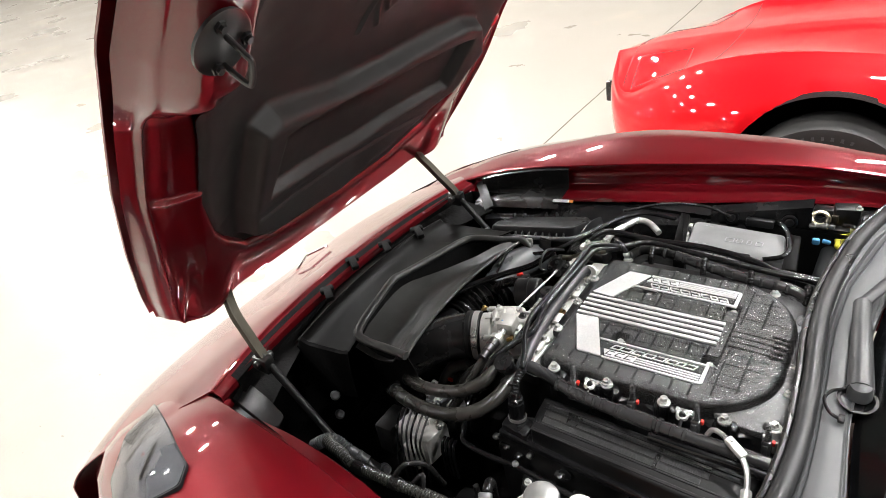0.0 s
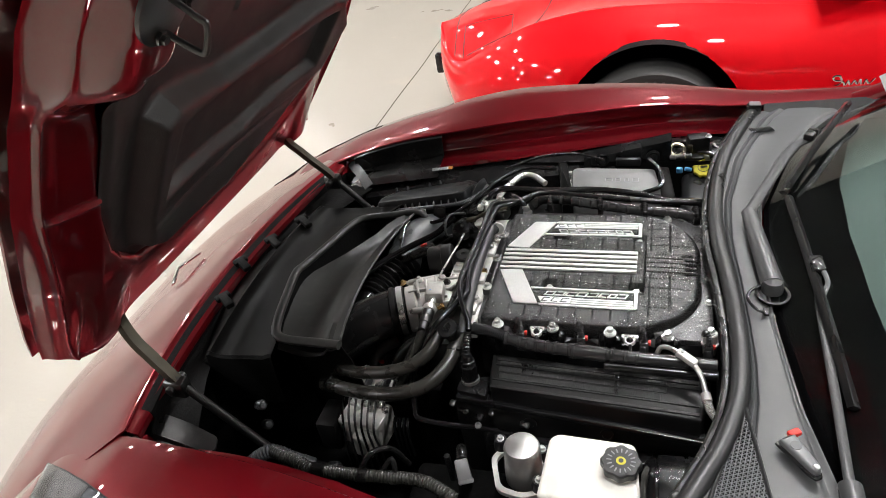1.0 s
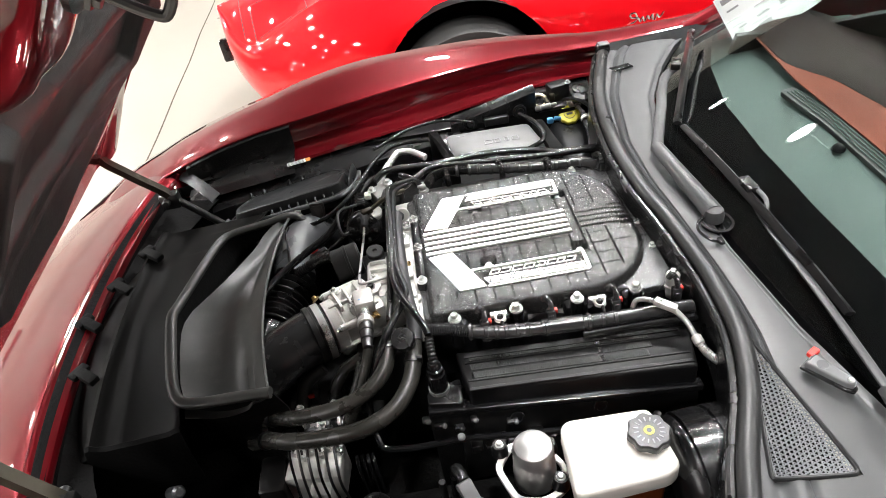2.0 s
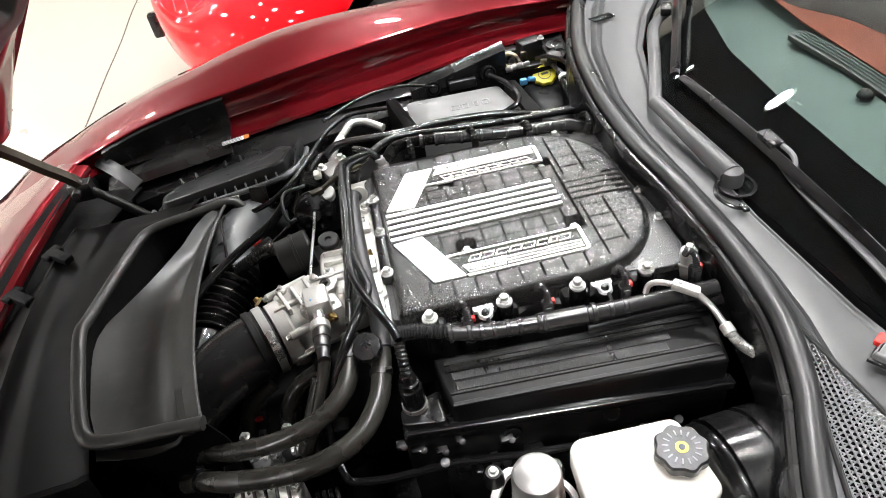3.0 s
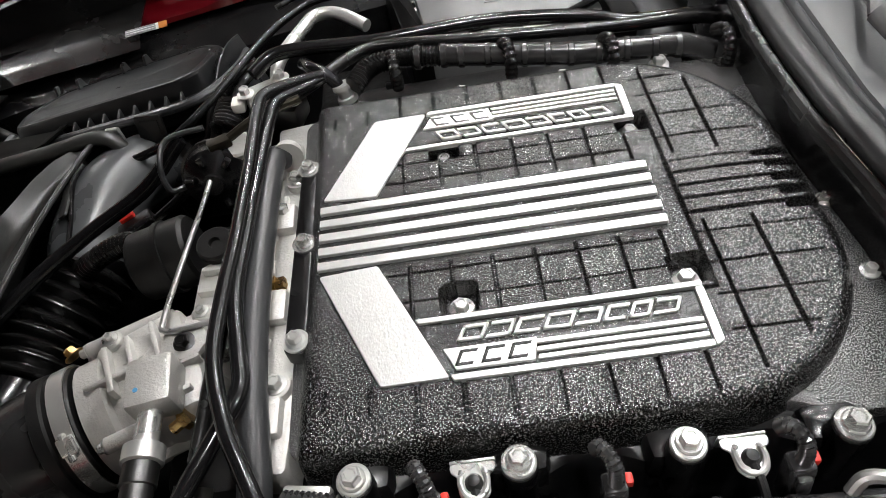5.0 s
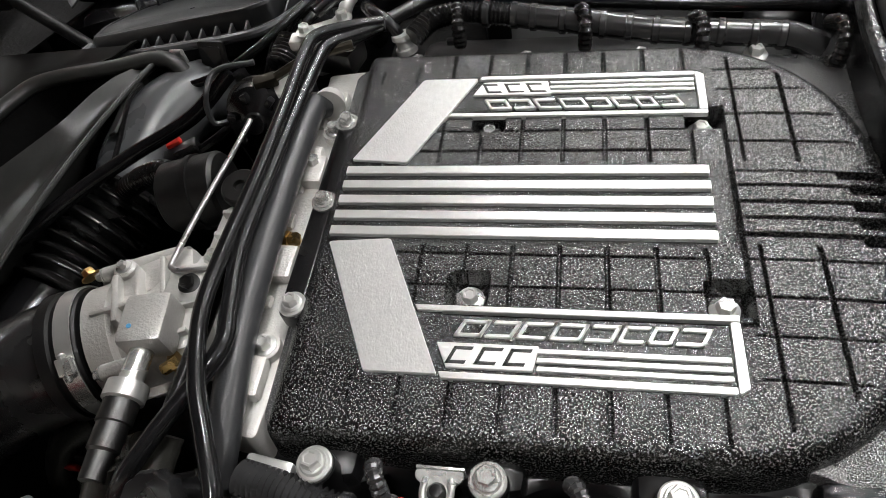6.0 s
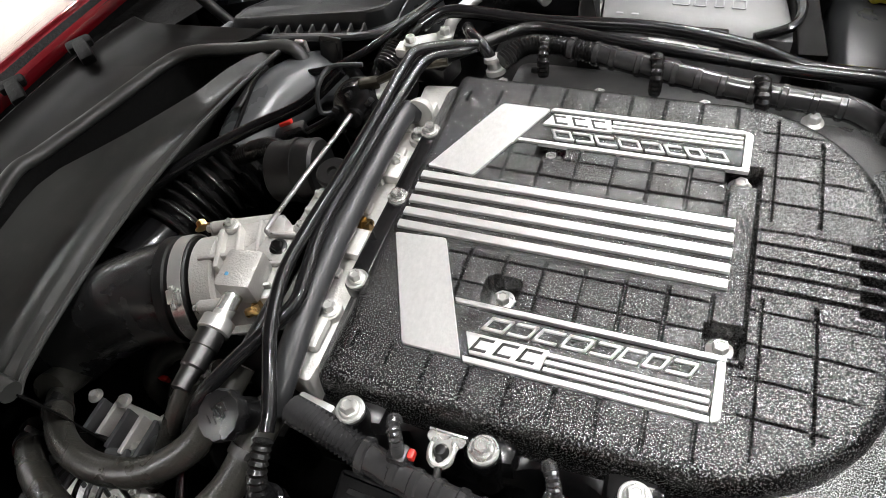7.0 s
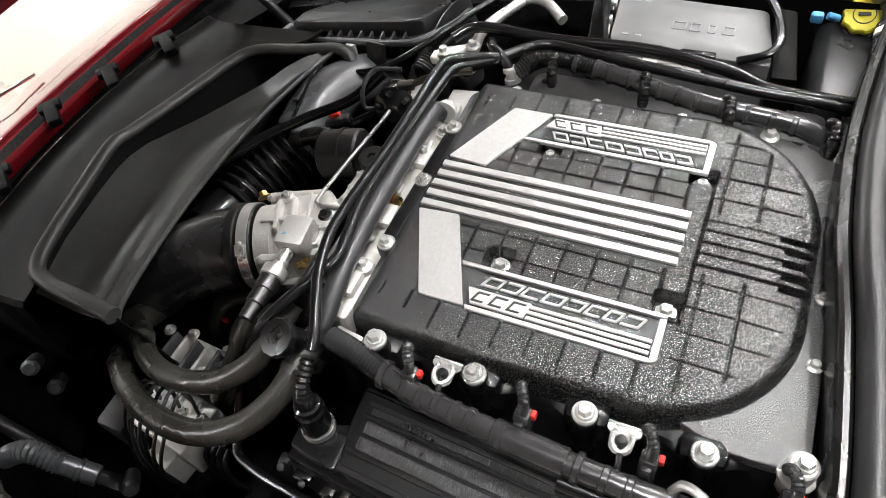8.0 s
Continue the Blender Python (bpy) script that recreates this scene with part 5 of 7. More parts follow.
def lid_ring(f, dz, push=0.0):
    """A ring inside the lid's outline; push draws its near edge back."""
    cx, cy = -.530, .412
    out = []
    for x, y in rounded(OUT, .014, 3):
        px, py = cx + (x - cx) * f, cy + (y - cy) * f
        py += push * max(0, (cy - py) / .08)
        out.append((px, py, lid_z(px, py) + dz))
    return out


bm = bmesh.new()
sheet(bm, [lid_ring(1.03, -.034), lid_ring(1.03, -.012), lid_ring(1.01, -.009), lid_ring(.985, -.009), lid_ring(.97, -.014, .004), lid_ring(.95, -.014, .012), lid_ring(.93, -.010, .020), lid_ring(.90, .012, .024), lid_ring(.885, .0155, .026), lid_ring(.84, .0165, .028),
           lid_ring(.825, .0150, .028), lid_ring(.02, .0150)], closed=True)
part("lid", bm, "lid_grey", ab, "smooth dark grey stepped lid")
for x in (-.650, -.615, -.543, -.508):
    bm = bmesh.new()
    y = .468 + .10 * (x + .65)
    prism(bm, rounded([(-.012, 0), (.012, 0), (.006, .022), (-.004, .024)], .003), -.0018, .0018, .0004, 1)
    bmesh.ops.transform(bm, matrix=Matrix.Translation((x, y, lid_z(x, y) + .006)) @ Matrix.Rotation(radians(82), 4, "Z") @ Matrix.Rotation(radians(90), 4, "X"), verts=bm.verts)
    part("lid_rib", bm, "lid_grey", ab)
for k in range(9):
    x = -.600 + .0235 * k
    y = .341 - .08 * (x + .60)
    bm = bmesh.new()
    box(bm, (x, y, lid_z(x, y) - .004), (.0036, .026, .012), .001, Matrix.Rotation(radians(10), 3, "Z"))
    part("slot_rib", bm, "lid_grey", ab)
bm = bmesh.new()
rim = [(-.712, .40), (-.700, .340), (-.62, .331), (-.52, .322), (-.415, .313), (-.376, .335), (-.352, .40), (-.350, .455)]
sweep(bm, [(x, y, lid_z(x, y) - .006) for x, y in rim], .0060, 10, 6)
part("lid_rim", bm, "tube_grey", ab)
bm = bmesh.new()
sheet(bm, [[(-.378 + .020 * q + .012 * a, .330 + .155 * a, .775 - .085 * q + .02 * math.sin(a * 3)) for a in [c / 8 for c in range(9)]] for q in (0, .3, .6, 1)], .003)
part("end_wall", bm, "lid_grey", ab)
bm = bmesh.new()
prism(bm, rounded([(-.018, -.030), (.018, -.030), (.018, .024), (-.018, .024)], .003), 0, .005, .001)
prism(bm, rounded([(-.013, -.024), (.013, -.024), (.013, .018), (-.013, .018)], .002), .005, .0065, .0004)
bmesh.ops.transform(bm, matrix=Matrix.Translation((-.456, .300, .768)) @ Euler((radians(72), 0, radians(-6))).to_matrix().to_4x4(), verts=bm.verts)
part("clip_plate", bm, "plastic", ab, "black rectangular clip plate")
for x in (-.645, -.575, -.505):
    y = .312 - .06 * (x + .645)
    bm = bmesh.new()
    box(bm, (x, y, lid_z(x, y) - .018), (.014, .006, .030), .002)
    lathe(bm, (x, y - .004, lid_z(x, y) - .004), (1, 0, 0), [(-.008, .004), (.008, .004)], 10)
    part("spring_clip", bm, "steel" if x > -.52 else "plastic", ab)
bm = bmesh.new()
box(bm, (-.52, .38, .66), (.24, .14, .16), .02)
part("base", bm, "plastic", ab)

duct = thing("intake_tube", "grey intake tube with ribbed bellows and black rubber elbow", "intake tube")
bm = bmesh.new()
sweep(bm, [(-.452, .325, .690), (-.482, .288, .722), (-.509, .225, .737), (-.519, .165, .733), (-.516, .115, .720)], .047, 28, 8, flat=.95)
part("rigid_tube", bm, "tube_grey", duct, "smooth grey rigid tube")
bm = bmesh.new()
prism(bm, rounded([(-.006, -.045), (.006, -.045), (.009, .045), (-.009, .045)], .004), 0, .003, .001)
bmesh.ops.transform(bm, matrix=Matrix.Translation((-.533, .195, .7795)) @ Euler((radians(-2), radians(-24), radians(10))).to_matrix().to_4x4(), verts=bm.verts)
part("badge_slot", bm, "ink", duct)
bm = bmesh.new()
path = [(-.512, .118, .720), (-.532, .075, .712), (-.552, .030, .705), (-.565, -.020, .702)]
sweep(bm, even(path, .002), .05, 30, raw=True, radius=lambda s: .041 + .011 * abs(math.sin(math.pi * s / .017)) ** 1.5)
part("bellows", bm, "rubber", duct, "ribbed black rubber bellows")
bm = bmesh.new()
sweep(bm, [(-.562, -.010, .702), (-.572, -.050, .705), (-.575, -.085, .71)], .042, 24, 6)
part("bellows_cuff", bm, "gloss", duct)
bm = bmesh.new()
sweep(bm, [(-.655, -.195, .640), (-.618, -.178, .678), (-.570, -.158, .715), (-.520, -.139, .741), (-.478, -.123, .754), (-.452, -.113, .757)], .05, 32, 8,
      radius=lambda s: .046 + .010 * min(1, s / .06))
part("elbow", bm, "elbow_rubber", duct, "rounded black rubber elbow")
AX = Vector((.93, .37, 0.0)).normalized()
RC = Vector((-.440, -.108, .757))
bm = bmesh.new()
lathe(bm, RC - AX * .022, AX, [(0, .0565), (.002, .0605), (.012, .0605), (.014, .058), (.034, .058), (.036, .0565)], 44)
part("elbow_lip", bm, "matt", duct)
clamp(duct, RC + AX * .004, AX, .0585, .014, "steel")
bolt(duct, RC + Vector((-.004, .055, .040)), (-.6, .5, .4), .011, "brass")

# ---- throttle body and front cover castings ----
tb = thing("throttle_body", "cast aluminium throttle body with ribs and bolted motor", "throttle body")
bm = bmesh.new()
lathe(bm, RC + AX * .016, AX, [(0, .050), (.002, .055), (.024, .056), (.028, .0505), (.06, .050), (.075, .056), (.085, .058), (.11, .056), (.14, .060), (.16, .060)], 44)
part("barrel", bm, "cast", tb)
for q in range(7):
    ang = math.tau * q / 7
    a, b, d = basis(AX)
    o = a * math.cos(ang) + b * math.sin(ang)
    bm = bmesh.new()
    turn = Matrix((o, d.cross(o), d)).transposed()
    box(bm, RC + AX * .07 + o * .053, (.012, .005, .085), .0015, turn)
    part("rib", bm, "cast", tb)
    if q % 2 == 0:
        bm = bmesh.new()
        rod(bm, RC + AX * .030 + o * .064, RC + AX * .105 + o * .064, .0075, 14)
        part("lug", bm, "cast", tb)
        bolt(tb, RC + AX * .030 + o * .064, -AX, .008)
bm = bmesh.new()
box(bm, (-.375, -.055, .795), (.085, .036, .030), .008, Euler((0, radians(-6), radians(22))).to_matrix())
box(bm, (-.335, -.100, .79), (.055, .075, .055), .012, Euler((0, 0, radians(22))).to_matrix())
box(bm, (-.300, -.03, .775), (.070, .12, .07), .012)
part("housing", bm, "cast", tb, "blocky cast housing")
for k, (x, y, z, sx, sy, sz, a) in enumerate(((-.395, -.085, .800, .006, .05, .034, 22), (-.375, -.078, .806, .005, .052, .026, 22), (-.352, -.070, .812, .005, .055, .022, 22), (-.335, -.125, .812, .05, .005, .024, 22),
                                             (-.330, -.095, .818, .044, .004, .012, 22), (-.300, .010, .812, .05, .005, .014, 0), (-.300, -.015, .812, .05, .005, .014, 0), (-.300, -.062, .812, .06, .006, .018, 0), (-.278, -.03, .812, .006, .10, .020, 0))):
    bm = bmesh.new()
    box(bm, (x, y, z), (sx, sy, sz), .0015, Euler((0, 0, radians(a))).to_matrix())
    part("casting_rib", bm, "cast", tb)
for x, y, z in ((-.402, -.052, .812), (-.362, -.105, .812), (-.318, -.038, .815), (-.286, .012, .814), (-.288, -.088, .814)):
    bm = bmesh.new()
    lathe(bm, (x, y, z - .02), (0, 0, 1), [(0, .011), (.020, .010), (.022, .008), (.022, .001)], 18)
    part("boss", bm, "cast", tb)
    bolt(tb, (x, y, z + .002), size=.008)
bm = bmesh.new()
lathe(bm, (-.424, -.050, .792), (.93, .30, .05), [(0, .006), (.001, .0115), (.008, .012), (.010, .0095), (.018, .0095), (.020, .012), (.034, .0125), (.036, .010), (.075, .011)], 20)
part("shaft_boss", bm, "cast", tb)
bm = bmesh.new()
prism(bm, rounded([(-.020, -.016), (.012, -.020), (.024, .000), (.010, .022), (-.018, .016)], .006), 0, .006, .001)
bmesh.ops.translate(bm, vec=(-.326, -.072, .818), verts=bm.verts)
part("lever_plate", bm, "cast", tb)
bolt(tb, (-.324, -.074, .824), (0, -.2, 1), .011, "dark_steel")

sens = thing("pressure_sensor", "square silver pressure sensor on a threaded fitting", "sensor")
bm = bmesh.new()
d0 = (Vector((-.334, -.222, .832)) - Vector((-.338, -.105, .832))).normalized()
turn = Matrix.Rotation(radians(8), 3, "Z")
box(bm, (-.338, -.118, .830), (.040, .046, .032), .006, turn)
part("body", bm, "cast", sens)
bm = bmesh.new()
lathe(bm, (-.338, -.136, .828), d0, [(0, .012), (.003, .0125), (.004, .0095), (.032, .0095), (.033, .016), (.046, .016), (.048, .0125)], 20)
part("fitting", bm, "steel", sens, "bare steel fitting")
bm = bmesh.new()
lathe(bm, Vector((-.338, -.136, .828)) + d0 * .046, d0, [(0, .0135), (.018, .0135), (.019, .012), (.038, .012), (.040, .010), (.060, .009)], 20)
part("black_end", bm, "dark_steel", sens)
bm = bmesh.new()
lathe(bm, (-.345, -.128, .846), (0, 0, 1), [(0, .0022), (.0006, .002)], 10)
part("paint_dot", bm, "blue_clip", sens)
bm = bmesh.new()
sweep(bm, [(-.333, -.230, .826), (-.345, -.258, .80), (-.375, -.29, .74), (-.395, -.305, .70)], .0095, 12)
part("lead", bm, "hose", sens)

motor = thing("bypass_motor", "black cylindrical bypass motor", "actuator")
bm = bmesh.new()
lathe(bm, (-.408, .052, .787), (.95, .18, .10), [(0, .033), (.003, .0365), (.030, .037), (.0305, .039), (.036, .039), (.0365, .037), (.058, .037), (.062, .034)], 36)
part("can", bm, "matt", motor)
bm = bmesh.new()
loom(bm, [(-.404, .072, .800), (-.43, .082, .795), (-.462, .085, .780), (-.50, .09, .755)], .013, .006, .1, 12)
part("lead", bm, "rubber", motor)
bm = bmesh.new()
lathe(bm, (-.311, .034, .820), (0, -.15, 1), [(0, .019), (.008, .019), (.010, .017), (.010, .006), (.006, .005)], 24)
part("stop_pad", bm, "matt", motor)

act = thing("vacuum_actuator", "black round vacuum actuator with a steel push rod", "actuator")
bm = bmesh.new()
aa = Vector((.06, -.92, .36)).normalized()
lathe(bm, (-.337, .184, .792), aa, [(0, .026), (.004, .034), (.020, .038), (.0205, .041), (.027, .041), (.0275, .038), (.040, .035), (.046, .024), (.052, .012), (.058, .011)], 36)
part("canister", bm, "satin", act)
for q in range(6):
    a, b, d = basis(aa)
    o = a * math.cos(math.tau * q / 6) + b * math.sin(math.tau * q / 6)
    bm = bmesh.new()
    box(bm, Vector((-.337, .184, .792)) + d * .046 + o * .026, (.010, .007, .012), .0015, Matrix((o, d.cross(o), d)).transposed())
    part("fin", bm, "satin", act)
bm = bmesh.new()
sweep(bm, [(-.333, .128, .822), (-.335, .084, .824), (-.342, .01, .826), (-.347, -.050, .826), (-.344, -.060, .826), (-.332, -.062, .826), (-.29, -.055, .826)], .0027, 10)
part("push_rod", bm, "satin_alu", act, "dull plated push rod")
bm = bmesh.new()
sweep(bm, [(-.372, .150, .80), (-.386, .142, .806), (-.391, .158, .828), (-.385, .188, .838), (-.345, .200, .838)], .0034, 8)
part("vacuum_pipe", bm, "pipe_grey", act)
bm = bmesh.new()
lathe(bm, (-.305, .175, .818), (0, -.3, 1), [(0, .015), (.010, .0165), (.014, .0165), (.016, .014), (.0163, .001)], 28)
part("grey_cap", bm, "cast", act, "round grey cap")
bm = bmesh.new()
box(bm, (-.322, .168, .838), (.026, .014, .012), .003, Euler((0, 0, radians(25))).to_matrix())
part("tan_plug", bm, "bronze", act)
bm = bmesh.new()
sweep(bm, [(-.31, .170, .842), (-.275, .185, .853), (-.23, .200, .856)], .005, 8)
part("tan_pipe", bm, "bronze", act)

plug = thing("harness_plug", "black wiring plug with a red locking tab", "connector")
bm = bmesh.new()
box(bm, (-.452, .150, .748), (.044, .024, .022), .004, Euler((0, radians(-10), radians(24))).to_matrix())
part("plug", bm, "plastic", plug)
bm = bmesh.new()
box(bm, (-.464, .160, .758), (.018, .012, .010), .003, Euler((0, radians(-10), radians(24))).to_matrix())
part("lock_tab", bm, "red_clip", plug, "red locking tab")
bm = bmesh.new()
sweep(bm, [(-.43, .155, .752), (-.40, .17, .765), (-.36, .19, .79)], .006, 8)
part("lead", bm, "rubber", plug)

tie = thing("radiator_hose", "thin black hose running from the shroud to the actuator", "hose")
bm = bmesh.new()
sweep(bm, [(-.585, .01, .765), (-.535, .07, .775), (-.48, .115, .787), (-.42, .158, .800), (-.375, .195, .830)], .0085, 12)
part("tube", bm, "gloss", tie)
bm = bmesh.new()
sweep(bm, [(-.514, .10, .768), (-.517, .126, .772), (-.519, .150, .777), (-.527, .204, .785), (-.523, .234, .785)], .0030, 8)
part("tie_wire", bm, "gloss", tie)

# ---- front flange strip with bolts, black ledge and three long pipes ----
strip = thing("intake_flange", "bare cast aluminium flange with bolts across the engine front", "engine casting")
bm = bmesh.new()
prism(bm, rounded([(-.262, -.195), (-.228, -.200), (-.222, -.10), (-.225, .06), (-.222, .12), (-.222, .205), (-.265, .20), (-.258, .05), (-.262, -.08)], .006), .775, .818, .003)
part("flange", bm, "cast", strip)
for x, y, s in ((-.243, .145, .02), (-.245, .055, .016), (-.246, -.05, .018), (-.243, -.155, .02)):
    bm = bmesh.new()
    box(bm, (x, y, .822), (.022, .034, .014), .004)
    part("pad", bm, "cast", strip)
for x, y, z in ((-.236, .106, .826), (-.238, -.129, .826), (-.246, .062, .826)):
    bm = bmesh.new()
    lathe(bm, (x, y, .80), (0, 0, 1), [(0, .012), (z - .80, .012)], 20)
    part("boss", bm, "cast", strip)
    bolt(strip, (x, y, z), size=.0115, washer=1.6)
bm = bmesh.new()
prism(bm, rounded([(-.230, -.108), (-.212, -.112), (-.208, .112), (-.227, .116)], .005), .822, .8385, .002)
part("black_ledge", bm, "satin", strip)
for x, y in ((-.219, .103), (-.2185, .005), (-.2195, -.099)):
    bm = bmesh.new()
    lathe(bm, (x, y, .8385), (0, 0, 1), [(0, .011), (.002, .011)], 24)
    part("washer", bm, "steel", strip)
    bolt(strip, (x, y, .8405), size=.011, washer=1.5)
bm = bmesh.new()
lathe(bm, (-.268, -.026, .822), (1, 0, .15), [(0, .005), (.012, .005), (.012, .008), (.022, .008), (.022, .006), (.030, .006)], 6)
part("brass_nipple", bm, "brass", strip, "brass nipple")
bm = bmesh.new()
lathe(bm, (-.33, -.145, .805), (.8, .5, .2), [(0, .005), (.010, .005), (.010, .009), (.018, .009)], 6)
part("brass_nipple", bm, "brass", strip)
for k in range(9):
    bm = bmesh.new()
    random.seed(40 + k)
    y = -.17 + .042 * k
    box(bm, (-.255 + random.uniform(-.006, .006), y, .812), (.012, random.uniform(.012, .022), .022), .003)
    part("casting_step", bm, "cast", strip)
bm = bmesh.new()
box(bm, (-.207, -.222, .826), (.036, .014, .012), .003, Euler((0, 0, radians(-8))).to_matrix())
part("tab", bm, "steel", strip)


def pipe(label, pts, r, mat="gloss", seg=14):
    t = thing("engine_pipe", label, "pipe", group="pipes across the engine")
    bm = bmesh.new()
    sweep(bm, pts, r, seg, 8)
    part("tube", bm, mat, t)
    return t


p1 = pipe("thin gloss black pipe bent across the engine front", [(-.21, .245, .850), (-.235, .222, .862), (-.262, .195, .872), (-.267, .165, .874), (-.267, .087, .873), (-.269, 0, .872), (-.273, -.073, .871), (-.271, -.128, .872), (-.256, -.180, .872), (-.240, -.215, .868), (-.226, -.245, .862), (-.2215, -.262, .857)], .0064)
p2 = pipe("thin gloss black pipe bent across the engine front", [(-.205, .255, .842), (-.225, .225, .852), (-.252, .195, .861), (-.258, .165, .862), (-.262, .090, .862), (-.265, .006, .862), (-.266, -.06, .862), (-.256, -.12, .862), (-.252, -.150, .862), (-.268, -.185, .858), (-.288, -.218, .85), (-.306, -.245, .835), (-.33, -.265, .79), (-.345, -.275, .74)], .0070)
p3 = pipe("thick satin black pipe across the engine front", [(-.250, .132, .836), (-.257, .115, .843), (-.258, .022, .843), (-.256, -.069, .843), (-.252, -.14, .840), (-.246, -.20, .832), (-.247, -.235, .818)], .0128, "pipe_grey", 20)
pipe("black wiring bundle along the pipes", [(-.20, .27, .83), (-.24, .235, .845), (-.268, .18, .855), (-.274, .08, .853), (-.278, -.02, .850), (-.283, -.11, .845), (-.290, -.19, .835)], .0065, "rubber")
bm = bmesh.new()
lathe(bm, (-.243, .140, .838), (0, -1, .1), [(0, .013), (.010, .0165), (.012, .0165)], 20)
part("end_boss", bm, "cast", p3)


# ---- far side: pipes, loom, fuse box, coolant tank ----
pipe("long black refrigerant pipe behind the engine", [(-.300, .290, .835), (-.275, .312, .842), (-.235, .315, .843), (-.15, .312, .840), (-.018, .320, .838), (.090, .306, .834), (.148, .285, .830), (.215, .285, .826), (.27, .30, .815)], .0085)
pipe("long black pipe behind the engine", [(-.245, .205, .852), (-.212, .245, .846), (-.165, .292, .842), (-.12, .297, .840), (-.038, .288, .838), (.063, .278, .836), (.136, .272, .834), (.23, .272, .828), (.275, .28, .80)], .0075, "satin")
pipe("thin bright pipe behind the engine", [(-.06, .305, .828), (.0, .308, .828), (.06, .300, .827)], .0045, "steel")
pipe("black pipe running along the air box", [(-.660, .262, .735), (-.55, .256, .750), (-.45, .258, .770), (-.395, .276, .790), (-.350, .330, .803), (-.31, .42, .802), (-.28, .47, .800), (-.235, .505, .800), (-.15, .500, .800)], .0055)
pipe("bare aluminium bent pipe by the fuse box", [(-.295, .345, .775), (-.284, .365, .800), (-.255, .418, .808), (-.236, .448, .808), (-.205, .446, .806), (-.168, .415, .800)], .0088, "steel")
pipe("black cable hanging in the bay corner", [(-.30, .50, .80), (-.20, .565, .805), (-.10, .590, .800), (-.02, .570, .79)], .004, "rubber")
pipe("black cable along the air box", [(-.38, .28, .75), (-.36, .32, .79), (-.335, .36, .80), (-.325, .40, .78)], .006, "rubber")
pipe("black cable along the air box", [(-.36, .26, .74), (-.345, .31, .785), (-.318, .36, .795), (-.30, .41, .77)], .006, "rubber")
pipe("black cable along the air box", [(-.395, .27, .73), (-.375, .33, .78), (-.35, .38, .785), (-.345, .42, .76)], .006, "rubber")

lf = thing("rear_wiring_loom", "black taped wiring loom with ribbed branches behind the cover", "wiring loom")
LF = [(-.175, .232, .838), (-.155, .258, .842), (-.12, .268, .840), (-.067, .263, .838), (.004, .247, .837), (.072, .232, .836), (.131, .227, .834), (.19, .222, .832), (.222, .215, .822)]
bm = bmesh.new()
loom(bm, LF[:4], .0125, .0045, .18, 14)
part("corrugated_sleeve", bm, "rubber", lf)
bm = bmesh.new()
sweep(bm, LF[3:], .0128, 14, 8)
part("loom_tube", bm, "loom_skin", lf)
for x in (-.10, -.07, -.05, -.02, .02, .045, .07, .10, .13, .16, .185):
    y, z = lerp_table([(p[0], p[1], p[2]) for p in LF], x)
    bm = bmesh.new()
    rod(bm, (x - .004, y, z), (x + .004, y - .001, z), .0142, 16)
    part("tape_ring", bm, "loom_skin", lf)
for x, y in ((-.128, .236), (.0, .225), (.108, .205), (.226, .190)):
    bm = bmesh.new()
    loom(bm, [(x - .004, y + .030, .845), (x, y + .014, .856), (x + .002, y - .002, .848), (x + .002, y - .004, .825)], .0075, .0055, .22, 12)
    part("ribbed_branch", bm, "rubber", lf)
for x, y, m in ((-.135, .232, "plastic"), (.155, .236, "red_clip"), (.17, .226, "steel")):
    bm = bmesh.new()
    box(bm, (x, y, .831), (.010, .006, .007), .0015)
    part("tab", bm, m, lf)

block = thing("line_block", "grey clutter of fittings and bolts at the engine's front corner", "fitting")
bm = bmesh.new()
box(bm, (-.285, .275, .800), (.055, .052, .040), .006, Euler((0, 0, radians(25))).to_matrix())
part("casting", bm, "satin_alu", block)
bm = bmesh.new()
box(bm, (-.262, .235, .818), (.05, .04, .03), .006, Euler((0, 0, radians(-15))).to_matrix())
part("bracket", bm, "dark_steel", block)
for x, y, z, s in ((-.31, .27, .823, .012), (-.27, .292, .823, .013), (-.262, .243, .834, .010), (-.245, .225, .834, .009)):
    bolt(block, (x, y, z), size=s)
bm = bmesh.new()
sweep(bm, [(-.19, .243, .826), (-.205, .250, .846), (-.222, .262, .850), (-.235, .285, .842)], .0075, 12)
part("elbow", bm, "gloss", block)
bm = bmesh.new()
lathe(bm, (-.186, .238, .815), (-.2, .2, 1), [(0, .012), (.006, .012), (.007, .009), (.016, .009), (.017, .012), (.022, .011)], 12)
part("sensor_nut", bm, "steel", block)

comp = thing("tensioner_spring", "small black ribbed canister beside the engine pipes", "canister")
bm = bmesh.new()
sweep(bm, even([(-.345, .250, .79), (-.335, .285, .80)], .0012), .02, 20, raw=True, radius=lambda s: .017 + .003 * abs(math.sin(math.pi * s / .005)))
part("coil", bm, "rubber", comp)
bm = bmesh.new()
box(bm, (-.322, .268, .812), (.016, .02, .014), .003)
part("white_tag", bm, "white", comp)

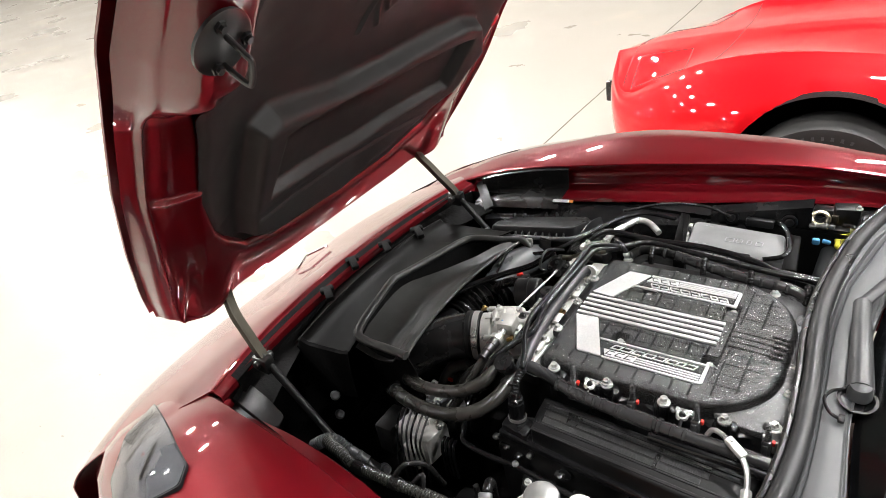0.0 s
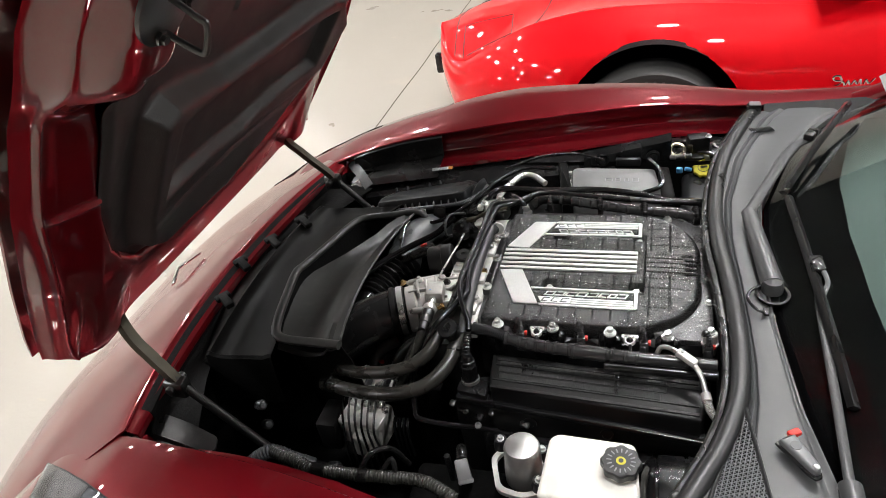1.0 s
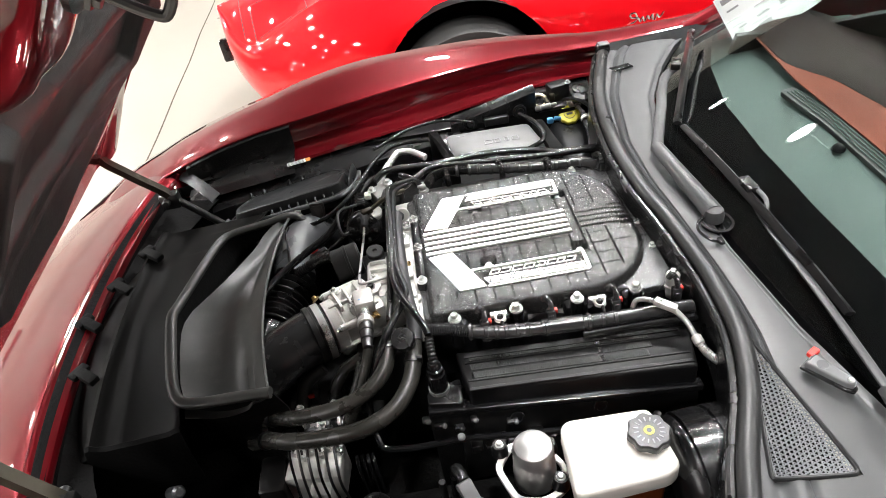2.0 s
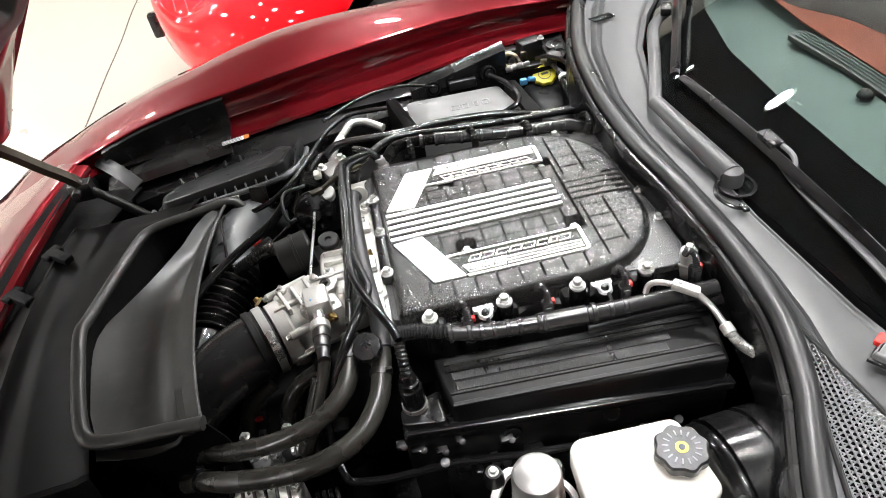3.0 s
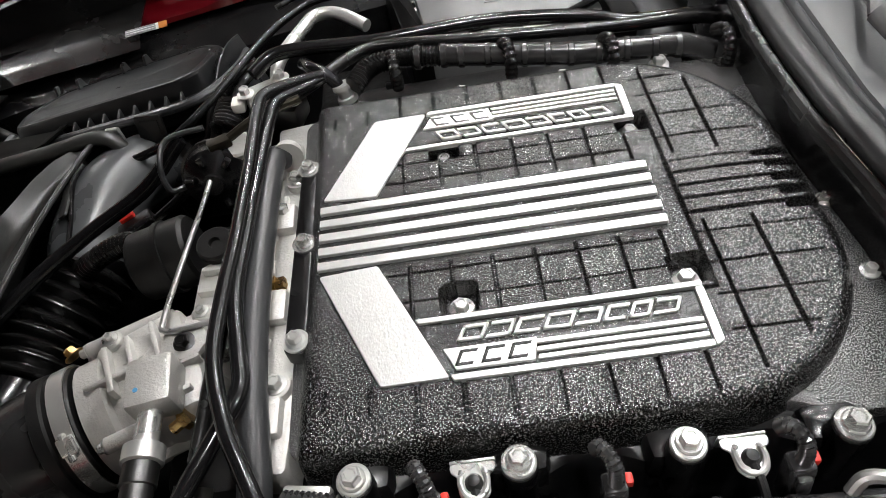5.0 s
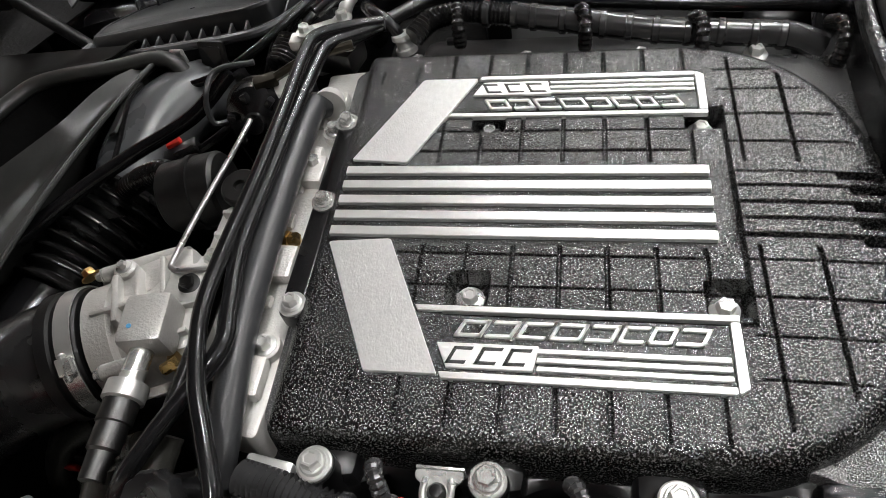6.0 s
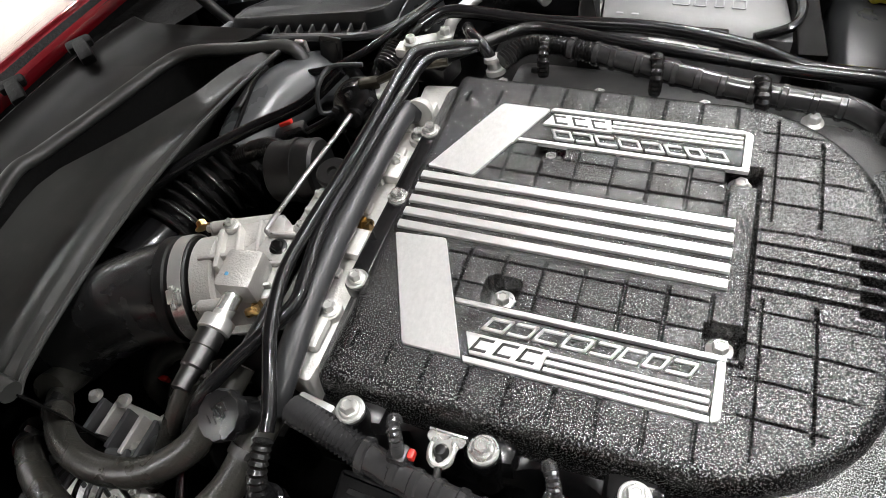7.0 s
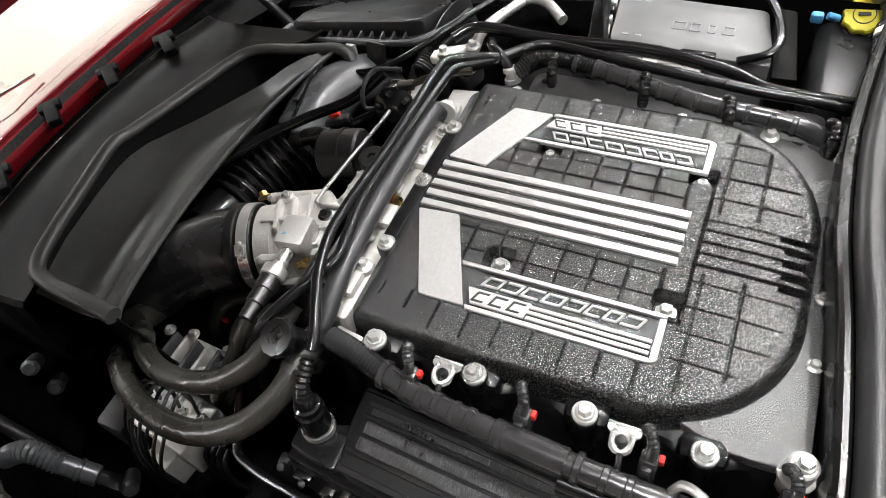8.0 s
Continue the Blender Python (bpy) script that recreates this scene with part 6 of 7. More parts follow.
fuse = thing("fuse_box", "grey underhood fuse box with black side rails", "fuse box")
bm = bmesh.new()
rows = []
OUT = [(-.092, .405), (.146, .392), (.150, .40), (.128, .520), (.12, .527), (-.095, .535), (-.105, .525)]
for f, z in ((1.0, .70), (1.0, .775), (.985, .781), (.90, .785), (.5, .787), (.02, .787)):
    cx, cy = .022, .462
    rows.append([(cx + (x - cx) * f, cy + (y - cy) * f, z) for x, y in rounded(OUT, .01, 3)])
sheet(bm, rows, closed=True)
part("lid", bm, "box_lid", fuse, "dull grey lid with small moulded marks")
for k, w in enumerate((.020, .014, .010, .016)):
    bm = bmesh.new()
    x = .005 + .024 * k
    for dx, dy, sx, sy in ((0, .009, w, .002), (0, -.009, w, .002), (-w / 2, 0, .002, .018), (w / 2, 0, .002, .018)):
        box(bm, (x + dx, .455 + dy, .7878), (sx, sy, .0012), .0003)
    part("mark_bar", bm, "ink_grey", fuse)
for x, y in ((-.07, .51), (-.055, .51), (-.07, .42), (-.05, .42)):
    bm = bmesh.new()
    box(bm, (x, y, .7866), (.009, .004, .001), .0003)
    part("mark_bar", bm, "ink_grey", fuse)
for poly in ([(-.148, .545), (-.122, .540), (-.086, .372), (-.116, .368)], [(.136, .515), (.164, .510), (.182, .352), (.148, .350)]):
    bm = bmesh.new()
    prism(bm, rounded(poly, .004), .70, .797, .003)
    part("side_rail", bm, "shroud", fuse)
for y, m in ((.50, "steel"), (.48, "plastic"), (.455, "steel"), (.43, "white"), (.41, "plastic")):
    bm = bmesh.new()
    box(bm, (-.108 + .08 * (.5 - y), y, .779), (.010, .014, .020), .002)
    part("relay", bm, m, fuse)
bm = bmesh.new()
sweep(bm, [(.11, .55, .80), (.135, .50, .802), (.150, .44, .800), (.140, .405, .795), (.10, .385, .79)], .0062, 10)
part("cable", bm, "gloss", fuse)
bm = bmesh.new()
box(bm, (.045, .388, .788), (.05, .012, .012), .003)
part("latch", bm, "gloss", fuse)
bm = bmesh.new()
box(bm, (-.02, .392, .786), (.03, .010, .012), .003)
part("latch", bm, "gloss", fuse)

rear = thing("hinge_bracket", "black stamped bracket with round holes beside the fender", "bracket")
bm = bmesh.new()
rows = [[(x, .600 + .11 * (x + .05), .735 + q * (.010 + .045 * (x + .08)) ) for q in range(5)] + [(x, .606 + .11 * (x + .05), .779 + .18 * (x + .08)), (x, .628 + .11 * (x + .05), .783 + .18 * (x + .08))] for x in (-.08, -.04, 0, .04, .08, .12, .17)]
sheet(bm, rows, .004)
part("plate", bm, "satin", rear)
for x in (-.025, .12):
    bm = bmesh.new()
    lathe(bm, (x, .592 + .11 * (x + .05), .775), (.1, -1, .2), [(0, .020), (.006, .020), (.008, .016), (.004, .013), (.010, .010), (.012, .001)], 24)
    part("grommet", bm, "plastic", rear)
bm = bmesh.new()
box(bm, (.05, .593, .770), (.07, .018, .024), .004)
part("module", bm, "plastic", rear)

tank = thing("coolant_tank", "dark coolant tank with a yellow ribbed cap", "tank")
bm = bmesh.new()
box(bm, (.255, .520, .66), (.105, .24, .13), .022, seg=4)
part("tank", bm, "lid_grey", tank, "dark grey tank body")
bm = bmesh.new()
lathe(bm, (.263, .606, .720), (-.08, -.42, .9), [(-.03, .026), (0, .027), (.006, .031), (.018, .031), (.019, .026)], 28)
part("neck", bm, "matt", tank)


def lobed(bm, c, ax, r, h, lobes, depth, n=96):
    a, b, d = basis(ax)
    rings = []
    for hh, rr in ((0, r * .94), (.002, r), (h - .003, r), (h, r * .93)):
        rings.append([bm.verts.new(Vector(c) + d * hh + (a * math.cos(k * math.tau / n) + b * math.sin(k * math.tau / n)) * rr * (1 + depth * math.cos(lobes * k * math.tau / n))) for k in range(n)])
    for r0, r1 in zip(rings, rings[1:]):
        for k in range(n):
            bm.faces.new((r0[k], r0[(k + 1) % n], r1[(k + 1) % n], r1[k]))
    bm.faces.new(rings[-1])
    bm.faces.new(rings[0][::-1])


bm = bmesh.new()
lobed(bm, (.262, .598, .738), (-.08, -.42, .9), .0295, .013, 9, .05)
cap = part("cap", bm, "yellow", tank, "bright yellow lobed cap")
bm = bmesh.new()
lathe(bm, (.2610, .5925, .7498), (-.08, -.42, .9), [(0, .0165), (.0012, .0165), (.0012, .0150), (0, .0150)], 32, close=False)
part("cap_ring", bm, "ink", cap)
bm = bmesh.new()
box(bm, (.261, .592, .7512), (.018, .006, .0014), .0004, Euler((radians(25), 0, radians(10))).to_matrix())
part("mark_bar", bm, "ink", cap)
bm = bmesh.new()
box(bm, (.194, .548, .765), (.018, .014, .016), .004)
rod(bm, (.208, .556, .765), (.226, .558, .760), .006, 12)
part("blue_plug", bm, "blue_clip", tank, "blue plug")

# quick-connect hose beside the cap
over = thing("overflow_hose", "thin black overflow hose with a pale collar and metal fitting", "hose")
bm = bmesh.new()
lathe(bm, (.285, .604, .766), (0, -1, .12), [(0, .008), (.010, .0085), (.012, .0055), (.050, .0055), (.052, .0075), (.070, .0075)], 16)
part("fitting", bm, "dark_steel", over)
bm = bmesh.new()
lathe(bm, (.283, .512, .777), (-.05, -1, -.12), [(0, .0095), (0, .0125), (.006, .013), (.012, .0125), (.012, .0095)], 20)
part("collar", bm, "white", over, "white collar")
bm = bmesh.new()
loom(bm, [(.282, .530, .776), (.280, .496, .772), (.277, .446, .768), (.276, .405, .764), (.272, .360, .77)], .0102, .009, .10, 14)
part("tube", bm, "gloss", over)
bm = bmesh.new()
sweep(bm, [(.298, .490, .76), (.297, .450, .775), (.290, .400, .772)], .0018, 6)
part("tie_wire", bm, "dark_steel", over)

clut = thing("corner_fittings", "brackets, pale gold ring and pipes clustered in the bay corner", "fitting")
bm = bmesh.new()
ra, rb, rd = basis(Vector((.05, -.55, .83)))
sweep(bm, [Vector((.187, .651, .775)) + ra * .020 * math.cos(k * math.tau / 20) + rb * .020 * math.sin(k * math.tau / 20) for k in range(21)], .0058, 10, 2)
part("gold_ring", bm, "passivated", clut, "pale gold ring")
bm = bmesh.new()
lathe(bm, (.168, .618, .768), (.95, -.22, .24), [(0, .006), (.004, .008), (.016, .008), (.018, .006), (.030, .006), (.032, .008), (.044, .008), (.046, .005), (.062, .005)], 14)
part("stem", bm, "satin_alu", clut)
bm = bmesh.new()
box(bm, (.205, .632, .778), (.010, .034, .016), .003)
box(bm, (.222, .640, .786), (.016, .010, .022), .003)
part("clip", bm, "bronze", clut)
bm = bmesh.new()
box(bm, (.245, .668, .788), (.060, .042, .050), .006, Euler((0, 0, radians(12))).to_matrix())
box(bm, (.205, .690, .760), (.080, .030, .060), .006)
box(bm, (.300, .640, .770), (.050, .070, .040), .008)
part("bracket", bm, "matt", clut)
for x, y, z, r in ((.303, .640, .797, .022), (.298, .607, .791, .020)):
    bm = bmesh.new()
    lathe(bm, (x, y, z - .006), (.1, -.12, 1), [(0, r - .001), (.004, r), (.008, r), (.009, r - .003), (.0092, .001)], 28)
    part("round_cap", bm, "satin", clut)
bolt(clut, (.272, .655, .815), size=.010)
bm = bmesh.new()
sweep(bm, [(.245, .612, .786), (.270, .600, .791), (.300, .560, .791), (.303, .520, .781), (.303, .47, .765)], .0055, 10)
part("pipe", bm, "gloss", clut)
bm = bmesh.new()
box(bm, (.283, .616, .762), (.036, .020, .020), .005, Euler((0, 0, radians(-20))).to_matrix())
lathe(bm, (.268, .622, .766), (0, -.3, 1), [(0, .008), (.012, .008), (.014, .005)], 12)
part("casting", bm, "satin_alu", clut)

sticker = thing("warning_sticker", "small white and orange sticker on the black inner wing", "sticker")
bm = bmesh.new()
mt = Matrix.Translation((-.522, .545, .776)) @ Euler((radians(18), radians(-2), radians(8))).to_matrix().to_4x4()
box(bm, (0, 0, 0), (.052, .012, .001), 0)
bmesh.ops.transform(bm, matrix=mt, verts=bm.verts)
part("white_field", bm, "paper", sticker)
bm = bmesh.new()
box(bm, (.033, 0, .0002), (.013, .012, .001), 0)
bmesh.ops.transform(bm, matrix=mt, verts=bm.verts)
part("orange_field", bm, "orange", sticker)
for k in range(3):
    bm = bmesh.new()
    box(bm, (-.002, -.004 + .004 * k, .0009), (.048, .0022, .0006), 0)
    bmesh.ops.transform(bm, matrix=mt, verts=bm.verts)
    part("text_bar", bm, "ink_grey", sticker)

# ---- near side: brake reservoir, master cylinder, booster, brake unit ----
res = thing("brake_reservoir", "white brake fluid tank with a black lobed cap", "fluid tank")
bm = bmesh.new()
prism(bm, rounded([(-.040, -.572), (.108, -.562), (.128, -.548), (.116, -.440), (-.020, -.436), (-.034, -.448)], .014, 5), .752, .786, .008, 4)
part("tank_top", bm, "white", res, "white tank top")
bm = bmesh.new()
prism(bm, rounded([(-.032, -.562), (.108, -.554), (.110, -.450), (-.026, -.446)], .012, 4), .69, .7515, .004)
part("tank_lower", bm, "fluid", res, "amber lower tank")
bm = bmesh.new()
lathe(bm, (.094, -.498, .784), (0, 0, 1), [(0, .027), (.012, .026), (.013, .024)], 28)
part("neck", bm, "white", res)
bm = bmesh.new()
lobed(bm, (.094, -.498, .794), (0, 0, 1), .0325, .016, 8, .055)
cap = part("cap", bm, "cap_grey", res, "dark grey lobed cap with yellow centre")
bm = bmesh.new()
lathe(bm, (.094, -.498, .8095), (0, 0, 1), [(0, .0085), (.0010, .0082)], 20)
part("yellow_mark", bm, "yellow", cap)
bm = bmesh.new()
lathe(bm, (.094, -.498, .8100), (0, 0, 1), [(0, .0042), (.0012, .004)], 16)
part("inner_mark", bm, "ink", cap)
for q in range(16):
    bm = bmesh.new()
    o = Vector((math.cos(q * math.tau / 16), math.sin(q * math.tau / 16), 0))
    box(bm, Vector((.094, -.498, .8102)) + o * .020, (.008, .0022, .0012), .0003, Matrix.Rotation(q * math.tau / 16, 3, "Z"))
    part("text_bar", bm, "ink_grey", cap)

mc = thing("brake_pump", "silver domed brake pump on a bolted bracket", "pump")
bm = bmesh.new()
lathe(bm, (-.083, -.470, .690), (0, .05, 1), [(0, .036), (.03, .036), (.045, .0345), (.080, .0335), (.086, .031), (.089, .026), (.090, .001)], 40)
part("dome", bm, "satin_alu", mc, "silver dome")
bm = bmesh.new()
outer = rounded([(-.150, -.455), (-.118, -.412), (-.060, -.425), (-.030, -.47), (-.035, -.515), (-.075, -.535), (-.125, -.525)], .015, 4)
inner = [(-.083 + (x + .083) * .83, -.470 + (y + .470) * .83) for x, y in outer]
vs = []
for z in (.706, .716):
    vs.append(([bm.verts.new((x, y, z)) for x, y in outer], [bm.verts.new((x, y, z)) for x, y in inner]))
n = len(outer)
for k in range(n):
    j = (k + 1) % n
    bm.faces.new((vs[1][0][k], vs[1][0][j], vs[1][1][j], vs[1][1][k]))
    bm.faces.new((vs[0][0][j], vs[0][0][k], vs[0][1][k], vs[0][1][j]))
    bm.faces.new((vs[0][0][k], vs[0][0][j], vs[1][0][j], vs[1][0][k]))
    bm.faces.new((vs[0][1][j], vs[0][1][k], vs[1][1][k], vs[1][1][j]))
part("bracket", bm, "cast", mc, "cut grey bracket plate")
for x, y in ((-.134, -.428), (-.048, -.507), (-.052, -.440)):
    bm = bmesh.new()
    lathe(bm, (x, y, .712), (0, 0, 1), [(0, .0145), (.012, .0145), (.020, .012), (.026, .011)], 20)
    part("rubber_mount", bm, "plastic", mc)
    bolt(mc, (x, y, .737), size=.010, washer=1.5)
bm = bmesh.new()
rod(bm, (-.083, -.470, .58), (-.083, -.470, .69), .034, 24)
part("lower_can", bm, "gloss", mc)

boost = thing("brake_booster", "large black drum-shaped brake booster", "brake booster")
bm = bmesh.new()
lathe(bm, (.125, -.525, .690), (1, .02, .02), [(0, .040), (.004, .086), (.012, .100), (.020, .106), (.026, .107), (.027, .103), (.031, .103), (.032, .110), (.074, .111), (.075, .107), (.081, .107), (.082, .112), (.108, .112), (.112, .108), (.135, .085)], 56)
part("drum", bm, "satin", boost)
for q in range(10):
    bm = bmesh.new()
    aq = math.tau * q / 10
    box(bm, (.203, -.525 + .107 * math.cos(aq), .69 + .107 * math.sin(aq)), (.006, .010, .008), .002, Matrix.Rotation(aq, 3, "X"))
    part("crimp_tab", bm, "plastic", boost)

line = thing("brake_line", "black brake line with a pale clip across the bay", "brake line")
bm = bmesh.new()
sweep(bm, [(-.352, -.255, .765), (-.354, -.275, .745), (-.352, -.315, .705), (-.346, -.338, .688), (-.335, -.355, .680), (-.29, -.365, .682), (-.24, -.370, .687), (-.19, -.374, .694), (-.13, -.385, .70), (-.06, -.40, .71), (.05, -.415, .72)], .0062, 10, 8)
part("tube", bm, "gloss", line)
bm = bmesh.new()
lathe(bm, (-.195, -.374, .700), (0, -.3, 1), [(0, .007), (.003, .007), (.005, .004)], 18)
part("clip", bm, "box_lid", line)

plug2 = thing("sensor_plug", "grey and black wiring plug near the brake pump", "connector")
bm = bmesh.new()
box(bm, (-.199, -.486, .706), (.026, .040, .024), .004, Euler((radians(35), 0, radians(25))).to_matrix())
box(bm, (-.190, -.502, .695), (.030, .010, .018), .003, Euler((radians(35), 0, radians(25))).to_matrix())
part("shell", bm, "box_lid", plug2)
bm = bmesh.new()
sweep(bm, [(-.203, -.470, .716), (-.208, -.456, .718), (-.214, -.440, .700), (-.22, -.43, .60)], .011, 12)
part("boot", bm, "rubber", plug2)
bm = bmesh.new()
loom(bm, [(-.240, -.452, .62), (-.240, -.454, .665), (-.240, -.456, .702)], .0068, .0048, .22, 10)
part("threaded_post", bm, "dark_steel", plug2)

absu = thing("brake_control_unit", "silver valve block with rows of bent steel pipes", "valve block")
bm = bmesh.new()
box(bm, (-.455, -.335, .605), (.105, .075, .075), .006, Euler((0, 0, radians(-8))).to_matrix())
part("block", bm, "cast", absu, "bare machined block")
bm = bmesh.new()
box(bm, (-.535, -.345, .600), (.050, .080, .085), .008)
part("module", bm, "matt", absu)
for k in range(6):
    x = -.492 + .017 * k
    bm = bmesh.new()
    lathe(bm, (x, -.315 - .012 * (k % 2), .642), (0, 0, 1), [(0, .0075), (.010, .0075), (.011, .005), (.016, .004)], 6)
    part("pipe_nut", bm, "steel", absu)
    bm = bmesh.new()
    sweep(bm, [(x, -.315 - .012 * (k % 2), .655), (x + .001, -.318, .690 + .004 * k), (x + .004, -.34, .700 + .004 * k), (x + .008, -.375 - .006 * k, .675), (x + .012, -.405, .60), (x + .012, -.41, .50)], .0026, 8)
    part("brake_pipe", bm, "dark_steel" if k % 3 else "gloss", absu)
bm = bmesh.new()
for k in range(4):
    sweep(bm, [(-.372 + .010 * k, -.350, .655), (-.370 + .010 * k, -.366, .650), (-.368 + .010 * k, -.374, .62), (-.368 + .010 * k, -.372, .56)], .0038, 8)
part("ribbed_plug", bm, "gloss", absu, "glossy black ribbed plug")
bm = bmesh.new()
box(bm, (-.445, -.385, .598), (.042, .030, .060), .004, Euler((0, 0, radians(-8))).to_matrix())
part("lower_block", bm, "cast", absu)
absu.location = (-.020, 0, .010)

pin = thing("bumper_stop", "stubby rubber bumper stop low in the bay", "rubber stop", group="rubber stops")
bm = bmesh.new()
lathe(bm, (-.02, .015, -.02), (.55, -.35, .5), [(0, .011), (.045, .0125), (.052, .008), (.0525, .001)], 16)
part("stop", bm, "tube_grey", pin)
pin.location = (-.735, -.352, .655)
copy_thing(pin, pose(-.742, -.352, .585))
copy_thing(pin, pose(-.53, -.43, .57))

hl = thing("headlight_loom", "dusty grey corrugated loom along the inner fender", "wiring loom")
bm = bmesh.new()
loom(bm, [(-.715, -.470, .600), (-.690, -.462, .618), (-.664, -.452, .628), (-.640, -.448, .620), (-.615, -.446, .605)], .0165, .007, .14, 14)
part("sleeve", bm, "tube_grey", hl)
bm = bmesh.new()
rod(bm, (-.618, -.446, .607), (-.575, -.438, .580), .0150, 16)
rod(bm, (-.600, -.443, .596), (-.594, -.442, .592), .0168, 16)
part("tape", bm, "tube_grey", hl)
bm = bmesh.new()
box(bm, (-.560, -.436, .570), (.035, .022, .020), .003, Euler((0, radians(30), radians(10))).to_matrix())
part("connector", bm, "plastic", hl)
bm = bmesh.new()
loom(bm, [(-.60, -.505, .712), (-.575, -.515, .715), (-.545, -.520, .712), (-.50, -.530, .705), (-.44, -.530, .705), (-.36, -.526, .705), (-.27, -.520, .702), (-.20, -.54, .69)], .0135, .006, .12, 14)
part("upper_sleeve", bm, "hose", hl)
for a, b in (((-.50, -.530, .705), (-.47, -.530, .705)), ((-.40, -.528, .705), (-.38, -.527, .705))):
    bm = bmesh.new()
    rod(bm, a, b, .0150, 16)
    part("tape", bm, "rubber", hl)
bm = bmesh.new()
sweep(bm, [(-.40, -.53, .705), (-.38, -.50, .735), (-.35, -.47, .72), (-.33, -.45, .65)], .006, 8)
sweep(bm, [(-.36, -.528, .70), (-.335, -.50, .73), (-.32, -.53, .70)], .0055, 8)
part("branch", bm, "rubber", hl)

# cluttered accessory bracket behind the coolant hoses
acc = thing("accessory_bracket", "grey ribbed metal bracket and plugs behind the coolant hoses", "bracket")
bm = bmesh.new()
rp = thing("pump_connector", "black wiring plug with a red lock below the elbow", "connector")
bm2 = bmesh.new()
box(bm2, (-.484, -.177, .651), (.024, .020, .040), .004, Euler((radians(-15), radians(8), 0)).to_matrix())
part("plug", bm2, "plastic", rp)
bm2 = bmesh.new()
sweep(bm2, [(-.484, -.170, .667), (-.486, -.160, .683), (-.494, -.146, .675), (-.50, -.135, .60)], .0055, 8)
part("lead", bm2, "rubber", rp)
bm2 = bmesh.new()
box(bm2, (-.486, -.189, .663), (.018, .006, .010), .002)
part("lock_tab", bm2, "red_clip", rp, "red lock tab")
box(bm, (-.475, -.255, .650), (.13, .05, .022), .004, Euler((0, radians(-8), radians(-6))).to_matrix())
part("plate", bm, "cast", acc)
for k in range(6):
    bm = bmesh.new()
    box(bm, (-.53 + .022 * k, -.258 - .002 * k, .668 + .003 * k), (.006, .046, .024), .0015)
    part("rib", bm, "cast" if k % 2 else "cowl", acc)
for x, y, z in ((-.545, -.235, .675), (-.50, -.232, .682), (-.43, -.24, .69), (-.455, -.275, .676)):
    bolt(acc, (x, y, z), size=.010)
for x, y, z, m in ((-.515, -.285, .672, "plastic"), (-.47, -.29, .672, "cowl"), (-.425, -.285, .675, "plastic")):
    bm = bmesh.new()
    box(bm, (x, y, z), (.028, .022, .026), .004, Euler((radians(12), 0, radians(14))).to_matrix())
    part("plug", bm, m, acc)
bm = bmesh.new()
sweep(bm, [(-.405, -.262, .70), (-.425, -.262, .685), (-.45, -.266, .66), (-.47, -.27, .62)], .010, 12)
part("grey_pipe", bm, "cowl", acc)

# unseen plain masses added to fill the bay; three carry its shade in near-black
mass = thing("engine_block", "dark engine block and accessories deep in the bay", "engine")
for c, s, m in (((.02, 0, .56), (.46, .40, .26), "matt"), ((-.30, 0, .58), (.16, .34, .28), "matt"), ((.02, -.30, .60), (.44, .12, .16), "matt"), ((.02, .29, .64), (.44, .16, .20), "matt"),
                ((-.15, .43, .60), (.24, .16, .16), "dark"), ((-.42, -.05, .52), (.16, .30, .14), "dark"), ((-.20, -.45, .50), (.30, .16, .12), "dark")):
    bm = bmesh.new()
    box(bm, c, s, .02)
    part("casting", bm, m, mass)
bm = bmesh.new()
lathe(bm, (-.395, -.20, .60), (-1, 0, 0), [(0, .055), (.006, .055), (.008, .050), (.012, .055), (.016, .050), (.020, .055), (.024, .050), (.030, .055), (.034, .03)], 36)
part("pulley", bm, "dark_steel", mass)


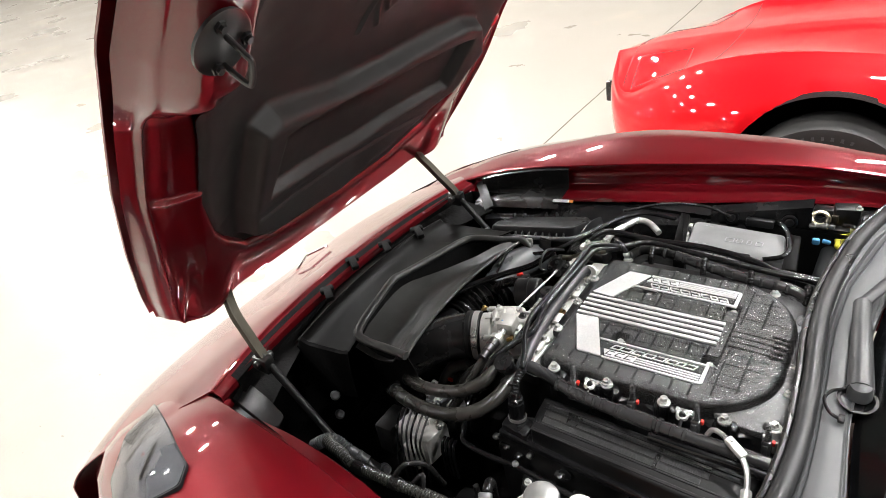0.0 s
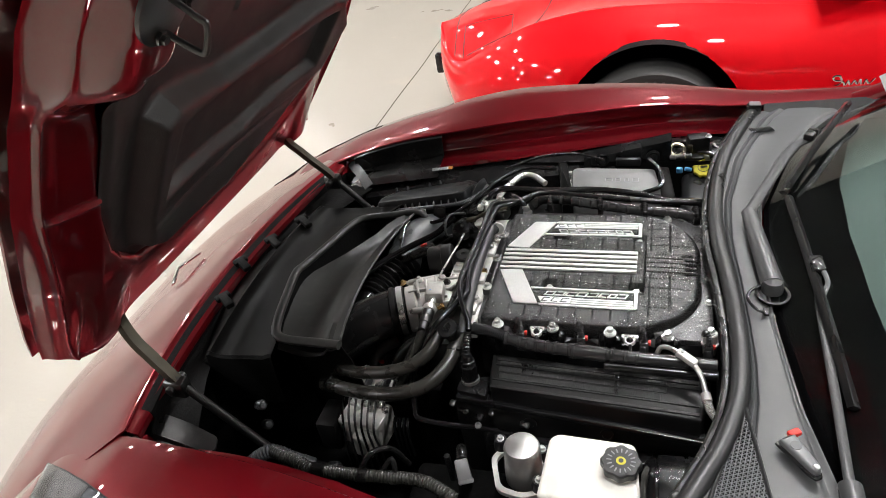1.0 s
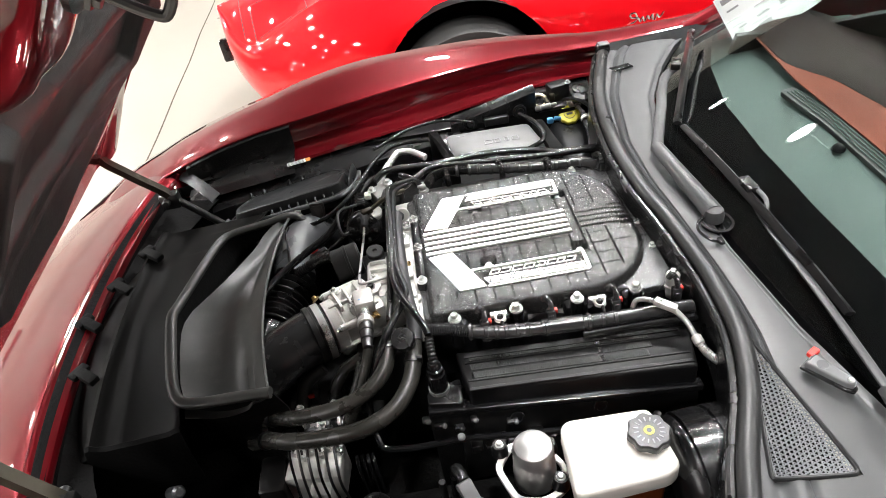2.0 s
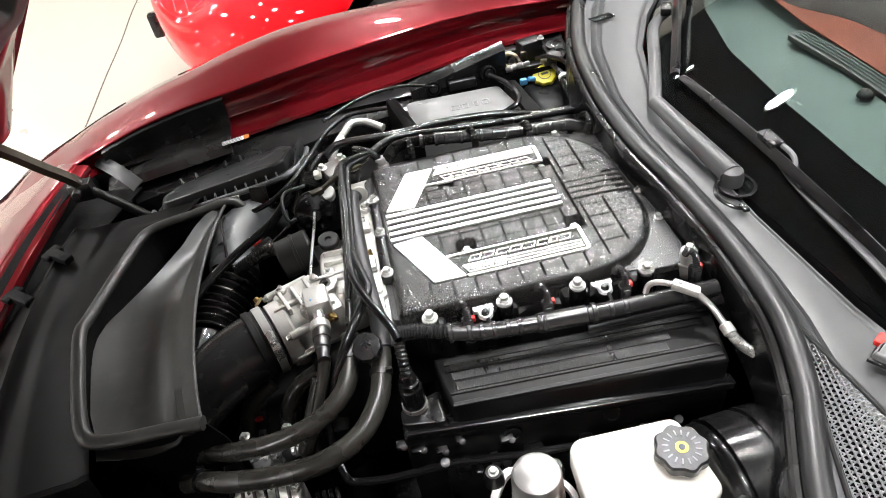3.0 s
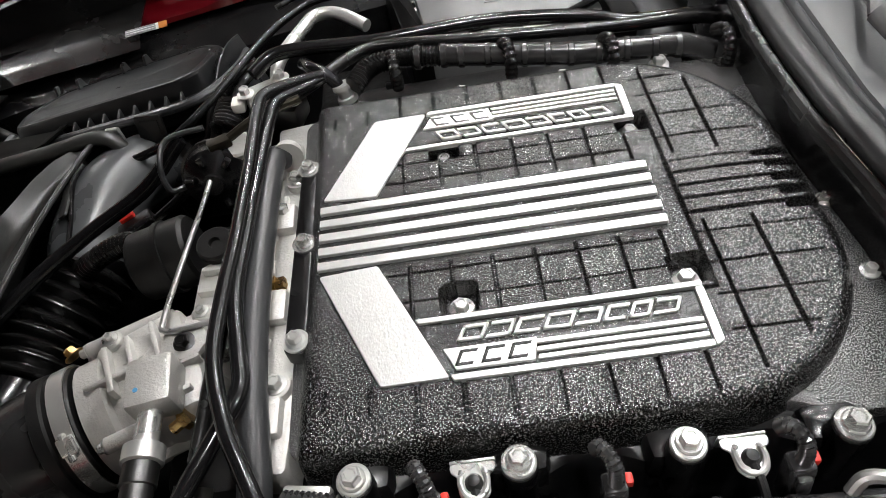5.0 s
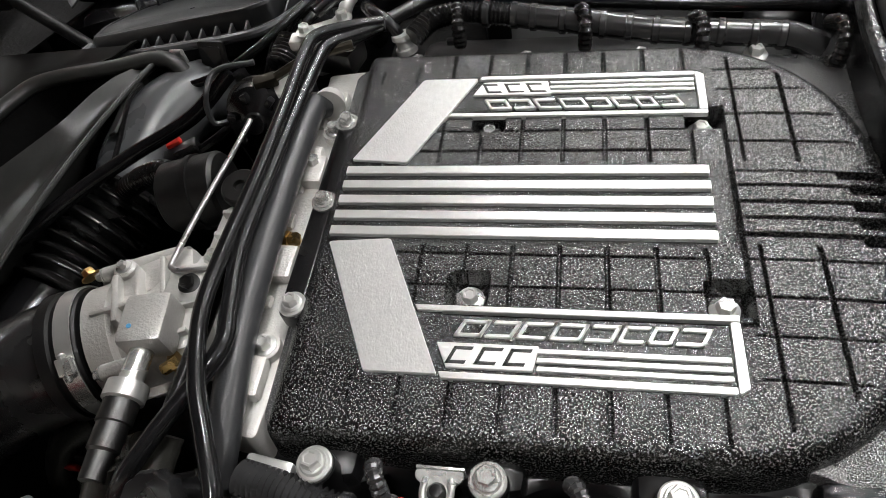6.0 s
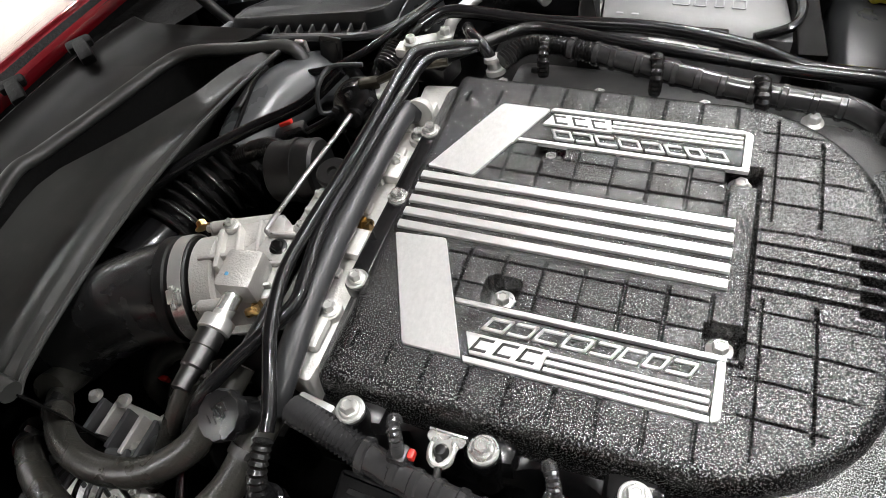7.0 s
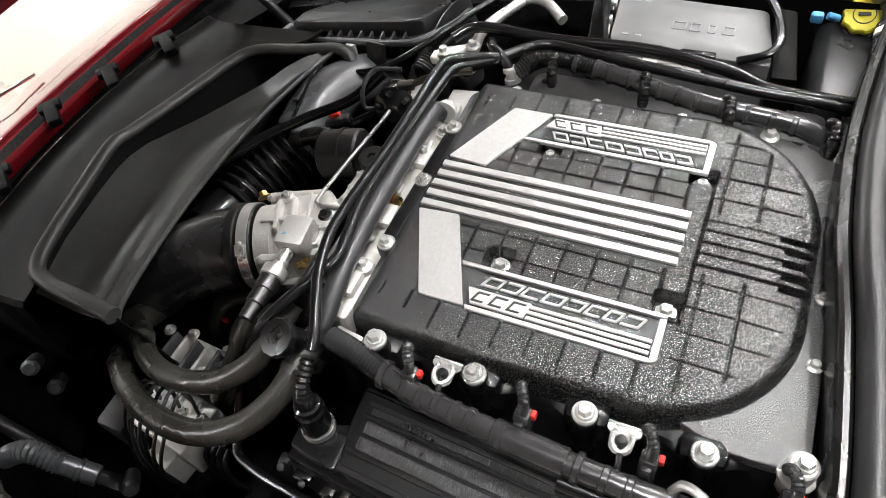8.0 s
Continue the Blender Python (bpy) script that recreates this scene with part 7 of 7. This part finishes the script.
# ---- cowl details: wipers, drain cup, grille, washer nozzle ----
def wiper(name_label, pivot, elbow_, tip_a, blade_a, blade_b, joint, wide=.0075):
    t = thing("windscreen_wiper", name_label, "wiper", group="wipers")
    bm = bmesh.new()
    pv, el = Vector(pivot), Vector(elbow_)
    rows = []
    for k in range(9):
        p = pv.lerp(el, k / 8)
        w, hh = .0185 - .006 * k / 8, .016 - .004 * k / 8
        d = (el - pv).normalized()
        s = d.cross(Vector((0, 0, 1))).normalized()
        rows.append([p + s * w * math.cos(q * math.pi / 8) + Vector((0, 0, hh * math.sin(q * math.pi / 8))) for q in range(9)])
    sheet(bm, rows, .003)
    lathe(bm, pv - Vector((0, 0, .012)), (0, 0, 1), [(0, .020), (.012, .020), (.024, .017), (.028, .008), (.0285, .001)], 24)
    part("arm_head", bm, "wiper", t, "rounded black arm head")
    bm = bmesh.new()
    sweep(bm, [el, (el + Vector(tip_a)) / 2 + Vector((0, 0, .004)), tip_a, joint], wide, 12, 6, flat=.45)
    part("arm", bm, "pipe_grey", t)
    bm = bmesh.new()
    a, b = Vector(blade_a), Vector(blade_b)
    rows = []
    for k in range(25):
        u = k / 24
        p = a.lerp(b, u) + Vector((0, 0, .006 * math.sin(math.pi * u)))
        d = (b - a).normalized()
        s = d.cross(Vector((0, 0, 1))).normalized()
        h = .006 + .010 * math.sin(math.pi * u) ** .5
        rows.append([p + s * .009, p + s * .007 + Vector((0, 0, h * .5)), p + s * .001 + Vector((0, 0, h)), p - s * .006 + Vector((0, 0, h * .6)), p - s * .010, p - s * .002 - Vector((0, 0, .006))])
    sheet(bm, rows, closed=True)
    bm.faces.new([v for v in bm.verts][:6])
    bm.faces.new([v for v in bm.verts][-6:][::-1])
    part("blade", bm, "plastic", t)
    bm = bmesh.new()
    box(bm, Vector(joint) + Vector((0, 0, .010)), (.024, .046, .018), .005, Matrix.Rotation(math.atan2(-(b - a).x, (b - a).y), 3, "Z"))
    part("joint", bm, "satin", t)
    return t


wiper("black wiper with a thick arm resting on the cowl", (.354, -.112, .888), (.328, .118, .904), (.445, .390, .915), (.405, .200, .905), (.600, .600, .932), (.490, .430, .922), .0125)
low = wiper("black wiper lying along the windscreen foot", (.400, -.680, .890), (.404, -.56, .900), (.423, -.185, .898), (.414, .186, .903), (.434, -.418, .900), (.430, -.085, .910))
bm = bmesh.new()
sweep(bm, [(.430, -.070, .920), (.437, -.105, .922), (.440, -.135, .918), (.430, -.160, .908), (.423, -.190, .900)], .0045, 8, 5)
part("hook", bm, "mesh_grey", low, "bright bent hook")

cup = thing("drain_cup", "round black cup in the cowl with a loose strap", "cup")
bm = bmesh.new()
lathe(bm, (.352, -.130, .870), (.05, -.1, 1), [(.0, .026), (.012, .029), (.016, .031), (.016, .026), (-.02, .023), (-.02, .002)], 32)
part("rim", bm, "gloss", cup)
bm = bmesh.new()
sweep(bm, [(.330, -.120, .890), (.314, -.135, .893), (.306, -.158, .892), (.318, -.182, .888), (.335, -.188, .884)], .003, 8)
box(bm, (.336, -.186, .884), (.010, .018, .006), .002)
part("strap", bm, "gloss", cup)

gr = thing("cowl_grille", "triangular mesh grille in the cowl", "grille")

cowl_tree = bvhtree.BVHTree.FromPolygons([v.co for v in cowl.data.vertices], [p.vertices for p in cowl.data.polygons])


def grille_z(x, y):
    """Height of the cowl's skin round the grille."""
    return cowl_tree.find_nearest(Vector((x, y, .886)))[0].z - .001


bm = bmesh.new()
for ang in (18, 78, 138):
    c, s = math.cos(radians(ang)), math.sin(radians(ang))
    for k in range(-56, 57):
        off = k * .0062
        pts = [(.27 + off * -s + q * .002 * c, -.55 + off * c + q * .002 * s) for q in range(-90, 91)]
        ins = [p for p in pts if in_tri(p)]
        if len(ins) > 3:
            p, q = ins[0], ins[-1]
            sweep(bm, [(p[0], p[1], grille_z(*p)), (q[0], q[1], grille_z(*q))], .00105, 5, 1)
part("mesh", bm, "mesh_grey", gr, "pale grey diamond mesh")
bm = bmesh.new()
fr = rounded(TRI, .014, 4)
sweep(bm, [(x, y, grille_z(x, y) + .001) for x, y in fr + fr[:1]], .0036, 8, 1)
part("rim", bm, "seal", gr)
bm = bmesh.new()
prism(bm, fr, .845, .848)
part("backing", bm, "dark", gr)

noz = thing("washer_nozzle", "grey washer nozzle with a red tag on the cowl", "nozzle")
bm = bmesh.new()
NM = Matrix.Translation((.352, -.512, .8885)) @ Matrix.Rotation(radians(32), 4, "Z")
prism(bm, rounded([(-.013, .034), (.013, .034), (.008, -.026), (.004, -.034), (-.004, -.034), (-.008, -.026)], .003), 0, .012, .004, 3)
bmesh.ops.transform(bm, matrix=NM, verts=bm.verts)
part("body", bm, "mesh_grey", noz)
bm = bmesh.new()
prism(bm, rounded([(-.017, .037), (.012, .037), (.007, -.030), (.003, -.039), (-.008, -.039), (-.012, -.028)], .003), -.003, .0015, .001)
bmesh.ops.transform(bm, matrix=NM, verts=bm.verts)
part("gasket", bm, "satin", noz, "black rubber gasket")
bm = bmesh.new()
lathe(bm, (0, -.027, .011), (0, -.3, 1), [(0, .0045), (.003, .004), (.004, .002)], 14)
bmesh.ops.transform(bm, matrix=NM, verts=bm.verts)
part("jet", bm, "steel", noz)
bm = bmesh.new()
lathe(bm, (0, .014, .0115), (0, 0, 1), [(0, .0085), (.0012, .008)], 20)
bmesh.ops.transform(bm, matrix=NM, verts=bm.verts)
part("pad", bm, "cowl", noz)
bm = bmesh.new()
box(bm, (.346, -.474, .896), (.020, .012, .009), .003, Matrix.Rotation(radians(32), 3, "Z"))
part("tag", bm, "red_clip", noz, "red tag")

post = thing("seal_post", "black rubber end post of the cowl seal", "seal post")
bm = bmesh.new()
box(bm, (.390, .712, .862), (.040, .030, .050), .008)
part("post", bm, "rubber", post)
bm = bmesh.new()
box(bm, (.392, .709, .8885), (.030, .026, .004), .0015)
part("pad", bm, "box_lid", post)

vent = thing("cowl_vent", "small slotted vent in the far corner of the cowl", "vent")
for k in range(10):
    bm = bmesh.new()
    box(bm, (.372 + .0056 * k, .560 + .001 * k, .8790), (.0024, .026, .004), .0006, Matrix.Rotation(radians(20), 3, "Z"))
    part("slat", bm, "gloss", vent)

# rear corner panel between fender and windscreen
bm = bmesh.new()
sheet(bm, [[(.42 + .05 * k, .742 - .010 * q - .004 * k, .872 + .004 * k - .012 * q) for q in range(5)] for k in range(7)], .003)
part("corner_trim", bm, "matt", car)

# paper in the far side window
slip = thing("window_sticker", "large white printed price sheet in the side window", "sticker")
bm = bmesh.new()
SM = Matrix.Translation((.905, .615, 1.02)) @ Euler((radians(66), radians(-25), radians(4))).to_matrix().to_4x4()
box(bm, (0, 0, 0), (.46, .16, .0012), 0)
bmesh.ops.transform(bm, matrix=SM, verts=bm.verts)
part("sheet", bm, "paper", slip)
random.seed(9)
for k in range(26):
    bm = bmesh.new()
    x, y = -.21 + .07 * (k % 6) + random.uniform(0, .02), .062 - .028 * (k // 6)
    box(bm, (x, y, .0012), (random.uniform(.02, .05), .005 if k % 5 else .014, .0008), 0)
    bmesh.ops.transform(bm, matrix=SM, verts=bm.verts)
    part("text_bar", bm, "ink_grey", slip)

# ---- the bright red car behind ----
CL = 2.40
# x, half width, ridge y, ridge z, centre z, sill z
NOSE = [(-1.055, .03, .012, .655, .660, .54), (-1.04, .10, .06, .652, .663, .47), (-1.00, .27, .18, .635, .670, .43), (-.94, .42, .33, .612, .684, .40), (-.87, .55, .44, .600, .702, .36), (-.80, .63, .485, .616, .716, .33), (-.70, .70, .50, .668, .730, .30),
        (-.58, .755, .505, .728, .748, .28), (-.46, .80, .505, .775, .765, .26), (-.28, .845, .515, .813, .787, .23), (-.10, .873, .525, .832, .806, .20), (.10, .885, .53, .834, .820, .20), (.30, .880, .535, .826, .832, .20),
        (.55, .860, .55, .806, .845, .20), (.80, .842, .57, .792, .858, .20), (1.1, .832, .60, .800, .88, .20), (1.6, .835, .62, .825, .90, .20), (2.2, .87, .60, .86, .90, .20), (2.8, .84, .56, .83, .86, .24), (3.2, .72, .46, .77, .78, .34), (3.3, .5, .30, .73, .74, .40)]


def red_half(x):
    return lerp_table([r[:2] for r in NOSE], x)[0]


def red_profile(hw, yr, zr, zm, zs):
    """Half section from the sill over the flank and the sharp ridge to the middle of the hood."""
    zw = zs + (zr - zs) * .50
    low = [(hw * .90, zs), (hw * .955, zs + .03), (hw * .985, zs + (zw - zs) * .45), (hw, zw)]
    top = [(hw * .992, zw + (zr - zw) * .22), (hw * .96, zw + (zr - zw) * .47), (hw * .90, zw + (zr - zw) * .70), (yr + (hw - yr) * .42, zw + (zr - zw) * .90), (yr + .010, zr - .0025), (yr + .003, zr)]
    flank = curve_table(low + top, 30)
    inner = curve_table([(yr - .006, zr - .001), (yr - .03, zr - .010 + .25 * max(0, zm - zr)), (yr * .72, zr + (zm - zr) * .62 - .010), (yr * .40, zm - .006), (yr * .15, zm), (0, zm + .003)], 18)
    return flank + inner


def red_car():
    t = thing("red_sports_car", "glossy bright red classic sports car with swelling fenders", "car", (.10, CL, 0), group="red cars")
    bm = bmesh.new()
    rows = []
    for x, hw, yr, zr, zm, zs in curve_table(NOSE, 190):
        prof = red_profile(hw, yr, zr, zm, zs)
        rows.append([(x, CL - y, z) for y, z in prof] + [(x, CL + y, z) for y, z in prof[-2::-1]])
    sheet(bm, rows)
    cx, cz, R = .095, .372, .388
    kill = []
    for f in bm.faces:
        c = f.calc_center_median()
        for wx in (cx, cx + 2.48):
            if math.hypot(c.x - wx, c.z - cz) < R and c.z < .77 and abs(c.y - CL) > .6:
                kill.append(f)
                break
    bmesh.ops.delete(bm, geom=kill, context="FACES")
    for v in bm.verts:
        if v.is_boundary and abs(v.co.y - CL) > .55:
            for wx in (cx, cx + 2.48):
                dx, dz = v.co.x - wx, v.co.z - cz
                dd = math.hypot(dx, dz)
                if .02 < dd < R * 1.15 and v.co.z > .22:
                    v.co.x, v.co.z = wx + dx / dd * R, cz + dz / dd * R
                    v.co.y += .010 if v.co.y < CL else -.010
    body = part("body", bm, "red", t, "glossy red bodywork")
    for s in (-1, 1):
        for wx in (cx, cx + 2.48):
            bm = bmesh.new()
            y = CL + s * .80
            lathe(bm, (wx, y - s * .10, .335), (0, s, 0), [(0, .25), (.0, .325), (.03, .335), (.16, .335), (.19, .325), (.195, .30), (.185, .245), (.180, .20)], 56)
            ty = part("tyre", bm, "tyre", t, "black tyre with pale sidewall marks" if s < 0 and wx == cx else "")
            for q in range(6):
                an = math.radians(74 + 6.5 * q)
                bm = bmesh.new()
                box(bm, (wx + .29 * math.cos(an), y + s * .094, .335 + .29 * math.sin(an)), (.010, .002, .016), .0008, Matrix.Rotation(-an + math.pi / 2, 3, "Y"))
                part("sidewall_mark", bm, "cowl", ty)
            bm = bmesh.new()
            lathe(bm, (wx, y - s * .06, .335), (0, s, 0), [(0, .20), (.10, .20), (.13, .19), (.10, .16), (.09, .05), (.11, .04), (.11, .001)], 40)
            part("rim", bm, "chrome", t)
            bm = bmesh.new()
            lathe(bm, (wx, CL + s * .36, cz), (0, s, 0), [(0, .05), (0, R + .004), (.30, R + .004), (.46, R + .002)], 56, close=False)
            part("arch_liner", bm, "dark", t)
    tree = bvhtree.BVHTree.FromPolygons([v.co for v in body.data.vertices], [p.vertices for p in body.data.polygons])
    for line in ([(-.82, -.46), (-.86, -.20), (-.60, -.20), (-.56, -.47), (-.82, -.46)], [(-.82, .46), (-.86, .20), (-.60, .20), (-.56, .47), (-.82, .46)], [(-.44, -.50), (-.42, -.25), (-.41, 0), (-.42, .25), (-.44, .50)], [(-.88, -.40), (-.94, 0), (-.88, .40)]):
        bm = bmesh.new()
        pts = []
        for a, b in zip(line, line[1:]):
            for q in range(12):
                x, y = a[0] + (b[0] - a[0]) * q / 12, CL + a[1] + (b[1] - a[1]) * q / 12
                hit = tree.ray_cast(Vector((x, y, 2)), Vector((0, 0, -1)))[0]
                if hit is not None:
                    pts.append((x, y, hit.z + .0003))
        sweep(bm, pts, .0024, 6, 1)
        part("panel_seam", bm, "ink", t)
    bm = bmesh.new()
    pts = [(.748, .555), (.775, .560), (.800, .575), (.792, .602), (.770, .600), (.778, .585), (.805, .580), (.815, .562), (.824, .582), (.834, .562), (.845, .582), (.856, .566), (.866, .584), (.874, .545), (.884, .582), (.897, .566), (.915, .588)]
    sweep(bm, [(x, CL - red_half(x) - .002, z) for x, z in pts], .0042, 6, 4)
    part("script_badge", bm, "chrome", t, "chrome scroll badge")
    bm = bmesh.new()
    box(bm, (-.735, CL - .682, .415), (.10, .014, .032), .003, Matrix.Rotation(radians(-30), 3, "Z"))
    part("side_marker", bm, "amber", t, "amber side marker")
    for y in (-.20, .20):
        bm = bmesh.new()
        box(bm, (-1.035, CL + y * .9, .50), (.05, .05, .11), .012)
        part("bumper_guard", bm, "rubber", t, "black rubber bumper guard")
    bm = bmesh.new()
    sweep(bm, [(-.42, CL - .80, .30), (-.38, CL - .845, .30), (-.30, CL - .866, .24)], .02, 8)
    part("valance", bm, "red", t)
    bm = bmesh.new()
    rows = [[(x, CL + y * (1 - .25 * q), .86 + .36 * q * (1 - .0 * abs(y))) for y in (-.72, -.4, 0, .4, .72)] for x, q in ((.72, 0), (.95, .35), (1.2, .72), (1.32, .9), (1.6, 1.0), (1.9, .9), (2.3, .5), (2.7, .1))]
    sheet(bm, rows)
    part("cabin_top", bm, "lamp_dark", t)
    return t


red = red_car()
copy_thing(red, pose(.34, CL + 2.9, 0))
